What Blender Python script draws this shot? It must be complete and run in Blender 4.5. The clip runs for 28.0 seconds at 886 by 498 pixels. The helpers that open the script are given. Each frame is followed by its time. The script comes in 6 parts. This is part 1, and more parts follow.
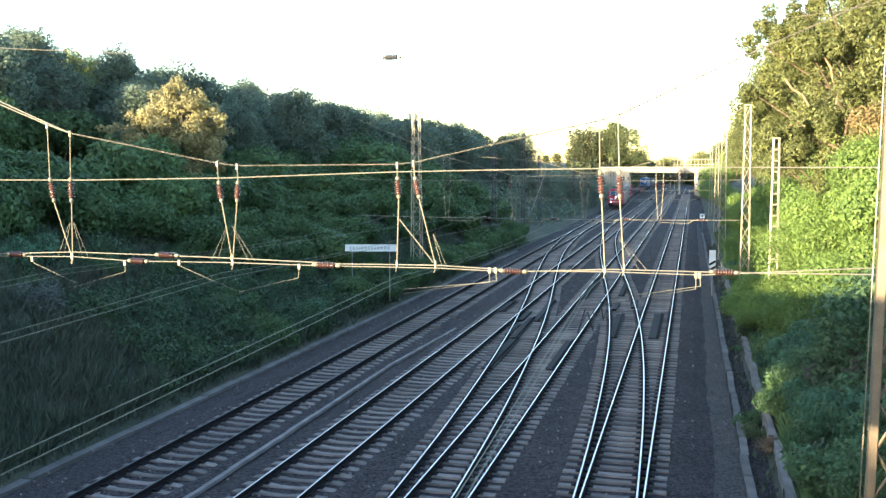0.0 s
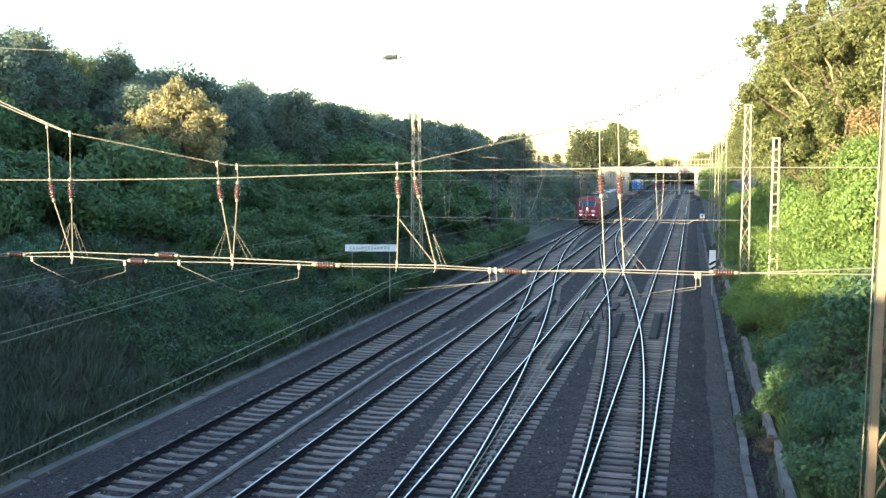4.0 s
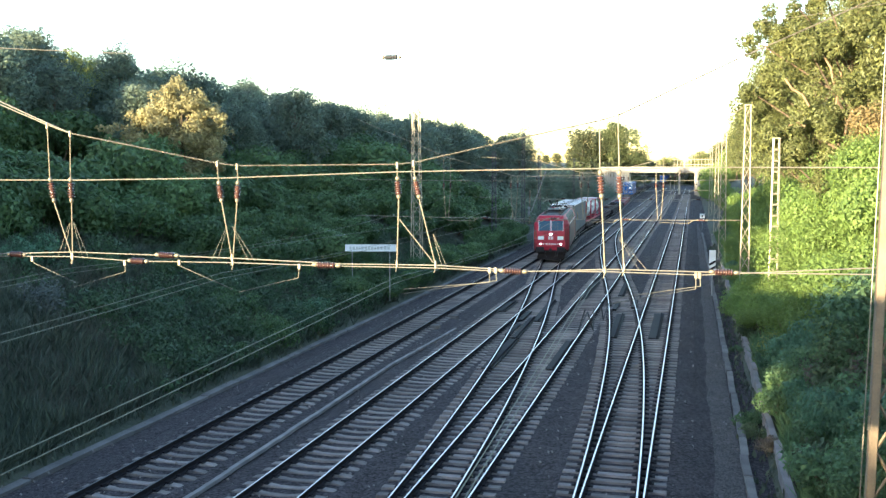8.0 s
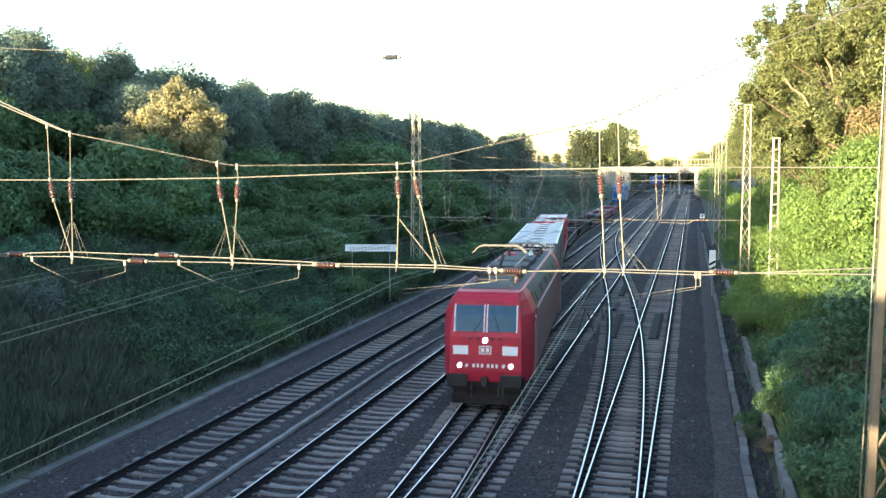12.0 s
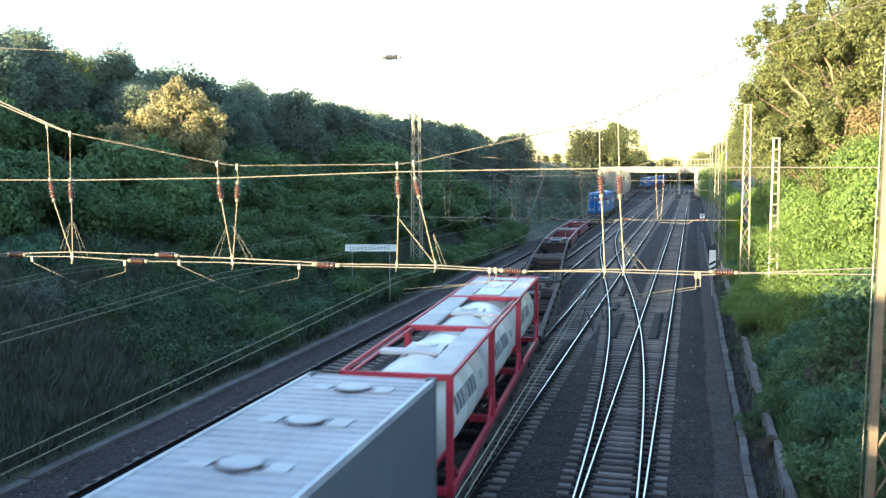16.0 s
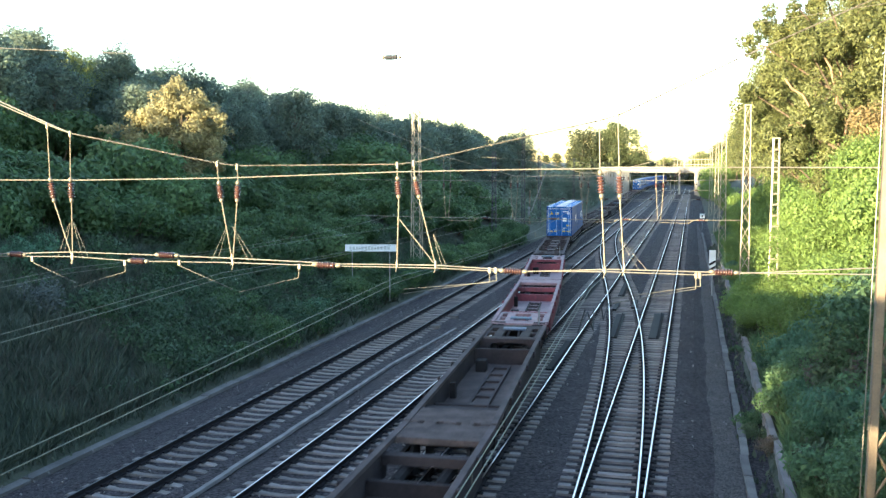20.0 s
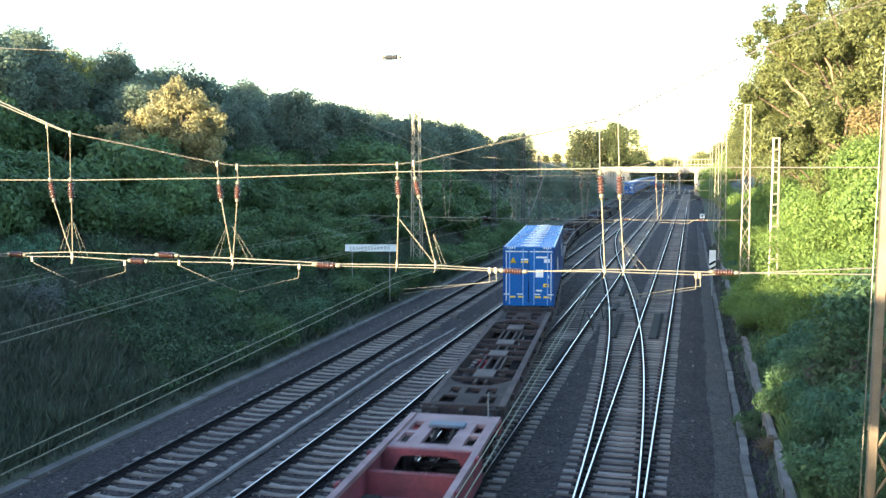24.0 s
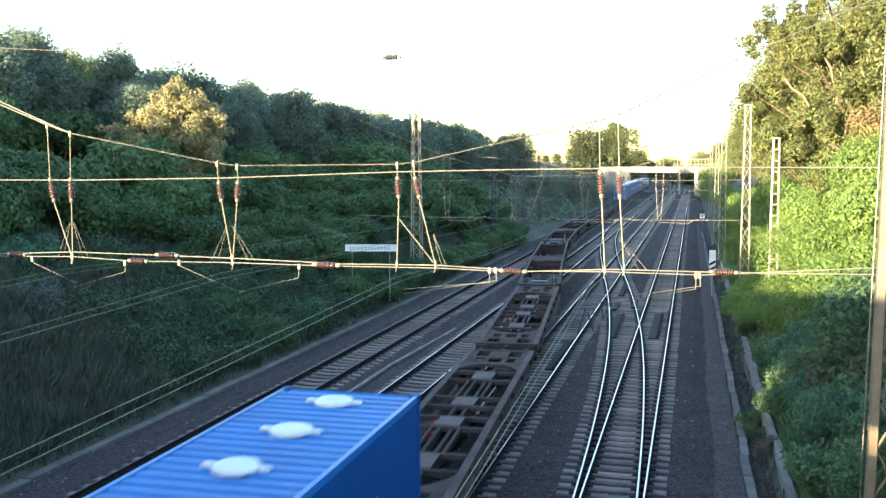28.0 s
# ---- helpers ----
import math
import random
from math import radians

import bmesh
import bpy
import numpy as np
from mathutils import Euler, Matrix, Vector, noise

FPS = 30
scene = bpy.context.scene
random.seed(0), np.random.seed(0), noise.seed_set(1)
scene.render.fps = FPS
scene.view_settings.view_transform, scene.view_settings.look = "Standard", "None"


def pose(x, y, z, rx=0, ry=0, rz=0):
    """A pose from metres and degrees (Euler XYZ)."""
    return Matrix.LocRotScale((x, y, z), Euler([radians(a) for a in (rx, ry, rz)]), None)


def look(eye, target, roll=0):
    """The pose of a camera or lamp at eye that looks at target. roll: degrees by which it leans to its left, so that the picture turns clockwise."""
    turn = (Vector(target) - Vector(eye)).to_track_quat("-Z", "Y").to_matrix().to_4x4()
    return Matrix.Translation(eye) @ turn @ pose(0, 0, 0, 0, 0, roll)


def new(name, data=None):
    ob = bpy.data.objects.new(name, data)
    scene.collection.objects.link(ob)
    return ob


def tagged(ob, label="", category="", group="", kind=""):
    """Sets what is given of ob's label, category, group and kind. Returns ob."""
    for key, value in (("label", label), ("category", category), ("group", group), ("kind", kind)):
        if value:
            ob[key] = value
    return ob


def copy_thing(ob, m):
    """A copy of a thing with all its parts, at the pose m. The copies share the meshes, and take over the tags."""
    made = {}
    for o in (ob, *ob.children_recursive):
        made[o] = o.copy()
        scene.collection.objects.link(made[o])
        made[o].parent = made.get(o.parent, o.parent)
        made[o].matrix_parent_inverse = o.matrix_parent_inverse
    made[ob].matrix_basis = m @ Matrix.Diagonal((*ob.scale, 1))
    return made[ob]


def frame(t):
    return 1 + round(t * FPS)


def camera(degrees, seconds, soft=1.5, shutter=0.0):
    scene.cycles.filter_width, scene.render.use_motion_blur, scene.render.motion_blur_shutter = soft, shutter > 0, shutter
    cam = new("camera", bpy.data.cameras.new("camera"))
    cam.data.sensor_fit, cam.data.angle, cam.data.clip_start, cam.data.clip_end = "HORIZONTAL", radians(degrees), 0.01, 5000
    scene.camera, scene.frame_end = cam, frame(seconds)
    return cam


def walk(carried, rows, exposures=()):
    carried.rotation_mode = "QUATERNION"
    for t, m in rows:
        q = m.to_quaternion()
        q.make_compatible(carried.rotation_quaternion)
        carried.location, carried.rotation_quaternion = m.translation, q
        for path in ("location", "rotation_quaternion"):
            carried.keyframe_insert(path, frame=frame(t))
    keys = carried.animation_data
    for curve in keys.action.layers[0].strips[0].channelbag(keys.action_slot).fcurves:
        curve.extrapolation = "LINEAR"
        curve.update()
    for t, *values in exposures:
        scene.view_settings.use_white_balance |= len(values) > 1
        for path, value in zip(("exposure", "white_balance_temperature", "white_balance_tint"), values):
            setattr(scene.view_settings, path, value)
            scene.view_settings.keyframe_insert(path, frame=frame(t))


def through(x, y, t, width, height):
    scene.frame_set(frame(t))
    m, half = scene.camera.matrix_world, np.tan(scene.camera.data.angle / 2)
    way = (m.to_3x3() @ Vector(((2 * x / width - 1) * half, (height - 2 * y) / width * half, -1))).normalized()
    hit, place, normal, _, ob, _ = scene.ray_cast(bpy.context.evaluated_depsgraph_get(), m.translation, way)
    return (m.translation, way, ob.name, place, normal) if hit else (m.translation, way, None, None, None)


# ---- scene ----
# The camera stands on a road bridge over four electrified tracks, x across the tracks, y along them, z = 0 at rail top.
cam = camera(49.2, 28.0, soft=1.4, shutter=0.5)
EYE = (0.0, 0.0, 8.0)
YAW, PITCH = 0.2521, 0.0840
AIM = (EYE[0] - math.sin(YAW) * math.cos(PITCH), math.cos(YAW) * math.cos(PITCH), EYE[2] - math.sin(PITCH))
walk(cam, [(0.0, look(EYE, AIM, -0.13)), (28.0, look(EYE, AIM, -0.13))], [(0.0, 2.95, 5650, 10), (15.0, 2.93, 5650, 10), (17.5, 2.88, 5650, 10), (20.0, 3.05, 5650, 10), (28.0, 3.04, 5650, 10)])

# ---- light ----
SUN_EL, SUN_AZ = radians(5.8), radians(211)
world = bpy.data.worlds.new("world")
scene.world = world
world.use_nodes = True
wn = world.node_tree.nodes
sky = wn.new("ShaderNodeTexSky")
sky.sky_type, sky.sun_disc = "NISHITA", False
sky.sun_elevation, sky.sun_rotation = SUN_EL, SUN_AZ
sky.air_density, sky.dust_density, sky.ozone_density = 1.0, 0.62, 1.15
world.node_tree.links.new(sky.outputs[0], wn["Background"].inputs[0])
wn["Background"].inputs[1].default_value = 0.15
sun = new("sun", bpy.data.lights.new("sun", "SUN"))
sun.data.energy, sun.data.angle, sun.data.color = 4.8, radians(0.6), (1.0, 0.76, 0.42)
sun.matrix_world = look((math.sin(SUN_AZ) * math.cos(SUN_EL), math.cos(SUN_AZ) * math.cos(SUN_EL), math.sin(SUN_EL)), (0, 0, 0))


# ---- materials ----
def material(name, color, color2=None, rough=0.7, metal=0.0, scale=3.0, fine=40.0, bump=0.15, mix=0.5, vary=0.0, island=0.0, coat=0.0, bump_size=0.02, stretch=(1, 1, 1)):
    """Two scales of noise between two colours, fine relief, and a change of value from object to object."""
    m = bpy.data.materials.new(name)
    m.use_nodes = True
    n, l = m.node_tree.nodes, m.node_tree.links
    b = n["Principled BSDF"]
    b.inputs["Roughness"].default_value, b.inputs["Metallic"].default_value = rough, metal
    b.inputs["Coat Weight"].default_value = coat
    c2 = color2 or tuple(v * 0.6 for v in color)
    co = n.new("ShaderNodeTexCoord")
    mp = n.new("ShaderNodeMapping")
    mp.inputs["Scale"].default_value = stretch
    l.new(co.outputs["Object"], mp.inputs["Vector"])
    big, small = n.new("ShaderNodeTexNoise"), n.new("ShaderNodeTexNoise")
    big.inputs["Scale"].default_value, big.inputs["Detail"].default_value = scale, 5
    small.inputs["Scale"].default_value, small.inputs["Detail"].default_value = fine, 4
    for t in (big, small):
        l.new(mp.outputs[0], t.inputs["Vector"])
    add = n.new("ShaderNodeMath")
    add.operation = "MULTIPLY_ADD"
    l.new(small.outputs["Fac"], add.inputs[0])
    add.inputs[1].default_value = 0.5
    l.new(big.outputs["Fac"], add.inputs[2])
    ramp = n.new("ShaderNodeMapRange")
    ramp.inputs["From Min"].default_value, ramp.inputs["From Max"].default_value = 0.75 - mix * 0.5, 0.75 + mix * 0.5
    l.new(add.outputs[0], ramp.inputs["Value"])
    mx = n.new("ShaderNodeMix")
    mx.data_type = "RGBA"
    mx.inputs[6].default_value, mx.inputs[7].default_value = (*c2, 1), (*color, 1)
    l.new(ramp.outputs[0], mx.inputs[0])
    out = mx.outputs[2]
    for amount, node, socket in ((vary, "ShaderNodeObjectInfo", "Random"), (island, "ShaderNodeNewGeometry", "Random Per Island")):
        if amount:
            src = n.new(node)
            r = n.new("ShaderNodeMapRange")
            r.inputs["To Min"].default_value, r.inputs["To Max"].default_value = 1 - amount, 1 + amount
            l.new(src.outputs[socket], r.inputs["Value"])
            h = n.new("ShaderNodeHueSaturation")
            l.new(r.outputs[0], h.inputs["Value"])
            l.new(out, h.inputs["Color"])
            out = h.outputs[0]
    l.new(out, b.inputs["Base Color"])
    if bump:
        bp = n.new("ShaderNodeBump")
        bp.inputs["Strength"].default_value, bp.inputs["Distance"].default_value = bump, bump_size
        l.new(small.outputs["Fac"], bp.inputs["Height"])
        l.new(bp.outputs[0], b.inputs["Normal"])
    return m


def leaf_material(name, color, color2, through=0.35, vary=0.2, island=0.24):
    """Leaves: dull, thin enough to let some light through, each leaf and each plant a little different."""
    m = material(name, color, color2, rough=0.6, scale=0.35, fine=3.0, bump=0, mix=0.7, vary=vary, island=island)
    n, l = m.node_tree.nodes, m.node_tree.links
    b = n["Principled BSDF"]
    b.inputs["Specular IOR Level"].default_value = 0.35
    col = b.inputs["Base Color"].links[0].from_socket
    tr, mixer = n.new("ShaderNodeBsdfTranslucent"), n.new("ShaderNodeMixShader")
    l.new(col, tr.inputs["Color"])
    mixer.inputs[0].default_value = through
    l.new(b.outputs[0], mixer.inputs[1])
    l.new(tr.outputs[0], mixer.inputs[2])
    l.new(mixer.outputs[0], n["Material Output"].inputs["Surface"])
    return m


def glow(name, color, strength):
    m = bpy.data.materials.new(name)
    m.use_nodes = True
    b = m.node_tree.nodes["Principled BSDF"]
    b.inputs["Base Color"].default_value = (*color, 1)
    b.inputs["Emission Color"].default_value, b.inputs["Emission Strength"].default_value = (*color, 1), strength
    return m


def stone_cells(m, scale):
    """Breaks a surface up into small stones of different value, with relief between them."""
    n, l = m.node_tree.nodes, m.node_tree.links
    b = n["Principled BSDF"]
    co, v, bw = n.new("ShaderNodeTexCoord"), n.new("ShaderNodeTexVoronoi"), n.new("ShaderNodeSeparateColor")
    v.inputs["Scale"].default_value = scale
    l.new(co.outputs["Object"], v.inputs["Vector"])
    l.new(v.outputs["Color"], bw.inputs[0])
    r = n.new("ShaderNodeMapRange")
    r.inputs["To Min"].default_value, r.inputs["To Max"].default_value = 0.2, 2.0
    l.new(bw.outputs[0], r.inputs["Value"])
    h = n.new("ShaderNodeHueSaturation")
    l.new(b.inputs["Base Color"].links[0].from_socket, h.inputs["Color"])
    l.new(r.outputs[0], h.inputs["Value"])
    l.new(h.outputs[0], b.inputs["Base Color"])
    bp = n.new("ShaderNodeBump")
    bp.inputs["Strength"].default_value, bp.inputs["Distance"].default_value, bp.invert = 0.9, 0.05, True
    l.new(v.outputs["Distance"], bp.inputs["Height"])
    l.new(bp.outputs[0], b.inputs["Normal"])


BALLAST = material("ballast_stone", (0.045, 0.035, 0.0375), (0.016, 0.0125, 0.014), rough=0.95, scale=0.3, fine=9, bump=0, mix=1.0)
stone_cells(BALLAST, 15.0)
SOIL = material("soil", (0.06, 0.062, 0.04), (0.03, 0.035, 0.02), rough=1, scale=0.3, fine=6, bump=0.6, bump_size=0.08)
CONCRETE = material("concrete", (0.205, 0.180, 0.176), (0.112, 0.100, 0.098), rough=0.9, scale=1.5, fine=30, bump=0.3, vary=0.15)
SLEEPER = material("sleeper_concrete", (0.195, 0.168, 0.158), (0.100, 0.086, 0.081), rough=0.9, scale=2.5, fine=25, bump=0.3, vary=0.3)
RAIL_SHINE = material("polished_rail_head", (0.66, 0.60, 0.60), (0.46, 0.42, 0.43), rough=0.34, metal=1.0, scale=2, fine=40, bump=0.02)
# Rust taken almost to black, with the rail's shadow side in the colour.
RAIL_RUST_SHADE = material("rusty_shaded_rail_side", (0.018, 0.0145, 0.017), (0.009, 0.0075, 0.009), rough=0.85, metal=0.0, scale=3, fine=30, bump=0.2)
STEEL = material("galvanised_steel", (0.36, 0.32, 0.24), (0.24, 0.21, 0.16), rough=0.55, metal=0.55, scale=3, fine=40, bump=0.1)
WIRE = material("bronze_cable", (0.25, 0.225, 0.175), (0.16, 0.145, 0.115), rough=0.5, metal=0.5, scale=4, fine=60, bump=0.1)
PORCELAIN = material("brown_porcelain", (0.076, 0.034, 0.027), (0.042, 0.022, 0.018), rough=0.25, scale=6, fine=50, bump=0.03)
CAP = material("insulator_cap", (0.22, 0.19, 0.13), (0.13, 0.11, 0.08), rough=0.5, metal=0.4, scale=8, fine=50, bump=0.1)
CAP_DULL = material("dull_fitting", (0.13, 0.12, 0.095), (0.08, 0.075, 0.06), rough=0.65, metal=0.2, scale=8, fine=50, bump=0.1)
BARK = material("bark", (0.14, 0.10, 0.065), (0.06, 0.045, 0.03), rough=0.95, scale=3, fine=18, bump=0.8, bump_size=0.05, stretch=(1, 1, 0.25))
# Lit copy of the bark, for the oak's front limbs in the sun.
BARK_LIT = material("sunlit_bark", (0.23, 0.155, 0.085), (0.11, 0.075, 0.042), rough=0.95, scale=3, fine=18, bump=0.8, bump_size=0.05)
# Lightened and greyed so the leaf colour itself holds the hill's haze.
LEAF_DARK = leaf_material("hazed_hill_leaves", (0.136, 0.172, 0.120), (0.082, 0.116, 0.088))
LEAF_MID = leaf_material("shrub_leaves", (0.096, 0.160, 0.055), (0.050, 0.092, 0.040))
# Yellow-green picked for bushes that stand in full sun.
LEAF_BRIGHT = leaf_material("sunlit_bush_leaves", (0.165, 0.235, 0.050), (0.085, 0.140, 0.034))
LEAF_OAK = leaf_material("oak_leaves", (0.158, 0.172, 0.056), (0.058, 0.072, 0.026), island=0.4)
LEAF_FAR = leaf_material("far_leaves", (0.078, 0.090, 0.034), (0.034, 0.044, 0.020))
LEAF_DOME = leaf_material("lime_leaves", (0.125, 0.150, 0.055), (0.048, 0.064, 0.028))
LEAF_BANK = leaf_material("bank_leaves", (0.110, 0.180, 0.074), (0.056, 0.104, 0.050))
LEAF_UNDER = leaf_material("undergrowth_leaves", (0.064, 0.108, 0.046), (0.030, 0.052, 0.028))
# Distance haze is mixed into this pale, greyish leaf colour.
LEAF_HAZE = leaf_material("hazed_shrub_leaves", (0.180, 0.222, 0.150), (0.108, 0.145, 0.102))
LEAF_SILVER = leaf_material("silver_leaves", (0.15, 0.165, 0.15), (0.085, 0.10, 0.09))
LEAF_RUST = leaf_material("browning_leaves", (0.23, 0.170, 0.07), (0.12, 0.095, 0.04))
LEAF_NETTLE = leaf_material("nettle_leaves", (0.090, 0.170, 0.090), (0.045, 0.092, 0.056))
LEAF_HERB = leaf_material("herb_leaves", (0.100, 0.135, 0.060), (0.050, 0.072, 0.038))
LEAF_SUNLIT_TOP = leaf_material("sunlit_top_leaves", (0.215, 0.245, 0.075), (0.105, 0.130, 0.050))
LEAF_SUN_PATCH = leaf_material("sun_patch_leaves", (0.250, 0.265, 0.060), (0.130, 0.150, 0.040))
LEAF_DRY = leaf_material("withered_leaves", (0.125, 0.098, 0.075), (0.062, 0.058, 0.045))
DRY_GRASS = leaf_material("dry_grass", (0.108, 0.106, 0.078), (0.058, 0.060, 0.045), through=0.2)
LEAF_GOLD = leaf_material("yellowing_leaves", (0.45, 0.398, 0.190), (0.195, 0.188, 0.095))
GRASS = leaf_material("bank_grass", (0.084, 0.100, 0.068), (0.040, 0.054, 0.038), through=0.2)


# ---- building helpers ----
def mesh_from(name, verts, faces, mat, smooth=False):
    me = bpy.data.meshes.new(name)
    me.from_pydata(verts, [], faces)
    me.materials.append(mat)
    if smooth:
        me.polygons.foreach_set("use_smooth", [True] * len(me.polygons))
    me.update()
    return me


def place(name, me, parent=None, m=None, label=""):
    ob = new(name, me)
    if parent is not None:
        ob.parent = parent
    if m is not None:
        ob.matrix_basis = m
    if label:
        ob["label"] = label
    return ob


def part(name, bm, mat, parent, label="", smooth=False):
    """One bmesh as one mesh object under a thing or part."""
    me = bpy.data.meshes.new(name)
    bm.to_mesh(me)
    bm.free()
    for one in (mat if isinstance(mat, (list, tuple)) else [mat]):
        me.materials.append(one)
    if smooth:
        me.polygons.foreach_set("use_smooth", [True] * len(me.polygons))
    return place(name, me, parent, None, label)


def box(bm, x0, x1, y0, y1, z0, z1, bevel=0.0):
    r = bmesh.ops.create_cube(bm, size=1, matrix=Matrix.LocRotScale(((x0 + x1) / 2, (y0 + y1) / 2, (z0 + z1) / 2), None, (x1 - x0, y1 - y0, z1 - z0)))
    if bevel:
        es = list({e for v in r["verts"] for e in v.link_edges})
        bmesh.ops.bevel(bm, geom=es, offset=bevel, segments=2, affect="EDGES", profile=0.6)
    return bm


def boxes(*rows, bevel=0.0):
    bm = bmesh.new()
    for r in rows:
        box(bm, *r, bevel=bevel)
    return bm


def rod(bm, a, b, r, seg=8, r2=None):
    a, b = Vector(a), Vector(b)
    d = b - a
    m = Matrix.Translation((a + b) / 2) @ d.to_track_quat("Z", "Y").to_matrix().to_4x4()
    bmesh.ops.create_cone(bm, cap_ends=True, segments=seg, radius1=r, radius2=r if r2 is None else r2, depth=d.length, matrix=m)
    return bm


def rods(*rows, seg=8):
    bm = bmesh.new()
    for a, b, r in rows:
        rod(bm, a, b, r, seg)
    return bm


def lathe(bm, m, profile, seg=12):
    """Rings of (radius, height) turned round the z axis of m, closed at both ends."""
    rings = []
    for r, z in profile:
        rings.append([bm.verts.new(m @ Vector((r * math.cos(2 * math.pi * i / seg), r * math.sin(2 * math.pi * i / seg), z))) for i in range(seg)])
    for p, q in zip(rings, rings[1:]):
        for i in range(seg):
            bm.faces.new((p[i], p[(i + 1) % seg], q[(i + 1) % seg], q[i]))
    bm.faces.new(rings[0][::-1])
    bm.faces.new(rings[-1])
    return bm


def sag_points(a, b, sag, n=12):
    a, b = Vector(a), Vector(b)
    return [a.lerp(b, i / n) - Vector((0, 0, 4 * sag * (i / n) * (1 - i / n))) for i in range(n + 1)]


def cable(bm, pts, r, seg=6):
    pts = [Vector(p) for p in pts]
    rings = []
    for i, p in enumerate(pts):
        d = (pts[min(i + 1, len(pts) - 1)] - pts[max(i - 1, 0)]).normalized()
        q = d.to_track_quat("Z", "Y").to_matrix()
        rings.append([bm.verts.new(p + q @ Vector((r * math.cos(2 * math.pi * k / seg), r * math.sin(2 * math.pi * k / seg), 0))) for k in range(seg)])
    for p, q in zip(rings, rings[1:]):
        for k in range(seg):
            bm.faces.new((p[k], p[(k + 1) % seg], q[(k + 1) % seg], q[k]))
    bm.faces.new(rings[0][::-1])
    bm.faces.new(rings[-1])
    return bm


# ---- plan of the tracks ----
TRACK_X = (-13.91, -9.93, -5.89, -1.76)
FAR = 440.0
D1_KNOTS = [(-200, -5.89), (4, -5.89), (14, -6.03), (22, -6.25), (26, -6.42), (33, -6.78), (37, -7.08), (45, -7.68), (54.5, -8.58), (66.7, -9.95), (76.5, -11.05), (92, -12.55), (106.7, -13.40), (116, -13.78), (126, -13.91), (180, -13.91), (216, -14.9), (247, -15.75), (272, -16.1), (311, -16.65), (350, -16.9), (385, -16.3), (420, -15.0), (460, -12.9), (520, -8.5), (900, 30.0)]
D2_KNOTS = [(8, -1.76), (16, -1.80), (23, -1.90), (29, -2.05), (34.5, -2.27), (42.4, -2.68), (50.3, -3.25), (62, -4.35), (75.2, -5.82), (90.6, -7.45), (107.6, -8.90), (122, -9.70), (134, -9.93)]


def along(knots, y):
    ys, xs = [k[0] for k in knots], [k[1] for k in knots]
    return sum(float(np.interp(y + o, ys, xs)) for o in (-5, -3, -1, 1, 3, 5)) / 6


def drift(y):
    """How far the outer track and the foot of the hill swing away beyond the crossovers."""
    return max(0.0, -13.91 - along(D1_KNOTS, y)) if y > 170 else 0.0


def d1(y):
    return along(D1_KNOTS, y)


def d2(y):
    return along(D2_KNOTS, y)
# ---- ground ----
def hill(x, y):
    """Height of the ground: a flat bed for the tracks, a wooded hill on one side and a steep bank on the other."""
    foot = -17.6 - drift(y)
    if x < foot:
        d = foot - x
        z = -0.5 + 0.30 * min(d, 2.5) + 0.42 * max(0, min(d, 28) - 2.5) * (1 if d < 14 else 0.82) 
        z += 0.06 * max(0, min(d, 60) - 28)
        z += 0.9 * noise.noise((x * 0.07, y * 0.05, 0.3)) * min(1, d / 8)
        return z
    if x > 2.3:
        d = x - 2.3
        z = -0.45 + 0.62 * min(d, 8) + 0.08 * max(0, min(d, 60) - 8)
        return z + 0.5 * noise.noise((x * 0.1, y * 0.08, 5.3)) * min(1, d / 5)
    return -0.62


def build_ground():
    xs = [-900, -500, -300, -200, -140, -110, -90] + [-80 + 2 * i for i in range(30)] + [-20 + 0.8 * i for i in range(4)] + [-17.5, 0, 2.25] + [3 + 0.9 * i for i in range(12)] + [15 + 4 * i for i in range(15)] + [90, 140, 220, 400, 900]
    ys = [-500, -200, -100, -60] + [-40 + 4 * i for i in range(80)] + [290 + 20 * i for i in range(12)] + [560, 700, 1000, 1600, 3000]
    verts = [(x, y, hill(x, y)) for y in ys for x in xs]
    w = len(xs)
    faces = [(j * w + i, j * w + i + 1, (j + 1) * w + i + 1, (j + 1) * w + i) for j in range(len(ys) - 1) for i in range(w - 1)]
    g = place("ground", mesh_from("ground", verts, faces, SOIL, True))
    tagged(g, "dark earth ground rising to a wooded hill and a bank", "ground", kind="structure")


def build_ballast():
    """The broad stone bed under all four tracks, with a shoulder at each side."""
    rng = np.random.default_rng(3)
    prof = [(-18.0, -0.62), (-17.3, -0.58), (-16.4, -0.50), (-15.6, -0.24)]
    for a in TRACK_X:
        prof += [(a - 1.45, -0.215), (a - 0.75, -0.225), (a, -0.235), (a + 0.75, -0.225), (a + 1.45, -0.215), (a + 1.95, -0.29)]
    prof += [(0.6, -0.42), (1.1, -0.5), (1.75, -0.56), (2.6, -0.6)]
    prof.sort()
    ys = list(np.arange(-60, 120, 0.8)) + list(np.arange(120, 300, 3)) + list(np.arange(300, FAR + 40, 20))
    verts = []
    for y in ys:
        for x, z in prof:
            verts.append((x - (drift(float(y)) if x < -12.2 else 0.0), float(y), z + float(rng.normal(0, 0.012))))
    w = len(prof)
    faces = [(j * w + i, j * w + i + 1, (j + 1) * w + i + 1, (j + 1) * w + i) for j in range(len(ys) - 1) for i in range(w - 1)]
    b = place("ballast_bed", mesh_from("ballast_bed", verts, faces, BALLAST))
    tagged(b, "dark grey crushed stone track bed", "ballast", kind="structure")


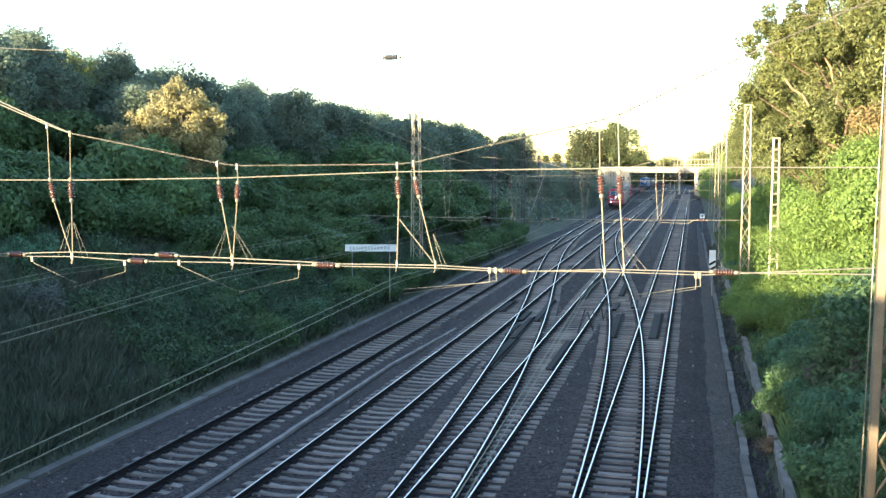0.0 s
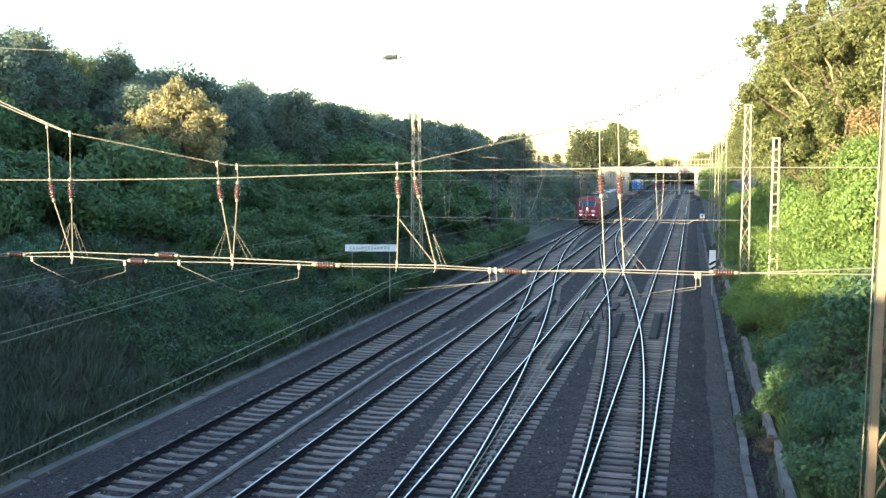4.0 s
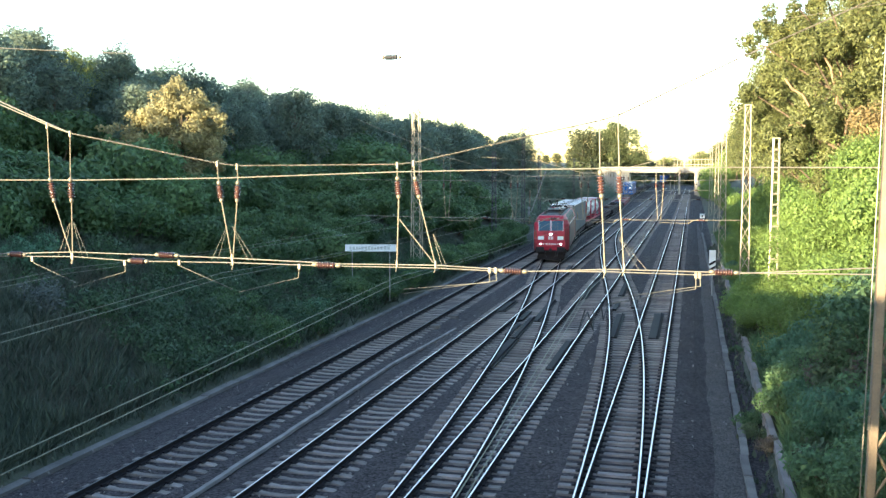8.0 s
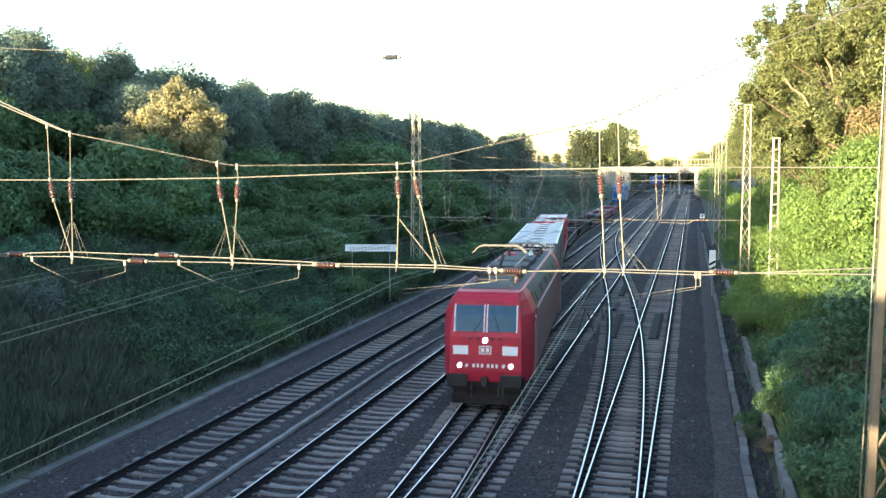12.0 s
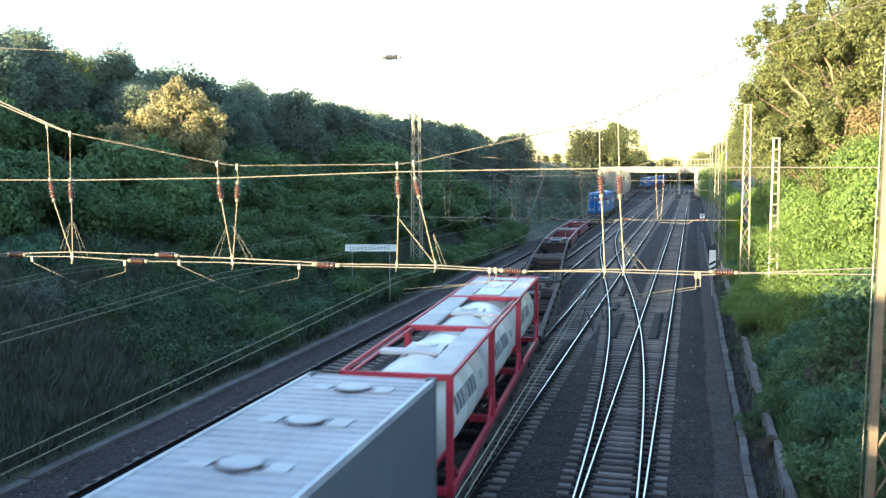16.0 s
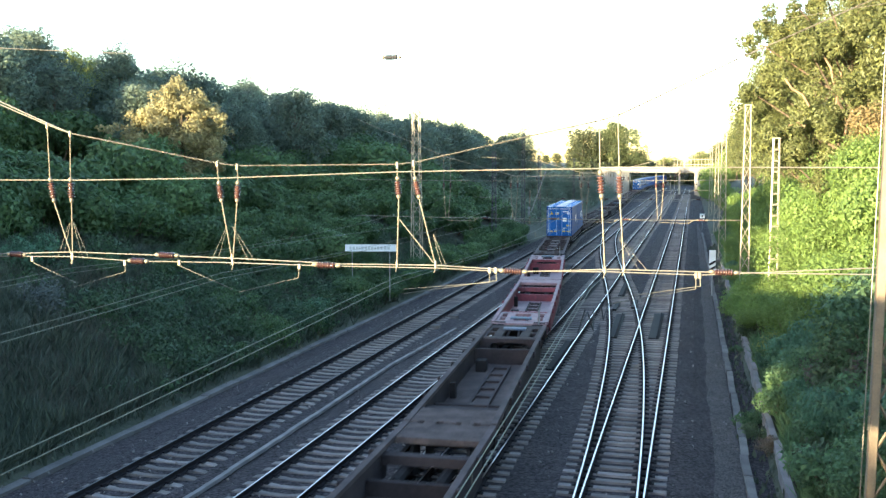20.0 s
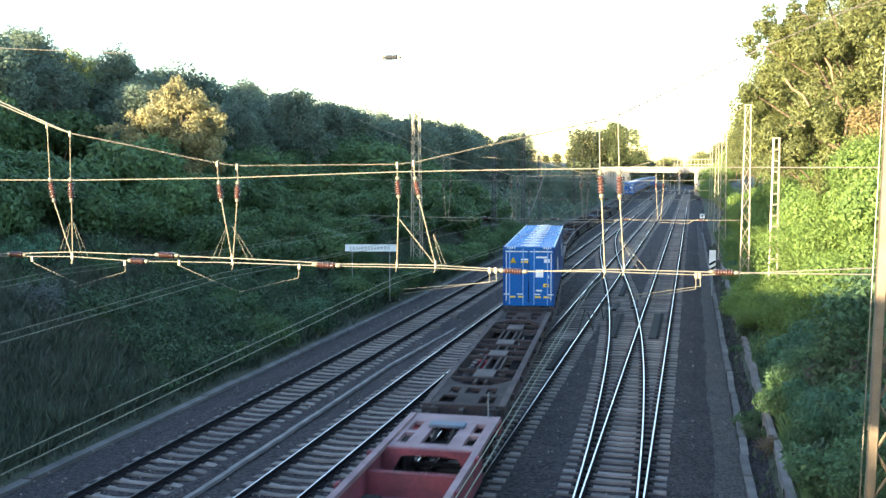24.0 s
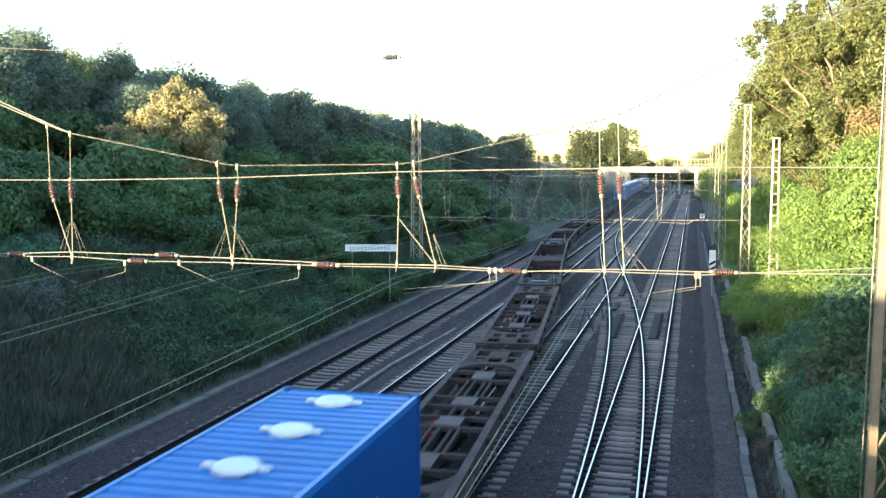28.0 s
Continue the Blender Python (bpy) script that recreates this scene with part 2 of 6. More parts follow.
def build_path():
    """The trodden strip of finer, browner gravel beside the fourth track."""
    rng = np.random.default_rng(12)
    ys = np.arange(-12, 150, 1.5)
    verts = []
    for y in ys:
        a, b = 0.70 + 0.05 * rng.normal(), 1.58 - 0.003 * y + 0.02 * rng.normal()
        verts += [(a, float(y), -0.415), ((a + b) / 2, float(y), -0.455), (b, float(y), -0.515)]
    faces = [(3 * j + i, 3 * j + i + 1, 3 * j + i + 4, 3 * j + i + 3) for j in range(len(ys) - 1) for i in range(2)]
    p = place("side_path", mesh_from("side_path", verts, faces, PATH))
    tagged(p, "trodden brownish gravel strip beside the track", "path", kind="structure")


PATH = material("fine_brown_gravel", (0.064, 0.052, 0.051), (0.026, 0.021, 0.021), rough=0.95, scale=0.9, fine=10, bump=0, mix=0.9)
stone_cells(PATH, 22.0)
build_ground()
build_ballast()
build_path()


# ---- tracks ----
def sweep(pts, profile):
    """A profile of (across, up) carried along points of one height."""
    verts, faces, k = [], [], len(profile)
    for i, p in enumerate(pts):
        a, b = pts[max(i - 1, 0)], pts[min(i + 1, len(pts) - 1)]
        d = Vector((b[0] - a[0], b[1] - a[1], 0)).normalized()
        for u, z in profile:
            verts.append((p[0] + d.y * u, p[1] - d.x * u, p[2] + z))
    for i in range(len(pts) - 1):
        for j in range(k):
            faces.append((i * k + j, i * k + (j + 1) % k, (i + 1) * k + (j + 1) % k, (i + 1) * k + j))
    faces += [tuple(range(k))[::-1], tuple(range((len(pts) - 1) * k, len(pts) * k))]
    return verts, faces


RAIL_FOOT = [(-0.075, -0.172), (0.075, -0.172), (0.07, -0.155), (0.012, -0.135), (0.012, -0.045), (0.036, -0.034), (0.036, -0.006), (-0.036, -0.006), (-0.036, -0.034), (-0.012, -0.045), (-0.012, -0.135), (-0.07, -0.155)]
RAIL_HEAD = [(-0.021, -0.0055), (0.021, -0.0055), (0.019, 0.0), (-0.019, 0.0)]


def rail(parent, fx, y0, y1, side, head, step):
    ys = np.arange(y0, y1 + 0.01, step)
    pts = [(fx(float(y)) + side * 0.7525, float(y), 0.0) for y in ys]
    r = place("rail", mesh_from("rail", *sweep(pts, RAIL_FOOT), RAIL_RUST_SHADE), parent)
    place("rail_head", mesh_from("rail_head", *sweep(pts, RAIL_HEAD), head), r, None, "bright polished running surface" if head is RAIL_SHINE else "")
    return r


def straight(x):
    return lambda y: x


RAIL_DULL = material("dull_rail_head", (0.085, 0.08, 0.085), (0.05, 0.045, 0.045), rough=0.5, metal=0.6, scale=2, fine=40, bump=0.05)
TRACKS = []


def outer(y):
    return TRACK_X[0] - drift(y)


for i, tx in enumerate(TRACK_X):
    tr = tagged(new("track"), "railway track with concrete sleepers on dark ballast", "railway track", "parallel tracks", "structure")
    TRACKS.append(tr)
    if i == 0:
        tr["label"] = "little used railway track with dull dark rails"
    for side in (-1, 1):
        if i == 0:
            rail(tr, straight(tx), -40, 104, side, RAIL_DULL, 144)
            rail(tr, outer, 104, 424, side, RAIL_SHINE, 8)
        else:
            rail(tr, straight(tx), -40, FAR, side, RAIL_SHINE, 140)
X1 = tagged(new("crossover"), "polished crossover rails joining the outer track to the third", "railway track", "crossovers", "structure")
X2 = tagged(new("crossover"), "polished crossover rails joining the fourth track to the second", "railway track", "crossovers", "structure")
for side in (-1, 1):
    rail(X1, d1, 8, 122, side, RAIL_SHINE, 1.5)
    rail(X2, d2, 12, 130, side, RAIL_SHINE, 1.5)
# ---- line equipment ----
STEEL_GREY = material("grey_steel", (0.27, 0.27, 0.26), (0.18, 0.18, 0.17), rough=0.6, metal=0.4, scale=3, fine=30, bump=0.1)
WIRE_DULL = material("tarnished_wire", (0.16, 0.155, 0.115), (0.10, 0.10, 0.075), rough=0.7, metal=0.2, scale=4, fine=60, bump=0.05)
# Dark copy of the mast steel, for masts that stand in shade.
STEEL_DARK = material("dark_steel", (0.085, 0.085, 0.085), (0.05, 0.05, 0.052), rough=0.8, metal=0.1, scale=3, fine=30, bump=0.1)


def insulator(name, parent, a, b, r, sheds, label="brown ribbed porcelain insulator"):
    """A ribbed insulator between two metal caps, from a to b."""
    a, b = Vector(a), Vector(b)
    d = b - a
    m = Matrix.Translation(a) @ d.to_track_quat("Z", "Y").to_matrix().to_4x4()
    h = d.length
    prof = []
    for i in range(sheds):
        z = h * (0.2 + 0.6 * i / sheds)
        s = h * 0.6 / sheds
        prof += [(r * 0.5, z), (r, z + s * 0.35), (r * 0.95, z + s * 0.55), (r * 0.5, z + s * 0.75)]
    ob = part(name, lathe(bmesh.new(), m, prof, 12), PORCELAIN, parent, label, True)
    for z0, z1 in ((0.0, 0.2), (0.8, 1.0)):
        part("cap", lathe(bmesh.new(), m, [(r * 0.3, h * z0), (r * 0.6, h * (z0 + 0.05)), (r * 0.6, h * (z1 - 0.05)), (r * 0.3, h * z1)], 10), CAP, ob, "", True)
    return ob


def lattice_mast(x, y, z0, z1, w0, w1, label, panels=9, flat=False, steel=None):
    """A tapered mast: four corner legs, flat bars as cross lacing."""
    e = tagged(new("catenary_mast"), label, "catenary mast", "catenary masts")
    e.location = (x, y, 0)
    h = z1 - z0
    steel = steel or STEEL

    def corner(i, t):
        w = (w0 + (w1 - w0) * t) / 2
        d = w * (0.55 if flat else 1)
        return Vector(((-w, w, w, -w)[i], (-d, -d, d, d)[i], z0 + h * t))
    for i in range(4):
        bm = bmesh.new()
        rod(bm, corner(i, 0), corner(i, 1), 0.034 if not flat else 0.05, 4)
        part("leg", bm, steel, e)
    for side in range(4):
        bm = bmesh.new()
        for k in range(panels):
            t0, t1 = k / panels, (k + 1) / panels
            if flat:
                rod(bm, corner(side, t0), corner((side + 1) % 4, t0), 0.05, 4)
            else:
                p, q = (side, (side + 1) % 4) if k % 2 else ((side + 1) % 4, side)
                rod(bm, corner(p, t0), corner(q, t1), 0.022, 4)
        part("lacing", bm, steel, e)
    part("cap_plate", boxes((-w1 / 2 - 0.05, w1 / 2 + 0.05, -w1 / 2 - 0.05, w1 / 2 + 0.05, z1, z1 + 0.05)), steel, e)
    part("foundation", boxes((-w0 / 2 - 0.25, w0 / 2 + 0.25, -w0 / 2 - 0.25, w0 / 2 + 0.25, min(z0, hill(x, y)) - 0.4, z0 + 0.06), bevel=0.03), CONCRETE, e)
    return e


def near_mast():
    """The mast beside the bridge: two steel channels joined by crossed flat bars, with a cable up its edge."""
    e = tagged(new("catenary_mast"), "weathered steel channel mast with crossed bars in the bushes", "catenary mast", "catenary masts")
    e.location = (3.73, 19.6, 0)
    for s in (-1, 1):
        bm = bmesh.new()
        for a, b in (((s * 0.36, 0, -0.6), (s * 0.17, 0, 11.4)),):
            tilt = math.atan2(b[0] - a[0], b[2] - a[2])
            m = Matrix.Translation((Vector(a) + Vector(b)) / 2) @ Matrix.Rotation(tilt, 4, "Y")
            r = bmesh.ops.create_cube(bm, size=1, matrix=m @ Matrix.Diagonal((0.16, 0.24, 12.0, 1)))
            bmesh.ops.bevel(bm, geom=bm.edges[:], offset=0.015, segments=1, affect="EDGES")
        part("channel", bm, STEEL_OLD, e)
    for k in range(12):
        z, z2 = -0.2 + k * 0.95, 0.7 + k * 0.95
        w = 0.28 - 0.19 * z / 12
        part("lacing_bar", rods(((-w, -0.06, z), (w, -0.06, z2), 0.03), ((w, 0.06, z), (-w, 0.06, z2), 0.03), seg=4), STEEL_OLD, e)
    part("edge_cable", rods(((-0.56, -0.10, -0.5), (-0.33, -0.10, 10.5), 0.012)), WIRE, e)
    part("small_plate", boxes((-0.42, -0.32, -0.10, -0.07, 3.0, 3.28)), CAP, e, "small pale plate")
    part("foundation", boxes((-0.7, 0.7, -0.5, 0.5, -1.0, -0.2), bevel=0.04), CONCRETE, e)


STEEL_OLD = material("weathered_steel", (0.22, 0.165, 0.105), (0.12, 0.092, 0.062), rough=0.7, metal=0.3, scale=2.5, fine=25, bump=0.2)
SPAN_Y = 19.6


def near_span():
    """The cross-span beside the bridge: a slack carrying rope, two taut cross wires, and a pair of insulated hangers over each track."""
    e = tagged(new("cross_span"), "sunlit catenary cross-span with brown insulators above the tracks", "cross-span", "cross-spans")
    y = SPAN_Y

    def at(*pts):
        return [(x, y, z) for x, z in pts]
    for dz in (0.0, 0.07):
        part("carrying_rope", cable(bmesh.new(), at((-20.2, 11.3 + dz), (-15.78, 9.5 + dz), (-14.5, 9.0 + dz * 0.6), (-13.92, 8.81), (-10.22, 8.11), (-9.73, 8.05), (-6.08, 8.07), (-5.65, 8.11), (-3.62, 8.55), (-1.8, 8.93), (-1.44, 9.03), (0.79, 10.06), (3.45, 11.2)), 0.0155), WIRE, e)
    part("upper_cross_wire", cable(bmesh.new(), at((-20.0, 7.73), (-13.58, 7.73), (-10.0, 7.78), (-6.08, 7.91), (-3.19, 7.96), (0.78, 7.99), (3.5, 7.98)), 0.0135), WIRE, e)
    part("lower_cross_wire", cable(bmesh.new(), at((-20.0, 5.95), (-15.9, 5.98), (-13.94, 6.06), (-9.91, 6.0), (-7.24, 5.93), (-5.22, 5.95), (-3.18, 5.87), (-1.57, 5.95), (0.93, 5.94), (3.4, 5.97)), 0.013), WIRE, e)
    part("lower_cross_wire", cable(bmesh.new(), at((-20.0, 5.86), (-13.94, 5.95), (-12.4, 5.88), (-9.9, 5.90), (-7.7, 5.88), (-5.2, 5.89), (-4.0, 5.86), (-1.6, 5.90), (0.2, 5.88), (3.4, 6.10)), 0.0115), WIRE, e)
    for x0, x1, z in ((-15.75, -15.2, 5.98), (-12.52, -11.98, 5.89), (-11.82, -11.2, 6.04), (-8.0, -7.32, 5.90), (-3.85, -3.25, 5.87), (0.34, 0.92, 5.95)):
        insulator("insulator", e, (x0, y, z), (x1, y, z - 0.01), 0.075, 7)
    for a, i0, i1, f in (((-14.52, 9.0), (-14.5, 7.8), (-14.4, 7.2), (-13.98, 5.94)), ((-13.92, 8.81), (-13.95, 7.8), (-13.94, 7.2), (-13.96, 5.94)),
                         ((-10.21, 8.11), (-10.19, 7.72), (-10.12, 7.24), (-9.9, 6.0)), ((-9.73, 8.05), (-9.72, 7.72), (-9.75, 7.24), (-9.88, 5.9)),
                         ((-6.04, 8.07), (-6.04, 7.82), (-6.01, 7.34), (-6.06, 5.95)), ((-5.68, 8.11), (-5.66, 7.82), (-5.56, 7.34), (-5.21, 5.95)),
                         ((-1.82, 8.91), (-1.8, 7.95), (-1.76, 7.36), (-1.68, 5.92)), ((-1.46, 9.02), (-1.42, 7.95), (-1.4, 7.36), (-1.3, 5.98))):
        part("hanger_rod", rods(((a[0], y, a[1]), (i0[0], y, i0[1]), 0.012)), CAP, e)
        part("clamp", boxes((a[0] - 0.022, a[0] + 0.022, y - 0.03, y + 0.03, a[1] - 0.09, a[1] + 0.05), bevel=0.01), CAP, e)
        insulator("insulator", e, (i1[0], y, i1[1]), (i0[0], y, i0[1]), 0.078, 6)
        part("hanger_rod", rods(((i1[0], y, i1[1]), (f[0], y, f[1]), 0.015)), CAP, e)
        part("clamp", boxes((f[0] - 0.02, f[0] + 0.02, y - 0.025, y + 0.025, f[1] - 0.06, f[1] + 0.09), bevel=0.008), CAP, e)
        part("drop_pin", rods(((f[0], y, f[1] - 0.05), (f[0] - 0.03, y, f[1] - 0.16), 0.014)), CAP_DULL, e)
    part("stay", rods(((-6.0, y, 6.91), (-5.25, y, 6.0), 0.013)), CAP, e)
    for a, b, c in (((-4.05, 5.90), (-4.05, 5.62), (-5.92, 5.42)), ((-3.92, 5.90), (-3.90, 5.66), (-5.95, 5.32)), ((0.17, 5.90), (0.19, 5.66), (-1.55, 5.36)), ((0.10, 5.90), (0.10, 5.60), (-1.6, 5.25)),
                    ((-8.29, 5.88), (-8.32, 5.60), (-9.75, 5.24)), ((-12.59, 5.86), (-12.59, 5.63), (-14.0, 5.22)), ((-15.05, 5.9), (-15.02, 5.78), (-13.9, 5.34)), ((-11.2, 5.9), (-11.15, 5.78), (-9.9, 5.3))):
        part("drop_bracket", boxes((a[0] - 0.03, a[0] + 0.03, y - 0.03, y + 0.03, a[1] - 0.09, a[1] + 0.03), bevel=0.008), CAP, e)
        part("steady_arm", rods(((a[0], y, a[1]), (b[0], y, b[1]), 0.011), ((b[0], y, b[1]), (c[0], y, c[1]), 0.0085)), CAP_DULL, e)
    # thin stays that spread from the feet of the hangers
    for x, z, xs in ((-13.96, 6.75, (-14.35, -14.2, -13.7, -13.55)), (-9.95, 6.7, (-10.4, -10.25, -9.5, -9.35)), (-5.3, 6.6, (-5.08, -4.98)), (-1.5, 6.6, (-1.0, -0.85))):
        part("fine_stay", rods(*[((x + (s - x) * 0.15, y, z), (s, y, 5.95), 0.0042) for s in xs], seg=5), WIRE, e)
    part("feeder_wire", cable(bmesh.new(), sag_points((-20.2, y, 11.2), (-6.34, y, 10.3), 0.12, 8), 0.008), WIRE, e)
    part("feeder_wire", cable(bmesh.new(), sag_points((-5.99, y, 10.29), (3.45, y, 11.0), 0.12, 8), 0.004), WIRE, e)
    insulator("insulator", e, (-6.38, y, 10.3), (-5.94, y, 10.3), 0.06, 8, "small grey ribbed insulator").data.materials[0] = STEEL_DARK


def far_span(y, zl, zr, xl=-19.5):
    """A cross-span farther along the line: rope, two wires and simple hangers."""
    e = tagged(new("cross_span"), "distant catenary cross-span with small brown insulators", "cross-span", "cross-spans")
    xr = 2.75
    part("carrying_rope", cable(bmesh.new(), [(xl, y, zl), (TRACK_X[0], y, 8.6), (TRACK_X[1], y, 7.5), (TRACK_X[2], y, 7.4), (TRACK_X[3], y, 8.4), (xr, y, zr)], 0.018), WIRE, e)
    part("upper_cross_wire", cable(bmesh.new(), sag_points((xl, y, 7.3), (xr, y, 7.3), 0.08, 6), 0.014), WIRE, e)
    part("lower_cross_wire", cable(bmesh.new(), sag_points((xl, y, 5.15), (xr, y, 5.1), 0.08, 6), 0.018), WIRE, e)
    for i, tx in enumerate(TRACK_X):
        top = (8.6, 7.5, 7.4, 8.4)[i]
        for s in (-0.2, 0.2):
            part("hanger_rod", rods(((tx + s, y, top), (tx + s, y, 7.2), 0.02), ((tx + s, y, 6.75), (tx + s * 0.4, y, 5.1), 0.02), seg=6), CAP, e)
            insulator("insulator", e, (tx + s, y, 6.75), (tx + s, y, 7.2), 0.08, 4)
        insulator("insulator", e, (tx + 2.0, y, 5.08), (tx + 2.6, y, 5.08), 0.09, 4)
        part("steady_arm", rods(((tx + 1.9, y, 5.1), (tx + 1.6, y, 4.9), 0.025), ((tx + 1.6, y, 4.9), (tx, y, 4.92), 0.016), seg=6), CAP, e)


def overhead_lines():
    for i, tx in enumerate(TRACK_X):
        e = tagged(new("overhead_line"), "thin contact wire and messenger wire above a track", "overhead line", "overhead lines")
        ys = [-30, -4, SPAN_Y, 55, 90, 125, 165, 205, 245, 285, 340]
        for k, (a, b) in enumerate(zip(ys, ys[1:])):
            ox, ox2 = (0.2, -0.2) if k % 2 else (-0.2, 0.2)
            za, zb = (5.11 if a < 0 else 5.55 if a < 20 else 4.98), (5.11 if b < 0 else 5.55 if b < 20 else 4.98)
            ma, mb = (5.24 if a < 0 else 5.67 if a < 20 else 6.4), (5.24 if b < 0 else 5.67 if b < 20 else 6.4)
            sag = 0.02 if a < 0 else 0.5
            part("contact_wire", cable(bmesh.new(), sag_points((tx + ox, a, za), (tx + ox2, b, zb), 0.02, 6), 0.0068, 5), WIRE_DULL, e)
            part("messenger_wire", cable(bmesh.new(), sag_points((tx + ox, a, ma), (tx + ox2, b, mb), sag, 10), 0.0065, 5), WIRE_DULL, e)
            bm = bmesh.new()
            for j in range(1, 6):
                f = j / 6
                y = a + (b - a) * f
                x = tx + ox + (ox2 - ox) * f
                rod(bm, (x, y, za + (zb - za) * f - 0.12 * f * (1 - f)), (x, y, ma + (mb - ma) * f - 4 * sag * f * (1 - f)), 0.0032, 4)
            part("dropper", bm, WIRE_DULL, e)["kind"] = "stuff"


def jumpers():
    """Dark current loops that hang between the two wires of the fourth track."""
    e = tagged(new("current_jumper"), "dark bent jumper cable hanging on the overhead wires", "jumper cable")
    x = TRACK_X[3]
    part("loop", cable(bmesh.new(), [(x + 0.05, 16.2, 5.62), (x - 0.08, 16.3, 5.2), (x + 0.04, 16.7, 5.5), (x + 0.12, 16.9, 5.15), (x + 0.1, 17.2, 5.5)], 0.012), BLACK, e)
    part("loop", cable(bmesh.new(), [(x + 0.2, 17.4, 5.6), (x + 0.24, 17.5, 5.25), (x + 0.3, 17.8, 5.5)], 0.012), BLACK, e)


BLACK = material("black_paint", (0.02, 0.02, 0.02), (0.03, 0.03, 0.03), rough=0.6, bump=0.02)
near_mast()
near_span()
jumpers()
lattice_mast(-20.3, 19.6, 0.4, 11.6, 0.8, 0.4, "tall lattice mast among the shrubs on the bank")
overhead_lines()
st = tagged(new("mast_stay"), "slanting tarnished stay beside the slim masts", "mast stay")
part("rod", rods(((-18.4, 125, 7.5), (-20.4, 125, 2.0), 0.07)), STEEL_GREY, st)
part("anchor_post", rods(((-20.5, 125, 0.2), (-20.5, 125, 5.0), 0.09)), STEEL_OLD, st)
part("tension_weight", boxes((-20.75, -20.45, 124.8, 125.2, 1.6, 2.9), bevel=0.03), STEEL_GREY, st)
lattice_mast(2.82, 55, 0.0, 11.3, 0.50, 0.28, "pale sunlit lattice mast on the bank", 14)
lattice_mast(-19.5, 68, 0.2, 12.0, 0.75, 0.45, "yellowish lattice mast beside the outer track", 14)
far_span(55, 10.9, 11.3)
lattice_mast(2.65, 90, -0.3, 11.2, 0.62, 0.36, "pale lattice mast beside the outermost track", 14)
lattice_mast(-20.0, 99, 0.2, 9.6, 0.45, 0.3, "slim grey lattice mast before the woods", 12, False, STEEL_DARK)
lattice_mast(-20.0, 117, 0.2, 12.0, 0.36, 0.26, "slim lattice mast before the woods", 12, False, STEEL_DARK)
far_span(90, 9.0, 11.0)
lattice_mast(4.08, 52.0, 0.5, 9.42, 0.43, 0.28, "pale ladder-like concrete mast among bright bushes", 16, True)
for yy in (125, 165):
    lattice_mast(2.9, yy, -0.4, 11.2, 0.55, 0.32, "distant lattice mast beside the tracks", 10)
    lattice_mast(-20.5, yy + 8, 0.5, 9.6, 0.34, 0.22, "distant grey lattice mast beside the woods", 10, False, STEEL_DARK)
    far_span(yy, 10.6, 10.8)


# ---- beside the tracks ----
CONCRETE_DIRTY = material("dirty_concrete", (0.135, 0.120, 0.115), (0.060, 0.054, 0.052), rough=0.95, scale=1.2, fine=16, bump=0.4, vary=0.25)


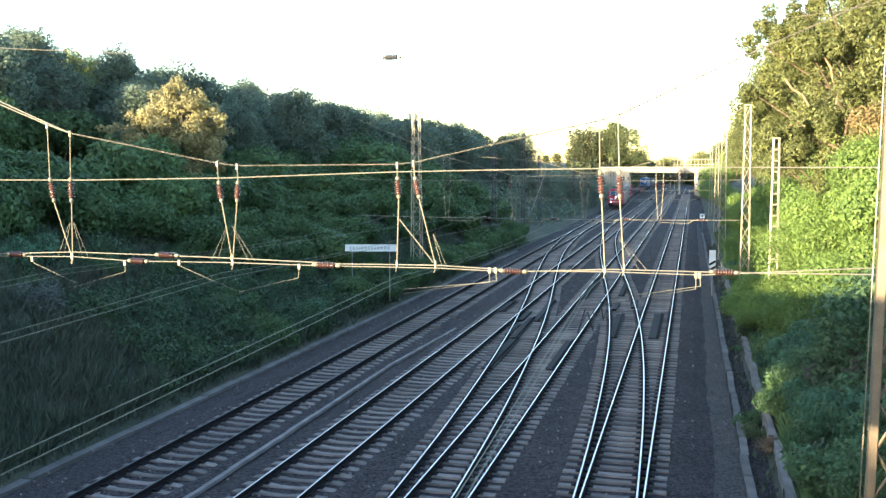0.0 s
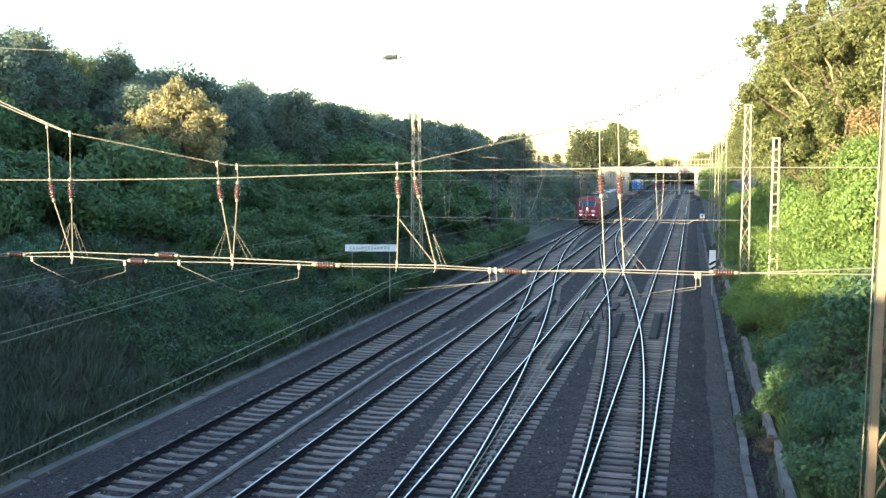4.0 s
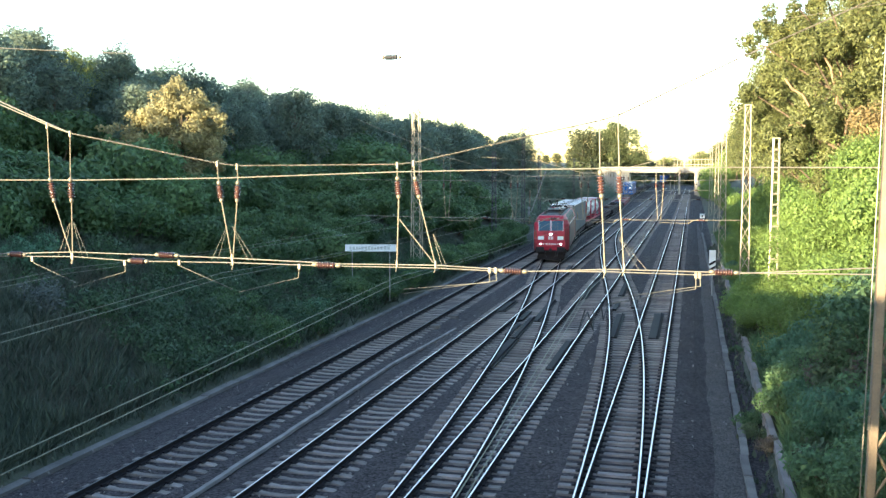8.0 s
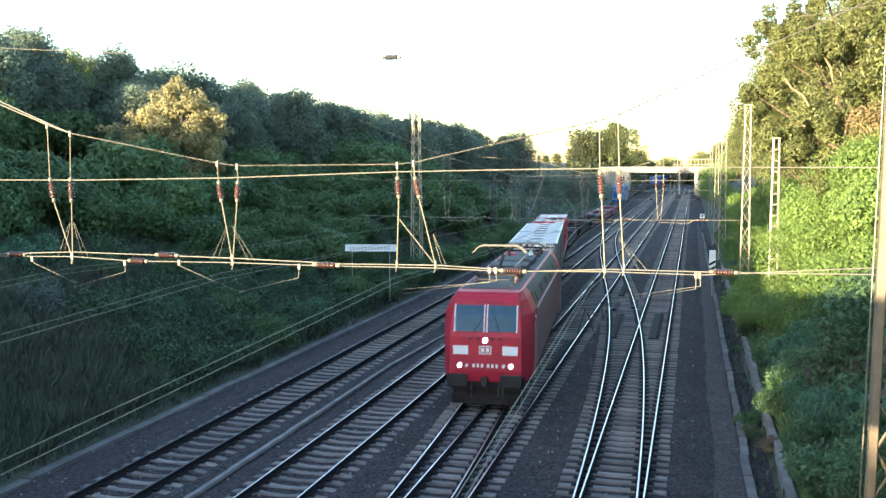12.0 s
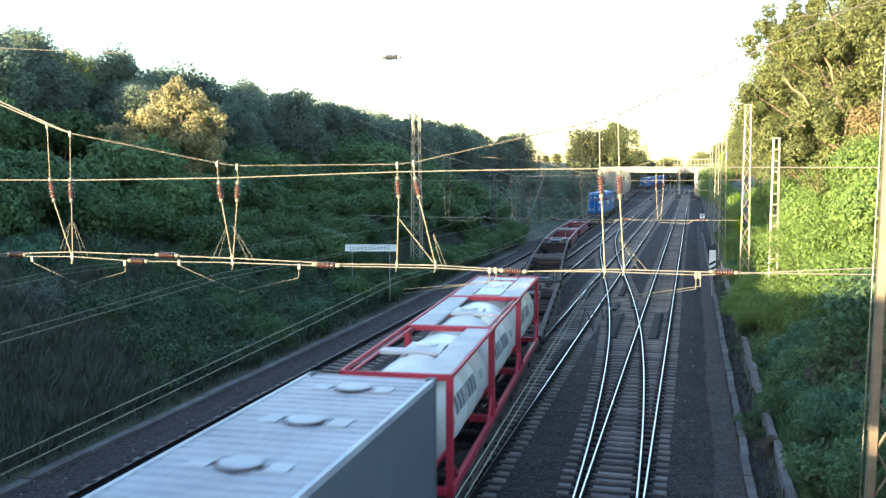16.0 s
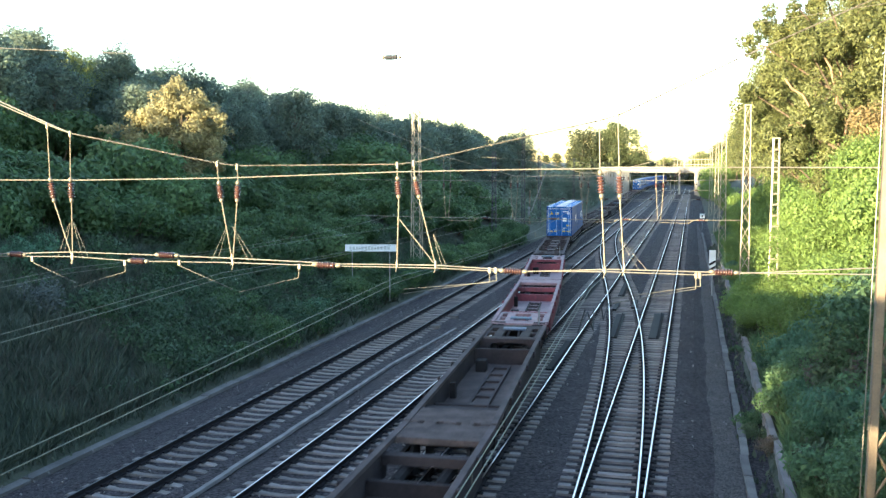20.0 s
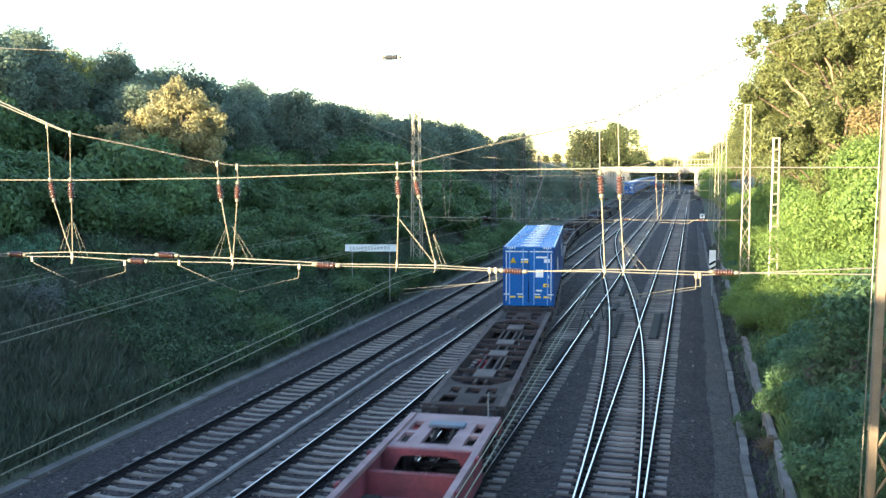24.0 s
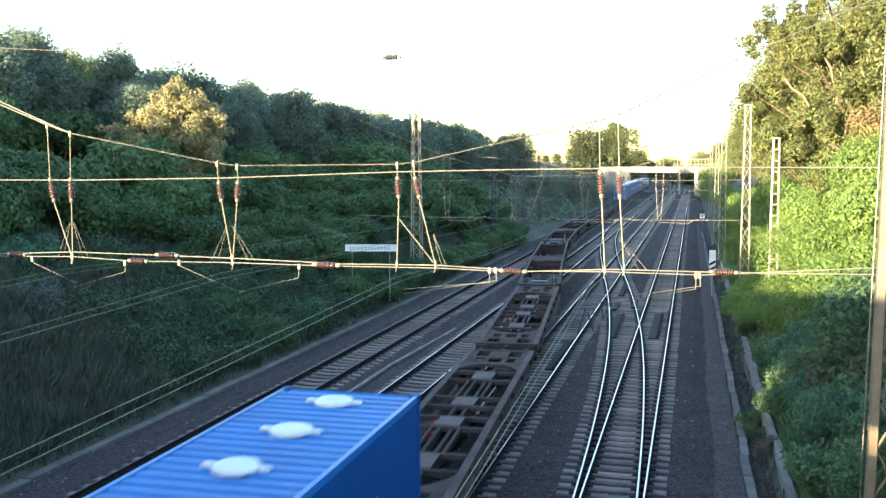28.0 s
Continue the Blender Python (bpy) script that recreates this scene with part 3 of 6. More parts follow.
def trackside():
    e = tagged(new("cable_trough"), "pale concrete cable trough between two tracks", "cable trough")
    me = mesh_from("trough_lid", [(sx * 0.07, sy * 0.495, z) for z in (-0.1, 0.0) for sy in (-1, 1) for sx in (-1, 1)],
                   [(0, 2, 3, 1), (4, 5, 7, 6), (0, 1, 5, 4), (1, 3, 7, 5), (3, 2, 6, 7), (2, 0, 4, 6)], CONCRETE)
    rng = random.Random(5)
    for k in range(60):
        y = -12 + k
        place("trough_lid", me, e, pose(-12.05 + 0.02 * rng.random() + max(0, y - 38) * 0.05, y, -0.17 + 0.012 * rng.random(), 0, 0, rng.uniform(-0.8, 0.8) - (2.5 if y > 38 else 0)))
    for x, y in ((-12.5, 51.0), (-12.65, 47.6)):
        b = tagged(new("junction_box"), "small grey concrete junction box on the ballast", "junction box", "junction boxes")
        b.location = (x, y, -0.3)
        part("body", boxes((-0.22, 0.22, -0.2, 0.2, -0.1, 0.2), bevel=0.07), CONCRETE_DIRTY, b)
        part("lid", boxes((-0.25, 0.25, -0.22, 0.22, 0.2, 0.25), bevel=0.02), CONCRETE_DIRTY, b)
    k = tagged(new("kerb"), "weathered concrete kerb along the ballast edge", "kerb", kind="structure")
    me = mesh_from("kerb_stone", [(sx * 0.11, sy * 0.985, z) for z in (-0.3, 0.0) for sy in (-1, 1) for sx in (-1, 1)],
                   [(0, 2, 3, 1), (4, 5, 7, 6), (0, 1, 5, 4), (1, 3, 7, 5), (3, 2, 6, 7), (2, 0, 4, 6)], CONCRETE_DIRTY)
    for i in range(75):
        y = -20 + 2 * i
        place("kerb_stone", me, k, pose(1.72 - 0.003 * y + rng.uniform(-0.03, 0.03), y, -0.38 + rng.uniform(-0.03, 0.03), 0, rng.uniform(-3, 3), rng.uniform(-1, 1)))
    w = tagged(new("retaining_edge"), "pale concrete retaining edge at the foot of the bank", "retaining wall", kind="structure")
    me = mesh_from("wall_slab", [(sx * 0.10, sy * 1.24, z) for z in (-0.6, 0.0) for sy in (-1, 1) for sx in (-1, 1)],
                   [(0, 2, 3, 1), (4, 5, 7, 6), (0, 1, 5, 4), (1, 3, 7, 5), (3, 2, 6, 7), (2, 0, 4, 6)], CONCRETE)
    for i in range(40):
        y = -14 + 2.5 * i
        place("wall_slab", me, w, pose(2.52 + rng.uniform(-0.03, 0.03), y, -0.02 + rng.uniform(-0.04, 0.04), 0, rng.uniform(-4, 4), rng.uniform(-0.8, 0.8)))
    w = tagged(new("ballast_edge"), "low concrete edging between ballast and grassy bank", "kerb", kind="structure")
    me = mesh_from("edging_slab", [(sx * 0.165, sy * 1.245, z) for z in (-0.5, 0.0) for sy in (-1, 1) for sx in (-1, 1)],
                   [(0, 2, 3, 1), (4, 5, 7, 6), (0, 1, 5, 4), (1, 3, 7, 5), (3, 2, 6, 7), (2, 0, 4, 6)], CONCRETE_DIRTY)
    for i in range(45):
        y = -14 + 2.5 * i
        place("edging_slab", me, w, pose(-17.55 + 0.004 * max(0, y - 30) + rng.uniform(-0.02, 0.02), y, -0.47 + rng.uniform(-0.02, 0.02), 0, rng.uniform(-3, 3), rng.uniform(-0.5, 0.5)))
    b = tagged(new("warning_board"), "white trackside board with two black diagonal stripes", "railway sign")
    b.location = (1.36, 66, 0)
    part("pole", rods(((0, 0.04, -0.7), (0, 0.04, 2.4), 0.03)), STEEL_GREY, b)
    part("board", boxes((-0.21, 0.21, -0.03, 0.0, 1.05, 2.52), bevel=0.012), WHITE, b)
    for z in (1.12, 1.48):
        bm = bmesh.new()
        vs = [bm.verts.new(v) for v in ((-0.20, -0.034, z), (0.20, -0.034, z + 0.24), (0.20, -0.034, z + 0.40), (-0.20, -0.034, z + 0.16))]
        bm.faces.new(vs)
        bmesh.ops.solidify(bm, geom=bm.faces[:], thickness=0.003)
        part("stripe", bm, BLACK, b)
    for x, y, s in ((1.35, 135, 0.9),):
        c = tagged(new("signal_marker"), "small white square sign on a short post", "railway sign")
        c.location = (x, y, 0)
        part("pole", rods(((0, 0.04, -0.7), (0, 0.04, 1.8 * s), 0.03)), STEEL_GREY, c)
        part("board", boxes((-0.32, 0.32, -0.02, 0.02, 1.2 * s, 1.9 * s)), WHITE, c)
        part("symbol", boxes((-0.1, 0.1, -0.026, -0.021, 1.42 * s, 1.7 * s)), BLACK, c)
    s = tagged(new("lettered_board"), "long white board with dark unreadable lettering before the woods", "sign")
    s.matrix_basis = pose(-18.85, 55.6, 2.93, 0, 0, 13) @ Matrix.Diagonal((0.76, 0.76, 0.76, 1))
    part("board", boxes((-2.05, 2.05, -0.03, 0.03, 0.0, 0.56), bevel=0.008), WHITE_DIM, s)
    x = -1.7
    for wd in (0.16, 0.2, 0.14, 0.1, 0.22, 0.18, 0.16, 0.2, 0.12, 0.2, 0.17, 0.22, 0.2):
        part("lettering_bar", boxes((x, x + wd, -0.036, -0.031, 0.16, 0.40)), GREY_INK, s)
        x += wd + 0.08
    for px in (-1.5, 1.5):
        part("post", rods(((px, 0.06, -4.0), (px, 0.06, 0.5), 0.045)), STEEL_GREY, s)
    rng = random.Random(9)
    stones = bmesh.new()
    for k in range(1000):
        x, y = rng.uniform(-17.2, 1.5), 18 + 60 * rng.random() ** 1.6
        s = rng.uniform(0.025, 0.06)
        bmesh.ops.create_icosphere(stones, subdivisions=1, radius=s, matrix=Matrix.Translation((x, y, -0.2 if x < 0.2 else -0.45)) @ Euler((rng.random() * 6, rng.random() * 6, 0)).to_matrix().to_4x4() @ Matrix.Diagonal((1, rng.uniform(0.5, 0.9), rng.uniform(0.4, 0.7), 1)))
    ob = part("loose_stones", stones, CONCRETE, None)
    tagged(ob, "pale loose stones scattered over the track bed", "stones", kind="stuff")


CONCRETE_PALE = material("pale_concrete", (0.27, 0.255, 0.225), (0.19, 0.18, 0.16), rough=0.85, scale=0.6, fine=8, bump=0.2)
WHITE = material("white_enamel", (0.78, 0.78, 0.76), (0.66, 0.66, 0.64), rough=0.45, scale=3, fine=30, bump=0.03)
WHITE_DIM = material("faded_white_board", (0.62, 0.64, 0.66), (0.50, 0.52, 0.55), rough=0.6, scale=2, fine=20, bump=0.05)
GREY_INK = material("grey_lettering", (0.40, 0.44, 0.44), (0.33, 0.36, 0.36), rough=0.7, bump=0.02)


def switch_gear():
    """Dark covers and check rails in the crossings, and the bent cables beside the third track."""
    for x0, y0, x1, y1, w in ((-3.58, 46.5, -3.72, 54.0, 0.34), (-1.66, 46.6, -1.66, 54.6, 0.42), (-7.95, 38.0, -8.05, 44.8, 0.40), (-7.9, 50.5, -8.1, 58.5, 0.36), (-8.1, 45.2, -8.25, 51.6, 0.30), (-5.42, 38.4, -5.42, 45, 0.34), (-10.45, 53.6, -10.45, 57.6, 0.5), (-6.45, 60, -6.4, 68.6, 0.36), (-4.25, 61.8, -4.35, 69, 0.34), (-9.3, 74, -9.6, 80, 0.4)):
        c = tagged(new("crossing_cover"), "dark oily cover strip beside a rail in the switch", "track cover", "crossing covers")
        a = -math.degrees(math.atan2(x1 - x0, y1 - y0))
        c.matrix_basis = pose((x0 + x1) / 2, (y0 + y1) / 2, 0, 0, 0, a)
        h = (y1 - y0) / 2
        part("plate", boxes((-w * 0.62, w * 0.62, -h, h, -0.17, -0.11), bevel=0.01), RUBBER, c)
        part("check_rail", boxes((w / 2 - 0.09, w / 2 - 0.04, -h, h, -0.114, -0.03), bevel=0.008), RAIL_RUST_SHADE, c)
    for x, y in ((-8.6, 47.5), (-8.75, 52), (-4.2, 57), (-3.2, 58)):
        c = tagged(new("switch_rod_box"), "small dark steel box between the rails", "switch gear", "switch gear boxes")
        part("body", boxes((x - 0.12, x + 0.12, y - 1.6, y + 1.6, -0.17, -0.06), bevel=0.02), RUBBER, c)


RUBBER = material("oily_black_cover", (0.016, 0.014, 0.014), (0.009, 0.008, 0.008), rough=0.95, scale=2, fine=20, bump=0.2)
trackside()
switch_gear()


# ---- bridges ----
def bridges():
    b = tagged(new("road_bridge"), "concrete road bridge on which the viewer stands", "bridge", kind="structure")
    part("deck", boxes((-70, 14, -3.7, -0.35, 5.75, 6.5), bevel=0.04), CONCRETE, b)
    part("parapet", boxes((-70, 14, -0.75, -0.36, 6.504, 7.9), bevel=0.03), CONCRETE, b)
    part("parapet", boxes((-70, 14, -3.7, -3.4, 6.504, 7.75), bevel=0.03), CONCRETE, b)
    part("abutment", boxes((-25.5, -19.5, -3.5, -0.8, -1.5, 5.746)), CONCRETE, b)
    part("abutment", boxes((5.5, 14, -3.5, -0.8, -1.5, 5.746)), CONCRETE, b)
    f = tagged(new("road_bridge"), "distant pale concrete road bridge across the tracks", "bridge", kind="structure")
    y0, y1 = 300, 309
    part("deck", boxes((-27.4, 16, y0, y1, 6.3, 7.3), bevel=0.05), CONCRETE_PALE, f)
    part("parapet", boxes((-27.4, 16, y0 - 0.3, y0 - 0.004, 6.6, 8.1), bevel=0.05), CONCRETE_PALE, f)
    part("abutment", boxes((0.5, 5.6, y0 + 0.2, y1 - 0.2, -1, 6.296)), CONCRETE_PALE, f)
    part("wing_wall", boxes((1.4, 2.1, y0 - 8, y0 + 0.1, -1, 4.9)), CONCRETE_PALE, f)
    part("abutment", boxes((-27.4, -18.75, y0 + 0.2, y1 - 0.2, -1, 6.296)), CONCRETE_PALE, f)
    for x in (-3.9,):
        part("pier", boxes((x - 0.25, x + 0.25, y0 + 1, y1 - 1, -0.6, 6.296)), CONCRETE_PALE, f)
    for i in range(15):
        x = -5.5 + i * 1.0
        part("railing_post", boxes((x - 0.06, x + 0.06, y0 - 0.2, y0 - 0.08, 8.1, 10.2)), STEEL, f)
    for z in (8.6, 10.2):
        part("railing_bar", boxes((-5.6, 8.6, y0 - 0.22, y0 - 0.06, z, z + 0.14)), STEEL, f)


bridges()
# ---- plants ----
def leaf_mesh(name, rng, blobs, leaf, count, mat, droop=0.0):
    """Many small pointed leaf clumps spread over the surface of overlapping blobs (x, y, z, radius)."""
    bl = np.array(blobs, float)
    wt = bl[:, 3] ** 2
    idx = rng.choice(len(bl), count, p=wt / wt.sum())
    d = rng.normal(size=(count, 3))
    d /= np.linalg.norm(d, axis=1)[:, None]
    r = bl[idx, 3] * (0.5 + 0.45 * rng.random(count) ** 0.5 + 0.13 * np.abs(rng.normal(size=count)))
    c = bl[idx, :3] + d * r[:, None] * np.array([1, 1, 0.85])
    nrm = d + rng.normal(size=(count, 3)) * 0.55 + np.array([0, 0, 0.25])
    nrm /= np.linalg.norm(nrm, axis=1)[:, None]
    u = np.cross(nrm, rng.normal(size=(count, 3)))
    u /= np.linalg.norm(u, axis=1)[:, None]
    v = np.cross(nrm, u)
    s = leaf * (0.55 + 0.75 * rng.random(count))[:, None]
    w = s * (0.35 + 0.2 * rng.random(count))[:, None]
    pts = np.stack([c - u * s * 0.7 - v * w, c - u * s * 0.5 + v * w, c + u * s - np.array([0, 0, 1]) * s * droop], axis=1).reshape(-1, 3)
    me = bpy.data.meshes.new(name)
    me.vertices.add(3 * count)
    me.vertices.foreach_set("co", pts.astype(np.float32).ravel())
    me.loops.add(3 * count)
    me.loops.foreach_set("vertex_index", np.arange(3 * count, dtype=np.int32))
    me.polygons.add(count)
    me.polygons.foreach_set("loop_start", np.arange(0, 3 * count, 3, dtype=np.int32))
    me.materials.append(mat)
    me.update()
    return me


def tree(seed, height, spread, base, leaf, count, mat, trunk_r, nblob=16, clumps=0.42, label="", name="tree", category="tree", lobes=()):
    """A tapered trunk with limbs that reach into a crown of leaf clumps."""
    rng = np.random.default_rng(seed)
    blobs = []
    for k in range(nblob):
        f = (k + 0.5) / nblob
        z = base + (height - base) * (0.12 + 0.8 * f)
        w = spread * (math.sin(math.pi * (0.18 + 0.74 * f)) ** 0.8)
        a = k * 2.4 + rng.random() * 0.8
        rr = w * (0.35 + 0.55 * rng.random())
        blobs.append((rr * math.cos(a), rr * math.sin(a), z + rng.normal() * 0.3, spread * clumps * (0.75 + 0.5 * rng.random())))
    blobs.append((0, 0, height - spread * 0.3, spread * clumps))
    if lobes:
        blobs = []
        for x, y, z, r in lobes:
            for k in range(int((9 if r * clumps < 0.55 else 6) * r * r)):
                d = rng.normal(size=3)
                d *= r * (0.5 + 0.5 * rng.random()) / np.linalg.norm(d)
                blobs.append((x + d[0], y + d[1], z + d[2] * 0.9, r * clumps * (0.7 + 0.6 * rng.random())))
    e = tagged(new(name), label, category)
    bm = bmesh.new()
    top = (rng.normal() * 0.3, rng.normal() * 0.3, height * 0.75)
    rod(bm, (0, 0, -0.8), (top[0] * 0.4, top[1] * 0.4, height * 0.4), trunk_r, 8, trunk_r * 0.7)
    rod(bm, (top[0] * 0.4, top[1] * 0.4, height * 0.4), top, trunk_r * 0.7, 7, trunk_r * 0.2)
    for b in blobs[::max(2, len(blobs) // 26)]:
        z0 = max(base * 0.7, min(height * 0.6, b[2] - spread * 0.6))
        f = z0 / (height * 0.75)
        rod(bm, (top[0] * f, top[1] * f, z0), b[:3], trunk_r * 0.22, 5, trunk_r * 0.05)
    part("trunk", bm, BARK, e)
    place("crown", leaf_mesh("crown", rng, blobs, leaf, count, mat), e)
    return e


def bush(seed, h, w, leaf, count, mat, label, droop=0.0):
    rng = np.random.default_rng(seed)
    blobs = []
    for k in range(11):
        a, r = rng.random() * 6.28, w * rng.random() ** 0.6
        blobs.append((r * math.cos(a), r * math.sin(a), h * (0.25 + 0.55 * rng.random() * (1 - 0.45 * r / w)), w * (0.32 + 0.25 * rng.random())))
    e = tagged(new("bush"), label, "bush")
    bm = bmesh.new()
    for b in blobs[::2]:
        rod(bm, (b[0] * 0.1, b[1] * 0.1, -0.5), b[:3], 0.06, 5, 0.015)
    part("stem", bm, BARK, e)
    place("foliage", leaf_mesh("foliage", rng, blobs, leaf, count, mat, droop), e)
    return e


def scatter(protos, spots, group):
    """Sets copies of the prototypes at (x, y, size), and the prototypes themselves at the first spots."""
    rng = random.Random(len(spots))
    for k, (x, y, s) in enumerate(spots):
        p = protos[k % len(protos)]
        m = Matrix.Translation((x, y, hill(x, y))) @ Euler((0, 0, rng.random() * 6.28)).to_matrix().to_4x4()
        ob = p if k < len(protos) else copy_thing(p, m)
        ob.matrix_basis = m @ Matrix.Diagonal((s, s, s * rng.uniform(0.92, 1.08), 1))
        ob["group"] = group


def sky_height(x):
    return 8 + 0.192 * -x


def plant():
    rng = random.Random(21)
    # ---- the wooded hill
    hillt = [tree(31 + k, 10, 3.4 + 0.4 * (k % 3), 0.6, 0.185, 10500, LEAF_DARK, 0.22, 44, 0.30, "dense dark green deciduous tree on the shaded hill") for k in range(5)]
    spots = []
    for row, (x0, step, size) in enumerate(((-37, 6.5, 0.72), (-43, 6.5, 0.78), (-50, 7.0, 0.85), (-58, 8.0, 0.95), (-68, 9.0, 1.05))):
        y = 30 + 3 * row
        while y < 215:
            x = x0 + rng.uniform(-2.2, 2.2)
            if y > 95:
                x += min(14, (y - 95) * 0.20)
            az = math.atan2(x, y)
            if az > -0.76 and math.hypot(x + 37.0, (y - 57)) > 5.5 and not (y < 58 and abs(x + 34.4 + 0.6 * (60 - y)) < 7.5):
                want = sky_height(x) - hill(x, y)
                if az > -0.168 and y > 90:
                    want = 7.0 - hill(x, y)
                spots.append((x, y, max(0.3, min(1.35, want / 10.2 * rng.uniform(0.86, 1.08)))))
            y += step * rng.uniform(0.8, 1.25) * (1 if y < 110 else 1.5)
    spots += [(-46.5, 56.5, 0.82), (-50.5, 60.5, 0.92), (-50, 66, 0.9), (-53.5, 70, 0.95), (-47, 73, 0.84), (-58, 75, 1.0), (-44, 79, 0.8), (-62, 80, 1.05)]
    scatter(hillt, spots, "trees of the hill")
    # Yellow-green leaf colour stands in for evening sun on the hill's crowns.
    lime = tree(36, 8.6, 2.9, 0.8, 0.15, 9000, LEAF_SUNLIT_TOP, 0.2, 34, 0.32, "hill tree in yellow-green that imitates a sunlit top")
    scatter([lime], [(-51.0, 71.8, 0.98), (-48.6, 76.0, 0.95), (-47.0, 95.0, 0.8)], "sunlit trees of the hill")
    # trees added outside the view to keep the low sun off the hill
    more = []
    for k in range(80):
        y, x = rng.uniform(-5, 58), rng.uniform(-105, -34)
        if math.atan2(x, y) < -0.80 and abs(x + 34.4 + 0.6 * (60 - y)) > 9.5:
            more.append((x, y, rng.uniform(0.70, 0.92)))
    # unseen row added to keep the low sun off the foot of the pale tree
    for k in range(11):
        x, y = -55 + 0.857 * (k - 5) * 1.9, 26 - 0.515 * (k - 5) * 1.9
        more.append((x, y, (15.2 + 0.3 * math.sin(5 * k) - hill(x, y)) / 10.4))
    # lower unseen growth behind and beside the bridge, added to shade tracks and bank
    for k in range(34):
        x, y = rng.uniform(-48, -20), rng.uniform(-46, -8)
        more.append((x, y, max(0.12, (9.0 - 0.04 * abs(y + 30) - hill(x, y)) / 10.4)))
    for k in range(26):
        x, y = rng.uniform(-34, -22), rng.uniform(0, 17)
        more.append((x, y, max(0.12, ((9.4 if x < -26 else 6.4) - hill(x, y)) / 10.4)))
    sun_blocker_trees = [tree(41 + k, 10, 3.8, 0.6, 0.38, 2600, LEAF_DARK, 0.22, 26, 0.36, "unseen dark green tree added to block the low sun") for k in range(2)]
    for k, ob in enumerate(sun_blocker_trees):
        x, y = (-46, -30) if k else (-40, -24)
        ob.matrix_basis = pose(x, y, hill(x, y)) @ Matrix.Scale(0.35, 4)
        ob["group"] = "trees of the hill"
    for x, y, s in more:
        ob = copy_thing(sun_blocker_trees[int(abs(x)) % 2], pose(x, y, hill(x, y), 0, 0, rng.uniform(0, 360)))
        ob.scale = (s, s, s)
        ob["group"] = "trees of the hill"
    # ---- the pale tree that catches the sun
    crown = ((0.0, 13.3, 1.05), (-0.9, 12.5, 1.1), (1.0, 12.5, 1.1), (1.9, 11.4, 1.2), (2.4, 10.5, 0.9), (0.3, 11.5, 1.6), (-1.5, 11.3, 1.4), (-2.6, 10.9, 1.2), (-3.8, 10.5, 0.95), (-4.8, 10.2, 0.75), (-0.8, 10.2, 1.6), (1.2, 10.0, 1.6), (0.0, 8.6, 1.7), (-2.4, 9.2, 1.4), (2.0, 8.7, 1.4))
    g = tree(77, 7.8, 4.1, 1.2, 0.125, 26000, LEAF_GOLD, 0.2, 44, 0.36, "rounded sunlit tree with yellowing leaves on the hill",
             lobes=tuple((u * 0.868, u * 0.497 + 0.3 * math.sin(3 * u), z - 6.1, r) for u, z, r in crown))
    g.matrix_basis = pose(-34.0, 60.25, 6.15)
    # ---- shrubs at the foot of the hill
    shrubs = [bush(51 + k, 3.0, 1.9, 0.145, 5200, LEAF_MID, "thick green shrub on the shaded bank") for k in range(4)]
    spots = []
    for row, (x0, step, size) in enumerate(((-19.6, 4.0, 0.55), (-23.5, 4.2, 0.85), (-27, 4.4, 1.1), (-31, 4.8, 1.35), (-35, 5.2, 1.5))):
        y = (40, 34, 30, 34, 38)[row]
        while y < 112:
            x = x0 + rng.uniform(-1.4, 1.4)
            near = rng.random() < (0.55 if y < 44 and row < 3 else 0.0)
            if math.atan2(x, y) > -0.76 and not near:
                grow = 1.0 if y < 90 else 1.25
                if math.hypot(x + 25, y - 74) > 3.0 and not (abs(x + 20) < 2.6 and 49 < y < 58):
                    spots.append((x, y, size * grow * rng.uniform(0.75, 1.2)))
            y += step * rng.uniform(0.7, 1.2) * (1 if y < 120 else 1.8)
    for k in range(26):
        x, y = rng.uniform(-56, -36), rng.uniform(40, 84)
        if -0.74 < math.atan2(x, y) and math.hypot(x + 34.4, y - 60) > 4.5 and not (y < 58 and abs(x + 34.4 + 0.6 * (60 - y)) < 6):
            spots.append((x, y, rng.uniform(1.0, 1.5)))
    spots += [(-45.0, 54.0, 1.5), (-42.5, 51.5, 1.3), (-36, 44, 1.35), (-38.5, 46, 1.4), (-33.5, 41.5, 1.25), (-35, 40, 1.3), (-31.6, 55.5, 1.45), (-33.5, 56, 1.2), (-19.0, 53.2, 0.62), (-18.7, 56.6, 0.55), (-20.4, 57.5, 0.7)]
    for k in range(11):
        spots.append((-18.9 - drift(62 + 5 * k) + rng.uniform(-0.5, 0.3), 62 + 5 * k, rng.uniform(0.4, 0.7)))
    spots = [p for p in spots if p[1] > 46 or p[0] < -29]
    scatter(shrubs, spots, "shrubs on the shaded bank")
    ragged = [bush(151 + k, 2.0, 1.5, (0.075, 0.10, 0.085)[k], 4200, (LEAF_MID, LEAF_NETTLE, LEAF_MID)[k], "ragged low shrub on the grassy bank", 0.7) for k in range(3)]
    spots = [(-18.7 - 8 * rng.random() ** 1.4, 40 + 24 * rng.random(), rng.uniform(0.4, 0.85)) for k in range(44)]
    spots = [p for p in spots if not (abs(p[0] + 20) < 2.6 and 46 < p[1] < 57 and p[2] > 0.5)]
    spots += [(-18.75, 37.6, 0.36), (-18.6, 41.5, 0.42), (-22.6, 38.4, 0.5), (-20.3, 33.2, 0.34), (-26.5, 39.5, 0.7), (-28.5, 37, 0.8), (-18.6, 45.2, 0.5)]
    scatter(ragged, spots, "ragged shrubs on the bank")
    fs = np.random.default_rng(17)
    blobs = []
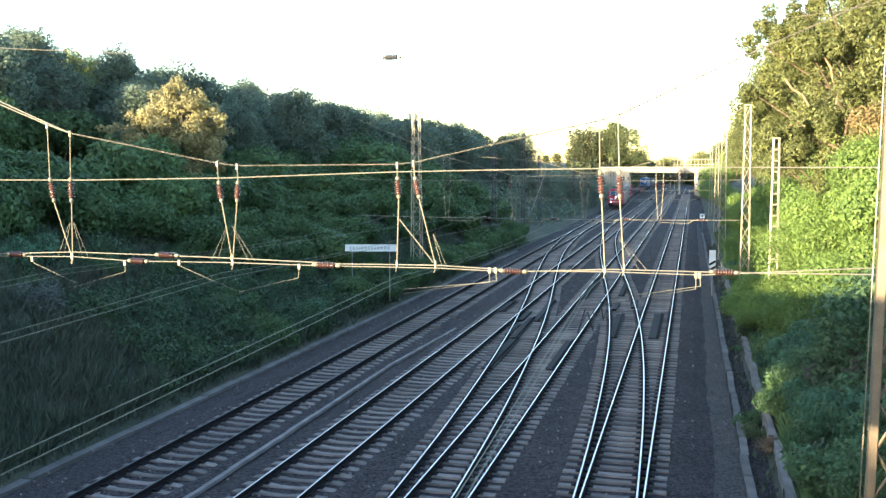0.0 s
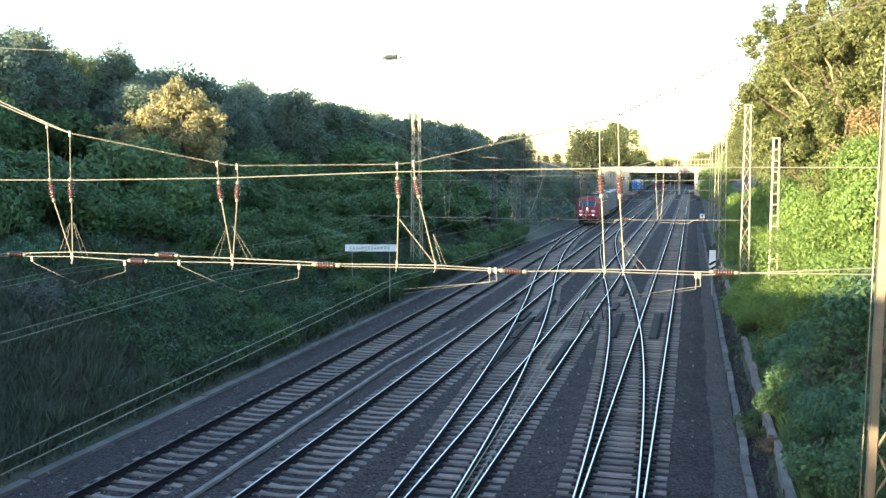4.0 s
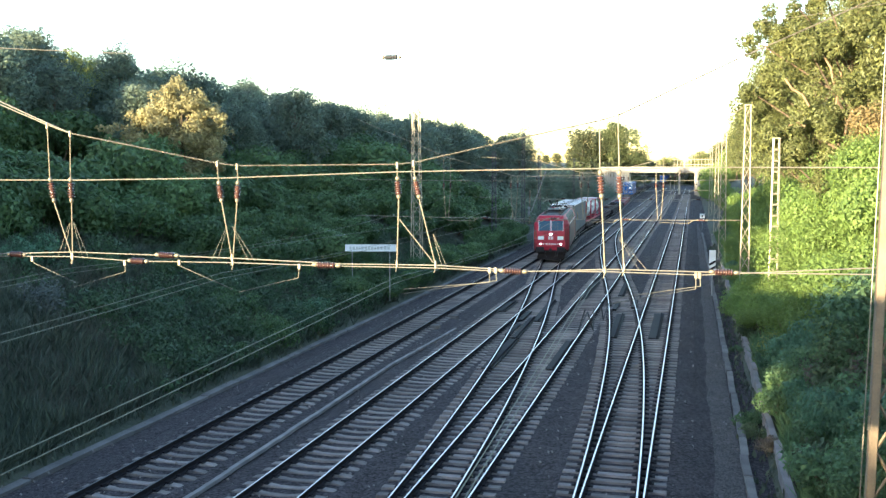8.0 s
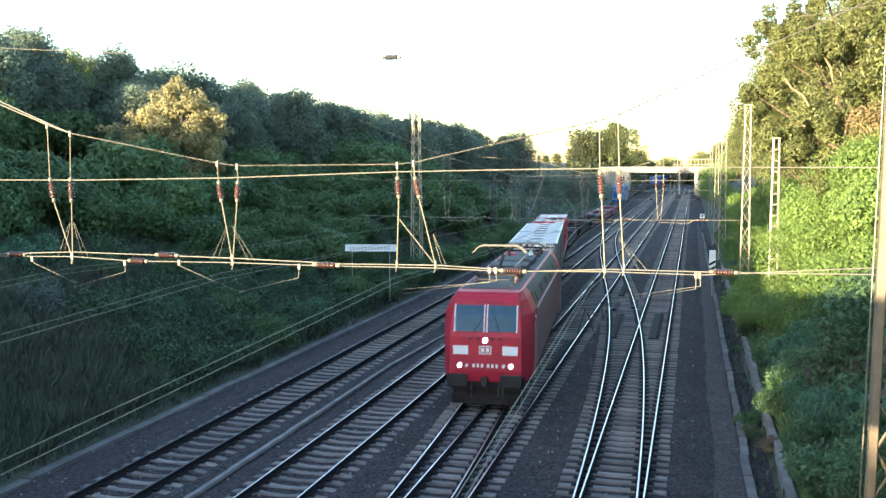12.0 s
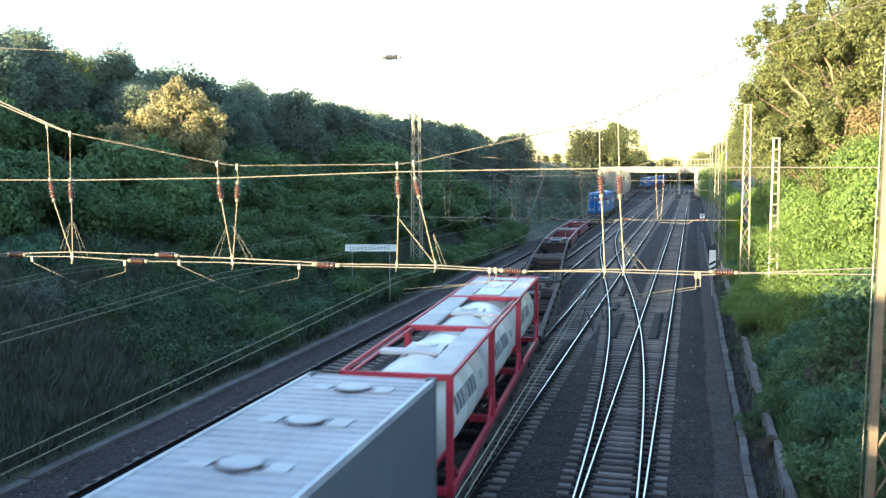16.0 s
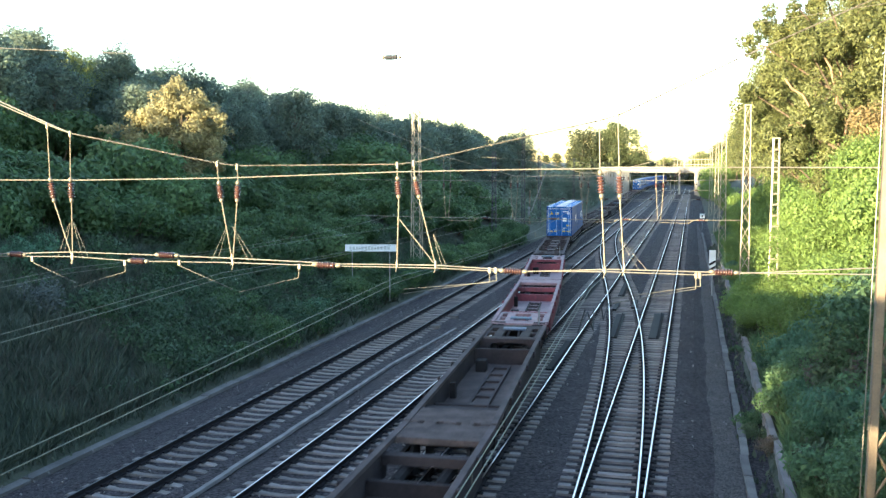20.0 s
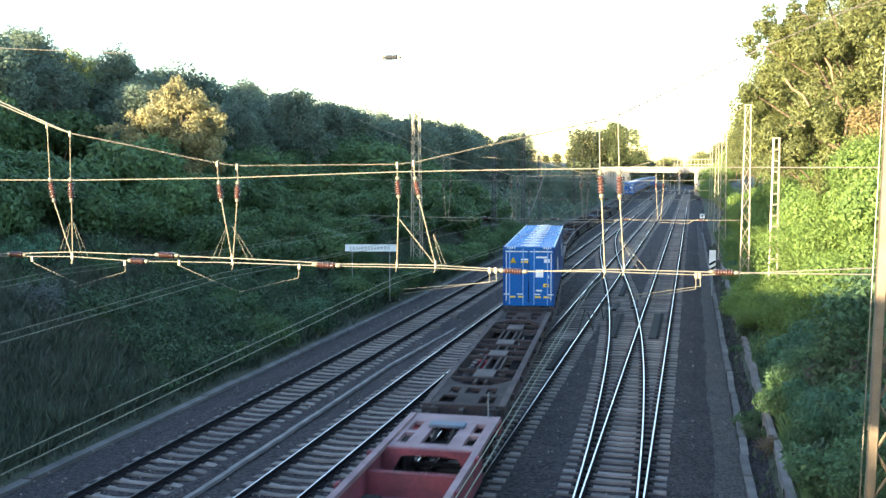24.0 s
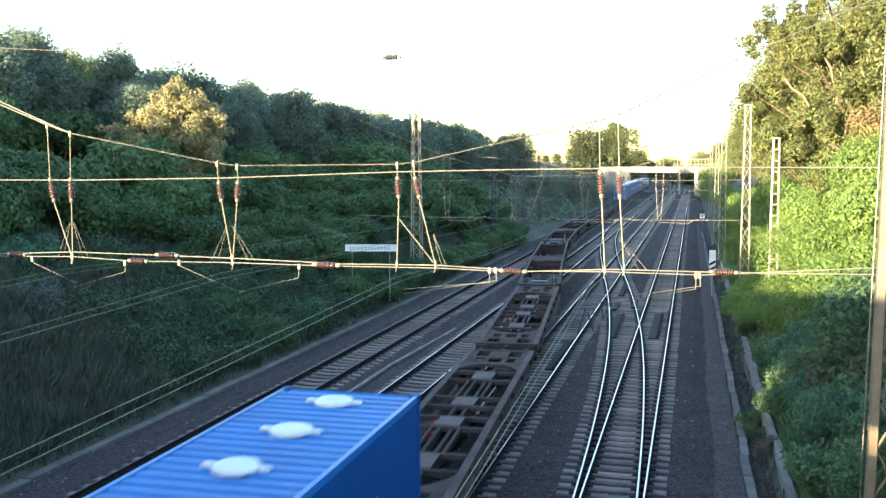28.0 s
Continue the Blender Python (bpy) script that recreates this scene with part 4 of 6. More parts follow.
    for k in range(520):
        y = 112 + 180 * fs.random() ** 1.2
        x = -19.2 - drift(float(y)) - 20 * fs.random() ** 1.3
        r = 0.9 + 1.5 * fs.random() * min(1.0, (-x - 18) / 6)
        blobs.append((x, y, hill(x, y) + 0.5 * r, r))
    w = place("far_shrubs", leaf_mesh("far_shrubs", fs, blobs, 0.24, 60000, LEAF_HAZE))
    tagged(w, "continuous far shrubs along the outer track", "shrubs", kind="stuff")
    # ---- the lit bank
    bright = [bush(61 + k, 3.2, 2.1, 0.078, 13000, LEAF_BRIGHT, "fresh green bush on the sunlit bank") for k in range(4)]
    spots = []
    for x0, step, size, y0, y1 in ((4.4, 3.6, 0.62, 22, 130), (6.6, 3.6, 0.95, 27, 120), (9.2, 4.0, 1.25, 22, 110), (12.5, 6.5, 1.5, 30, 90), (5.0, 11.0, 1.3, 132, 285)):
        y = y0
        while y < y1:
            low_growth = 0.85 if x0 < 5.5 and 62 < y < 260 else 1.0
            spots.append((x0 + rng.uniform(-0.6, 0.6) + (0.3 if low_growth < 1 else 0), y, size * low_growth * rng.uniform(0.8, 1.15)))
            y += step * rng.uniform(0.8, 1.2)
    spots += [(4.6, 270, 1.6), (6, 262, 1.8), (3.8, 286, 1.2), (8, 255, 2.0), (5.2, 240, 1.3), (7.5, 280, 2.2), (10, 272, 2.4), (5, 225, 1.0), (3.15, 50.5, 0.5), (2.95, 53.2, 0.5), (3.2, 56.5, 0.5), (3.6, 47, 0.6), (3.6, 55, 0.7), (3.4, 60, 0.8), (3.6, 37.5, 0.5), (3.9, 33.5, 0.5), (3.2, 38.5, 0.36), (3.4, 46, 0.5), (3.5, 49.5, 0.65), (3.6, 52, 0.8), (3.4, 68, 0.45), (3.5, 76, 0.4)]
    # Bushes in the bridge's shadow get bluer leaf colours than the sunlit ones.
    shade = [s for s in spots if s[1] < 40 - 1.6 * max(0, s[0] - 4)]
    spots = [s for s in spots if s not in shade]
    scatter([bush(66 + k, 3.2, 2.1, (0.105, 0.13, 0.085)[k % 3], 7500, (LEAF_BANK, LEAF_NETTLE, LEAF_MID)[k % 3], "leafy green bush on the bank beside the bridge", (0.3, 0.9, 0.6)[k % 3]) for k in range(6)], shade, "bushes near the bridge")
    scatter(bright, spots, "bushes on the sunlit bank")
    lush = bush(68, 6.4, 3.0, 0.08, 40000, LEAF_BRIGHT, "tall lush bush in full sun on the bank", 0.5)
    scatter([lush], [(7.4, 47.5, 0.95), (9.2, 50, 1.1), (5.9, 51.5, 0.72), (10.4, 46, 1.12), (12.0, 52, 1.2)], "tall bushes on the sunlit bank")
    low = [bush(71 + k, 1.3, 1.0, (0.075, 0.11)[k % 2], 3400, (LEAF_BANK, LEAF_NETTLE, LEAF_MID, LEAF_HERB)[k], "low leafy bush spilling over the bank foot", (0.2, 1.0, 0.6, 0.9)[k]) for k in range(4)]
    spots = [(3.0 + rng.uniform(-0.25, 0.45), 29.5 + 2.1 * k, rng.uniform(0.5, 0.8)) for k in range(26)]
    spots += [(rng.uniform(3.0, 6.4), 15 + 0.55 * k + rng.uniform(-0.4, 0.4), rng.uniform(0.75, 1.3)) for k in range(34)]
    spots = [s for s in spots if s[0] > (4.9 if s[1] < 20.5 else 3.55 if s[1] < 31 else 3.2)]
    spots += [(1.98, 33.0, 0.5), (2.1, 31.6, 0.42), (2.15, 46.5, 0.3)]
    scatter(low, spots, "low bushes at the bank foot")
    # Yellow leaf colour paints the patch of sun that reaches the bank.
    sun_patch_bush = bush(102, 1.5, 1.5, 0.07, 5200, LEAF_SUN_PATCH, "yellow-green bush painting the sunlit patch on the bank")
    sun_patch_bush.matrix_basis = pose(3.75, 37.6, hill(3.75, 37.6) - 0.25)
    scatter([sun_patch_bush], [(3.85, 37.2, 0.95), (4.6, 36.4, 0.8), (5.4, 39.0, 0.8)], "yellowish weeds")
    dry = bush(103, 1.3, 1.2, 0.075, 4200, LEAF_DRY, "brownish withered bramble that also darkens the shaded bank")
    # The brambles closest to the bridge also stand in for deep shade.
    scatter([dry], [(5.6, 24.2, 1.1), (6.2, 26.5, 1.2), (5.2, 27.0, 0.9), (6.8, 23.4, 1.2), (4.7, 25.4, 0.8), (7.4, 28.5, 1.2), (4.9, 30.5, 1.0), (5.7, 28.4, 1.1), (4.6, 33.4, 0.8), (6.6, 31.5, 1.0), (2.35, 29.6, 0.35), (3.2, 34.2, 0.5), (6.4, 42.5, 0.9)], "withered brambles")
    silver = bush(98, 1.6, 1.1, 0.07, 2600, LEAF_SILVER, "silvery grey-leaved bush on the grassy bank")
    silver.matrix_basis = pose(-25.4, 33.4, hill(-25.4, 33.4) - 0.3)
    oaks = [tree(81 + k, 17, 6.2, 3.0, 0.14, 36000, LEAF_OAK, 0.42, 64, 0.22, "tall oak in evening sun on the bank") for k in range(3)]
    big = tree(84, 17, 6.2, 3.0, 0.115, 100000, LEAF_OAK, 0.45, 1, 0.30, "tall broad oak with a clumped crown in evening sun",
               lobes=((-4.6, 0, 11.8, 1.4), (-3.7, 0.2, 13.0, 1.4), (-3.6, 0.2, 10.0, 1.5), (-4.6, 1.0, 8.4, 1.7), (-2.6, -0.5, 14.4, 1.6), (-2.0, -1.2, 11.6, 1.8), (0.2, 0.6, 15.6, 1.9), (3.0, -0.6, 13.8, 2.0), (0.8, -1.6, 12.0, 1.9), (4.4, 0.5, 10.2, 2.0), (1.0, -1.2, 9.2, 1.6), (-3.4, -1.0, 6.0, 1.8), (-0.6, -2.0, 7.6, 2.3), (2.2, -1.4, 6.2, 2.2), (5.0, -0.6, 6.8, 1.9), (-0.8, -1.6, 4.2, 1.6)))
    big.matrix_basis = pose(8.6, 60, hill(8.6, 60) - 0.1)
    foot = hill(8.6, 60) - 0.1
    for pts in (((-3.70, -2.40, 12.88), (-3.32, -2.40, 12.31), (-2.78, -2.40, 11.99), (-2.41, -2.40, 11.36)),
                 ((-0.82, -2.40, 13.18), (-0.69, -2.40, 12.50), (-0.96, -2.40, 11.95), (-1.00, -2.40, 11.43)),
                 ((-3.48, -2.40, 10.31), (-2.98, -2.40, 10.43), (-2.59, -2.40, 10.24)),
                 ((-0.12, -2.40, 11.10), (-0.39, -2.40, 10.49), (-0.51, -2.40, 9.72)),
                 ((-1.81, -2.40, 14.22), (-1.35, -2.40, 13.44), (-1.15, -2.40, 12.51))):
        part("limb", cable(bmesh.new(), [(x, y, z - foot) for x, y, z in pts], 0.07, 7), BARK_LIT, big, "bare crooked limb")
    rusty = bush(99, 2.6, 1.5, 0.11, 2600, LEAF_RUST, "bush with reddish brown withered leaves")
    rusty.matrix_basis = pose(9.0, 50.5, hill(9.0, 50.5) + 5.2)
    part("branch", rods(((0, 0, -6.0), (0.2, 0.1, 1.2), 0.07)), BARK, rusty)
    scatter(oaks, [(14.4, 55, 1.22), (8.8, 78, 1.0), (20.5, 62, 1.3), (9.0, 98, 0.90), (14, 92, 1.1), (8.8, 122, 0.84), (9.0, 148, 0.8), (9.5, 178, 0.76), (10, 210, 0.72), (10.5, 250, 0.66), (15, 118, 1.0), (26, 80, 1.35)], "oaks on the bank")
    # ---- beyond
    far = [tree(91 + k, 15, 7.0, 2.5, 0.36, 8000, LEAF_FAR if k != 1 else LEAF_OAK, 0.4, 20, 0.36, "distant rounded tree behind the far bridge") for k in range(3)]
    spots = [(-37.5, 336, 0.8), (-12, 470, 0.8), (-60, 350, 0.3), (-14, 500, 0.6), (4, 490, 0.7), (26, 430, 0.9), (-35.5, 326, 1.0), (0, 500, 0.7), (-50, 340, 0.26), (-8, 470, 0.8), (4, 480, 1.0), (12, 465, 0.95), (-20, 490, 0.7), (20, 420, 0.9), (-40, 300, 0.16), (-36, 262, 0.12), (-30, 250, 0.2), (-28, 235, 0.26), (-26, 280, 0.28), (-33, 285, 0.24), (-45, 330, 0.3), (-64, 350, 0.4)]
    scatter(far, spots, "distant trees")
    dome = tree(95, 24, 9, 3.0, 0.34, 30000, LEAF_DOME, 0.5, 1, 0.34, "broad rounded tree beside the far bridge",
                lobes=((0, 0, 20, 4.0), (-4.5, 1, 18, 4.0), (4.5, -1, 18.5, 3.6), (-7, 1, 14, 3.2), (8.5, 2, 14, 2.8), (0, -1, 14, 5.0), (8, 2, 10.5, 3.0), (-11.5, 1, 13, 2.6), (-12.5, 0, 9.5, 3.0), (5, 0, 11, 4.0), (-6, 0, 10, 4.0), (-1, 0, 9, 4.0)))
    dome.matrix_basis = pose(-25.2, 330, -0.4)
    dome["group"] = "distant trees"
    fw = np.random.default_rng(5)
    blobs = [(x, 620 + 60 * math.sin(x * 0.01) - abs(x) * 0.1, 5, 7 + 3 * fw.random()) for x in np.arange(-420, 430, 9)]
    w = place("far_woods", leaf_mesh("far_woods", fw, blobs, 1.2, 16000, LEAF_DARK))
    tagged(w, "far line of woods closing the view", "woods", kind="stuff")
    blobs = [(-9 + 44 * fw.random(), 452 + 10 * fw.random(), 1.0 + 5.5 * fw.random(), 2.8) for k in range(120)]
    # growth added beside the far line to keep the sun off the train
    blobs += [(-38 + 17 * fw.random(), 312 + 100 * fw.random(), 1.0 + 9.0 * fw.random(), 2.8) for k in range(170)]
    blobs += [(-38 + 16 * fw.random(), 405 + 80 * fw.random(), 1.0 + 10.0 * fw.random(), 3.0) for k in range(110)]
    w = place("far_thicket", leaf_mesh("far_thicket", fw, blobs, 0.75, 48000, LEAF_FAR))
    tagged(w, "dark thicket beneath the far bridge with added sun-blocking growth", "thicket", kind="stuff")
    # ---- grass and undergrowth
    gr = np.random.default_rng(8)
    blobs = []
    for k in range(900):
        y, x = 17 + 60 * gr.random() ** 1.2, -18.6 - 15 * gr.random()
        if noise.noise((x * 0.25, y * 0.16, 2.0)) > (0.12 if y < 34 else -0.2):
            r = 0.3 + 0.45 * gr.random()
            blobs.append((x, y, hill(x, y) + 0.25 * r, r))
    for x0, y0 in ((-18.9, 34), (-19.6, 36), (-21, 40), (-20.5, 44), (-23, 41), (-24.5, 44), (-26, 47), (-22.5, 46.5), (-27.5, 42), (-28, 38.5)):
        for k in range(14):
            x, y = x0 + 0.9 * gr.normal(), y0 + 1.3 * gr.normal()
            r = 0.25 + 0.4 * gr.random()
            blobs.append((min(x, -18.4), y, hill(min(x, -18.4), y) + 0.2 + 0.9 * gr.random() * math.exp(-0.3 * abs(x - x0)), r))
    for k in range(420):
        y, x = 33 + 40 * gr.random(), -18.35 - 6.5 * gr.random() ** 1.3
        r = 0.35 + 0.65 * gr.random() ** 1.5
        blobs.append((x, y, hill(x, y) + 0.5 * r, r))
    w = place("undergrowth", leaf_mesh("undergrowth", gr, blobs, 0.09, 200000, LEAF_UNDER, 0.5))
    tagged(w, "low leafy undergrowth on the shaded bank", "undergrowth", kind="stuff")
    blobs = [(-74 + 3 * gr.random(), y, 10.5 + 5.5 * gr.random(), 3.6) for y in np.arange(40, 250, 2.2)]
    w = place("hill_woods", leaf_mesh("hill_woods", gr, blobs, 0.32, 26000, LEAF_DARK))
    tagged(w, "dark woods along the crest of the hill", "woods", kind="stuff")
    tufts = np.stack([-18.2 - 17 * gr.random(5200) ** 1.1, 14 + 75 * gr.random(5200) ** 1.3], axis=1)
    pick = gr.integers(0, len(tufts), 230000)
    xs = np.minimum(tufts[pick, 0] + 0.17 * gr.normal(size=len(pick)), -18.0)
    ys = tufts[pick, 1] + 0.17 * gr.normal(size=len(pick))
    blades("bank_grass", gr, xs, ys, 0.60, 0.015, "tall grey-green grass in tussocks on the shaded bank", GRASS, tufts[pick])
    n = 16000
    ys = 26 + 26 * gr.random(n)
    xs = -18.3 - 9 * gr.random(n)
    keep = np.array([noise.noise((float(x) * 0.3, float(y) * 0.2, 7.0)) > 0.0 for x, y in zip(xs, ys)])
    blades("dry_stems", gr, xs[keep], ys[keep], 0.7, 0.014, "brownish dry stems among the bank grass", DRY_GRASS)
    n = 36000
    ys = 20 + 100 * gr.random(n) ** 1.8
    xs = 2.75 + 4.2 * gr.random(n) ** 1.5
    blades("bank_herbs", gr, xs, ys, 0.62, 0.02, "weeds and grass at the foot of the bank", LEAF_BANK)
    n = 2500
    ys = 18 + 90 * gr.random(n)
    xs = np.where(gr.random(n) < 0.5, -18.05 + 0.16 * gr.normal(size=n), 2.1 + 0.25 * gr.normal(size=n))
    blades("edge_weeds", gr, xs, ys, 0.3, 0.04, "small weeds along the concrete edges", GRASS)


def blades(name, rng, xs, ys, tall, wide, label, mat, tufts=None):
    zs = np.array([hill(float(x), float(y)) for x, y in zip(xs, ys)])
    n = len(xs)
    base = np.stack([xs, ys, zs - 0.05], axis=1)
    a = rng.random(n) * 6.28
    side = np.stack([np.cos(a), np.sin(a), np.zeros(n)], axis=1)
    h = tall * (0.45 + 0.75 * rng.random(n))
    if tufts is not None:
        h *= 0.55 + 0.9 * np.modf(np.abs(np.sin(tufts[:, 0] * 12.99 + tufts[:, 1] * 78.2)) * 437.5)[0]
    tip = base + np.stack([rng.normal(size=n) * 0.28 * h, rng.normal(size=n) * 0.28 * h, h], axis=1)
    if tufts is not None:
        tip[:, :2] += (base[:, :2] - tufts) * 0.8
    mid = base * 0.45 + tip * 0.55 + np.array([0, 0, 0.1]) * h[:, None]
    w = wide * (0.6 + 0.8 * rng.random(n))[:, None]
    pts = np.stack([base - side * w * 0.5, base + side * w * 0.5, mid + side * w, tip, mid - side * w], axis=1).reshape(-1, 3)
    me = bpy.data.meshes.new(name)
    me.vertices.add(5 * n)
    me.vertices.foreach_set("co", pts.astype(np.float32).ravel())
    me.loops.add(5 * n)
    me.loops.foreach_set("vertex_index", np.arange(5 * n, dtype=np.int32))
    me.polygons.add(n)
    me.polygons.foreach_set("loop_start", np.arange(0, 5 * n, 5, dtype=np.int32))
    me.materials.append(mat)
    me.update()
    tagged(place(name, me), label, "grass", kind="stuff")


plant()
# ---- sleepers, last of the large structure ----
def block(w, l, h):
    """A sleeper: a bar with a sloped top edge, lying across the track."""
    a, b = l / 2, w / 2
    v = [(-a, -b, -h), (a, -b, -h), (a, b, -h), (-a, b, -h), (-a + 0.03, -b * 0.78, 0), (a - 0.03, -b * 0.78, 0), (a - 0.03, b * 0.78, 0), (-a + 0.03, b * 0.78, 0)]
    return v, [(0, 3, 2, 1), (4, 5, 6, 7), (0, 1, 5, 4), (1, 2, 6, 5), (2, 3, 7, 6), (3, 0, 4, 7)]


def waisted(w, l, h):
    """A prestressed sleeper: broad under the rails, low and narrow in the middle, its ends sloping down."""
    rows = ((-0.5, 0.86, 0.060), (-0.465, 0.98, 0.022), (-0.36, 1.0, 0.0), (-0.21, 1.0, 0.0), (-0.10, 0.78, 0.034), (0.10, 0.78, 0.034), (0.21, 1.0, 0.0), (0.36, 1.0, 0.0), (0.465, 0.98, 0.022), (0.5, 0.86, 0.060))
    v, f = [], []
    for x, k, drop in rows:
        b = w / 2 * k
        v += [(x * l, -b, -h), (x * l, -b * 0.72, -drop), (x * l, b * 0.72, -drop), (x * l, b, -h)]
    for i in range(len(rows) - 1):
        o = 4 * i
        f += [(o + j, o + j + 4, o + j + 5, o + j + 1) for j in range(3)]
    n = len(v)
    f += [(0, 1, 2, 3), (n - 1, n - 2, n - 3, n - 4)]
    return v, f


def sleepers():
    rng = random.Random(4)
    unit = mesh_from("sleeper", *waisted(0.30, 2.6, 0.2), SLEEPER)
    bearer = mesh_from("sleeper", *block(0.27, 2.6, 0.2), SLEEPER)
    for i, tx in enumerate(TRACK_X):
        rest_v, rest_f = [], []
        for k in range(int((300 + 8) / 0.6)):
            y = -8 + 0.6 * k
            x, length = (outer(y) if i == 0 else tx), 2.6
            for fx, lo, hi in ((d1, 9, 120), (d2, 12, 128)):
                if lo < y < hi:
                    dx = fx(y) - tx
                    if abs(dx) < 2.1 and not (i == 1 and fx is d1 and y > 64 and dx < -1.9):
                        x, length = tx + dx / 2, 2.6 + abs(dx)
            sx = length / 2.6
            j = rng.uniform(-0.025, 0.025)
            if y > 15 and k < 338:
                ob = place("sleeper", bearer if length > 2.62 else unit, TRACKS[i])
                ob.matrix_basis = pose(x + j, y, -0.165 + rng.uniform(-0.006, 0.006), 0, 0, rng.uniform(-0.6, 0.6)) @ Matrix.Diagonal((sx, 1, 1, 1))
            else:
                v, f = block(0.26, length, 0.2)
                o = len(rest_v)
                rest_v += [(a + x, b + y, c - 0.165) for a, b, c in v]
                rest_f += [tuple(o + q for q in one) for one in f]
        ob = place("far_sleepers", mesh_from("far_sleepers", rest_v, rest_f, SLEEPER), TRACKS[i])
        ob["kind"] = "stuff"


def fastenings():
    """Dark rib plates and clips that hold each rail to its sleeper."""
    for i, tx in enumerate(TRACK_X):
        v, f = [], []
        for k in range(int((170 + 8) / 0.6)):
            y = -8 + 0.6 * k
            xs = [tx - 0.7525, tx + 0.7525]
            for fx, home, lo, hi in ((d1, (0, 1, 2), 9, 120), (d2, (1, 2, 3), 12, 128)):
                if lo < y < hi and i in home and abs(fx(y) - tx) < 2.0:
                    xs += [fx(y) - 0.7525, fx(y) + 0.7525]
            for x in xs:
                for a, b, top in ((0.19, 0.085, -0.148), (0.115, 0.06, -0.118)):
                    o = len(v)
                    v += [(x + sx * a, y + sy * b, z) for z in (-0.17, top) for sy in (-1, 1) for sx in (-1, 1)]
                    f += [tuple(o + q for q in one) for one in ((4, 5, 7, 6), (0, 1, 5, 4), (1, 3, 7, 5), (3, 2, 6, 7), (2, 0, 4, 6))]
        ob = place("rail_fastenings", mesh_from("rail_fastenings", v, f, RAIL_RUST_SHADE), TRACKS[i])
        ob["kind"] = "stuff"


sleepers()
fastenings()
# ---- the train ----
LOCO_RED = material("locomotive_red", (0.36, 0.016, 0.038), (0.25, 0.014, 0.030), rough=0.5, scale=1.2, fine=12, bump=0.03)
LOCO_DUST = material("dusty_red_flank", (0.150, 0.062, 0.068), (0.100, 0.050, 0.054), rough=0.7, scale=0.8, fine=10, bump=0.04, stretch=(1, 0.3, 1))
LOCO_GREY = material("roof_grey", (0.070, 0.068, 0.072), (0.036, 0.034, 0.037), rough=0.65, scale=1.5, fine=14, bump=0.08)
UNDER = material("dirty_underframe", (0.034, 0.028, 0.027), (0.016, 0.014, 0.014), rough=0.85, scale=2, fine=20, bump=0.2)
GLASS_DARK = material("tinted_windscreen", (0.022, 0.060, 0.098), (0.012, 0.036, 0.062), rough=0.08, scale=1, fine=6, bump=0.0)
LAMP = glow("headlight", (1.0, 0.98, 0.93), 5.0)
LIGHT_GREY = material("pale_grey_paint", (0.62, 0.64, 0.66), (0.52, 0.54, 0.56), rough=0.5, scale=2, fine=20, bump=0.02)
# Blue is split by facing: shaded dark walls, lighter door, sky-lit bright roof.
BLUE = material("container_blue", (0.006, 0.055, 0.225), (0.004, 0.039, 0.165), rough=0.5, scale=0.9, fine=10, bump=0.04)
BLUE_ROOF = material("sky_lit_roof_blue", (0.010, 0.135, 0.42), (0.007, 0.090, 0.31), rough=0.36, scale=0.7, fine=8, bump=0.05)
BLUE_DOOR = material("door_blue", (0.007, 0.095, 0.32), (0.005, 0.065, 0.24), rough=0.55, scale=1.2, fine=12, bump=0.04)
# Greys carry the light: walls as in shade, door sunlit beige, roof sky-lit.
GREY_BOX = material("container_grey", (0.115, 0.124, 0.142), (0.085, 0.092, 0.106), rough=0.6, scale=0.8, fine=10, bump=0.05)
GREY_DOOR = material("sunlit_door_grey", (0.52, 0.47, 0.43), (0.38, 0.34, 0.31), rough=0.5, scale=1.2, fine=12, bump=0.05)
GREY_ROOF = material("sky_lit_roof_grey", (0.40, 0.41, 0.455), (0.23, 0.235, 0.27), rough=0.36, scale=0.9, fine=9, bump=0.06)
TANK_WHITE = material("tank_cream", (0.66, 0.655, 0.63), (0.50, 0.49, 0.47), rough=0.32, scale=0.8, fine=8, bump=0.03)
FRAME_RED = material("tank_frame_red", (0.42, 0.020, 0.048), (0.27, 0.016, 0.034), rough=0.5, scale=2, fine=15, bump=0.05)
WALKWAY = material("aluminium_walkway", (0.60, 0.59, 0.60), (0.40, 0.395, 0.40), rough=0.45, metal=0.45, scale=1.2, fine=30, bump=0.3)
WAGON_BROWN = material("wagon_brown", (0.055, 0.043, 0.043), (0.026, 0.021, 0.022), rough=0.85, scale=0.8, fine=8, bump=0.15, vary=0.1)
WAGON_RED = material("wagon_red", (0.225, 0.050, 0.064), (0.095, 0.030, 0.037), rough=0.75, scale=0.9, fine=8, bump=0.12)
WAGON_PINK = material("worn_pinkish_deck", (0.27, 0.165, 0.172), (0.135, 0.075, 0.082), rough=0.7, scale=1.4, fine=12, bump=0.12)
WAGON_PLATE = material("worn_plate", (0.066, 0.048, 0.046), (0.030, 0.023, 0.023), rough=0.8, scale=1.0, fine=9, bump=0.12)
WAGON_PALE = material("bare_plate", (0.115, 0.090, 0.087), (0.064, 0.050, 0.049), rough=0.75, scale=1.6, fine=12, bump=0.1)
WAGON_SILL = material("worn_sill", (0.100, 0.075, 0.073), (0.044, 0.034, 0.033), rough=0.8, scale=1.1, fine=10, bump=0.12)
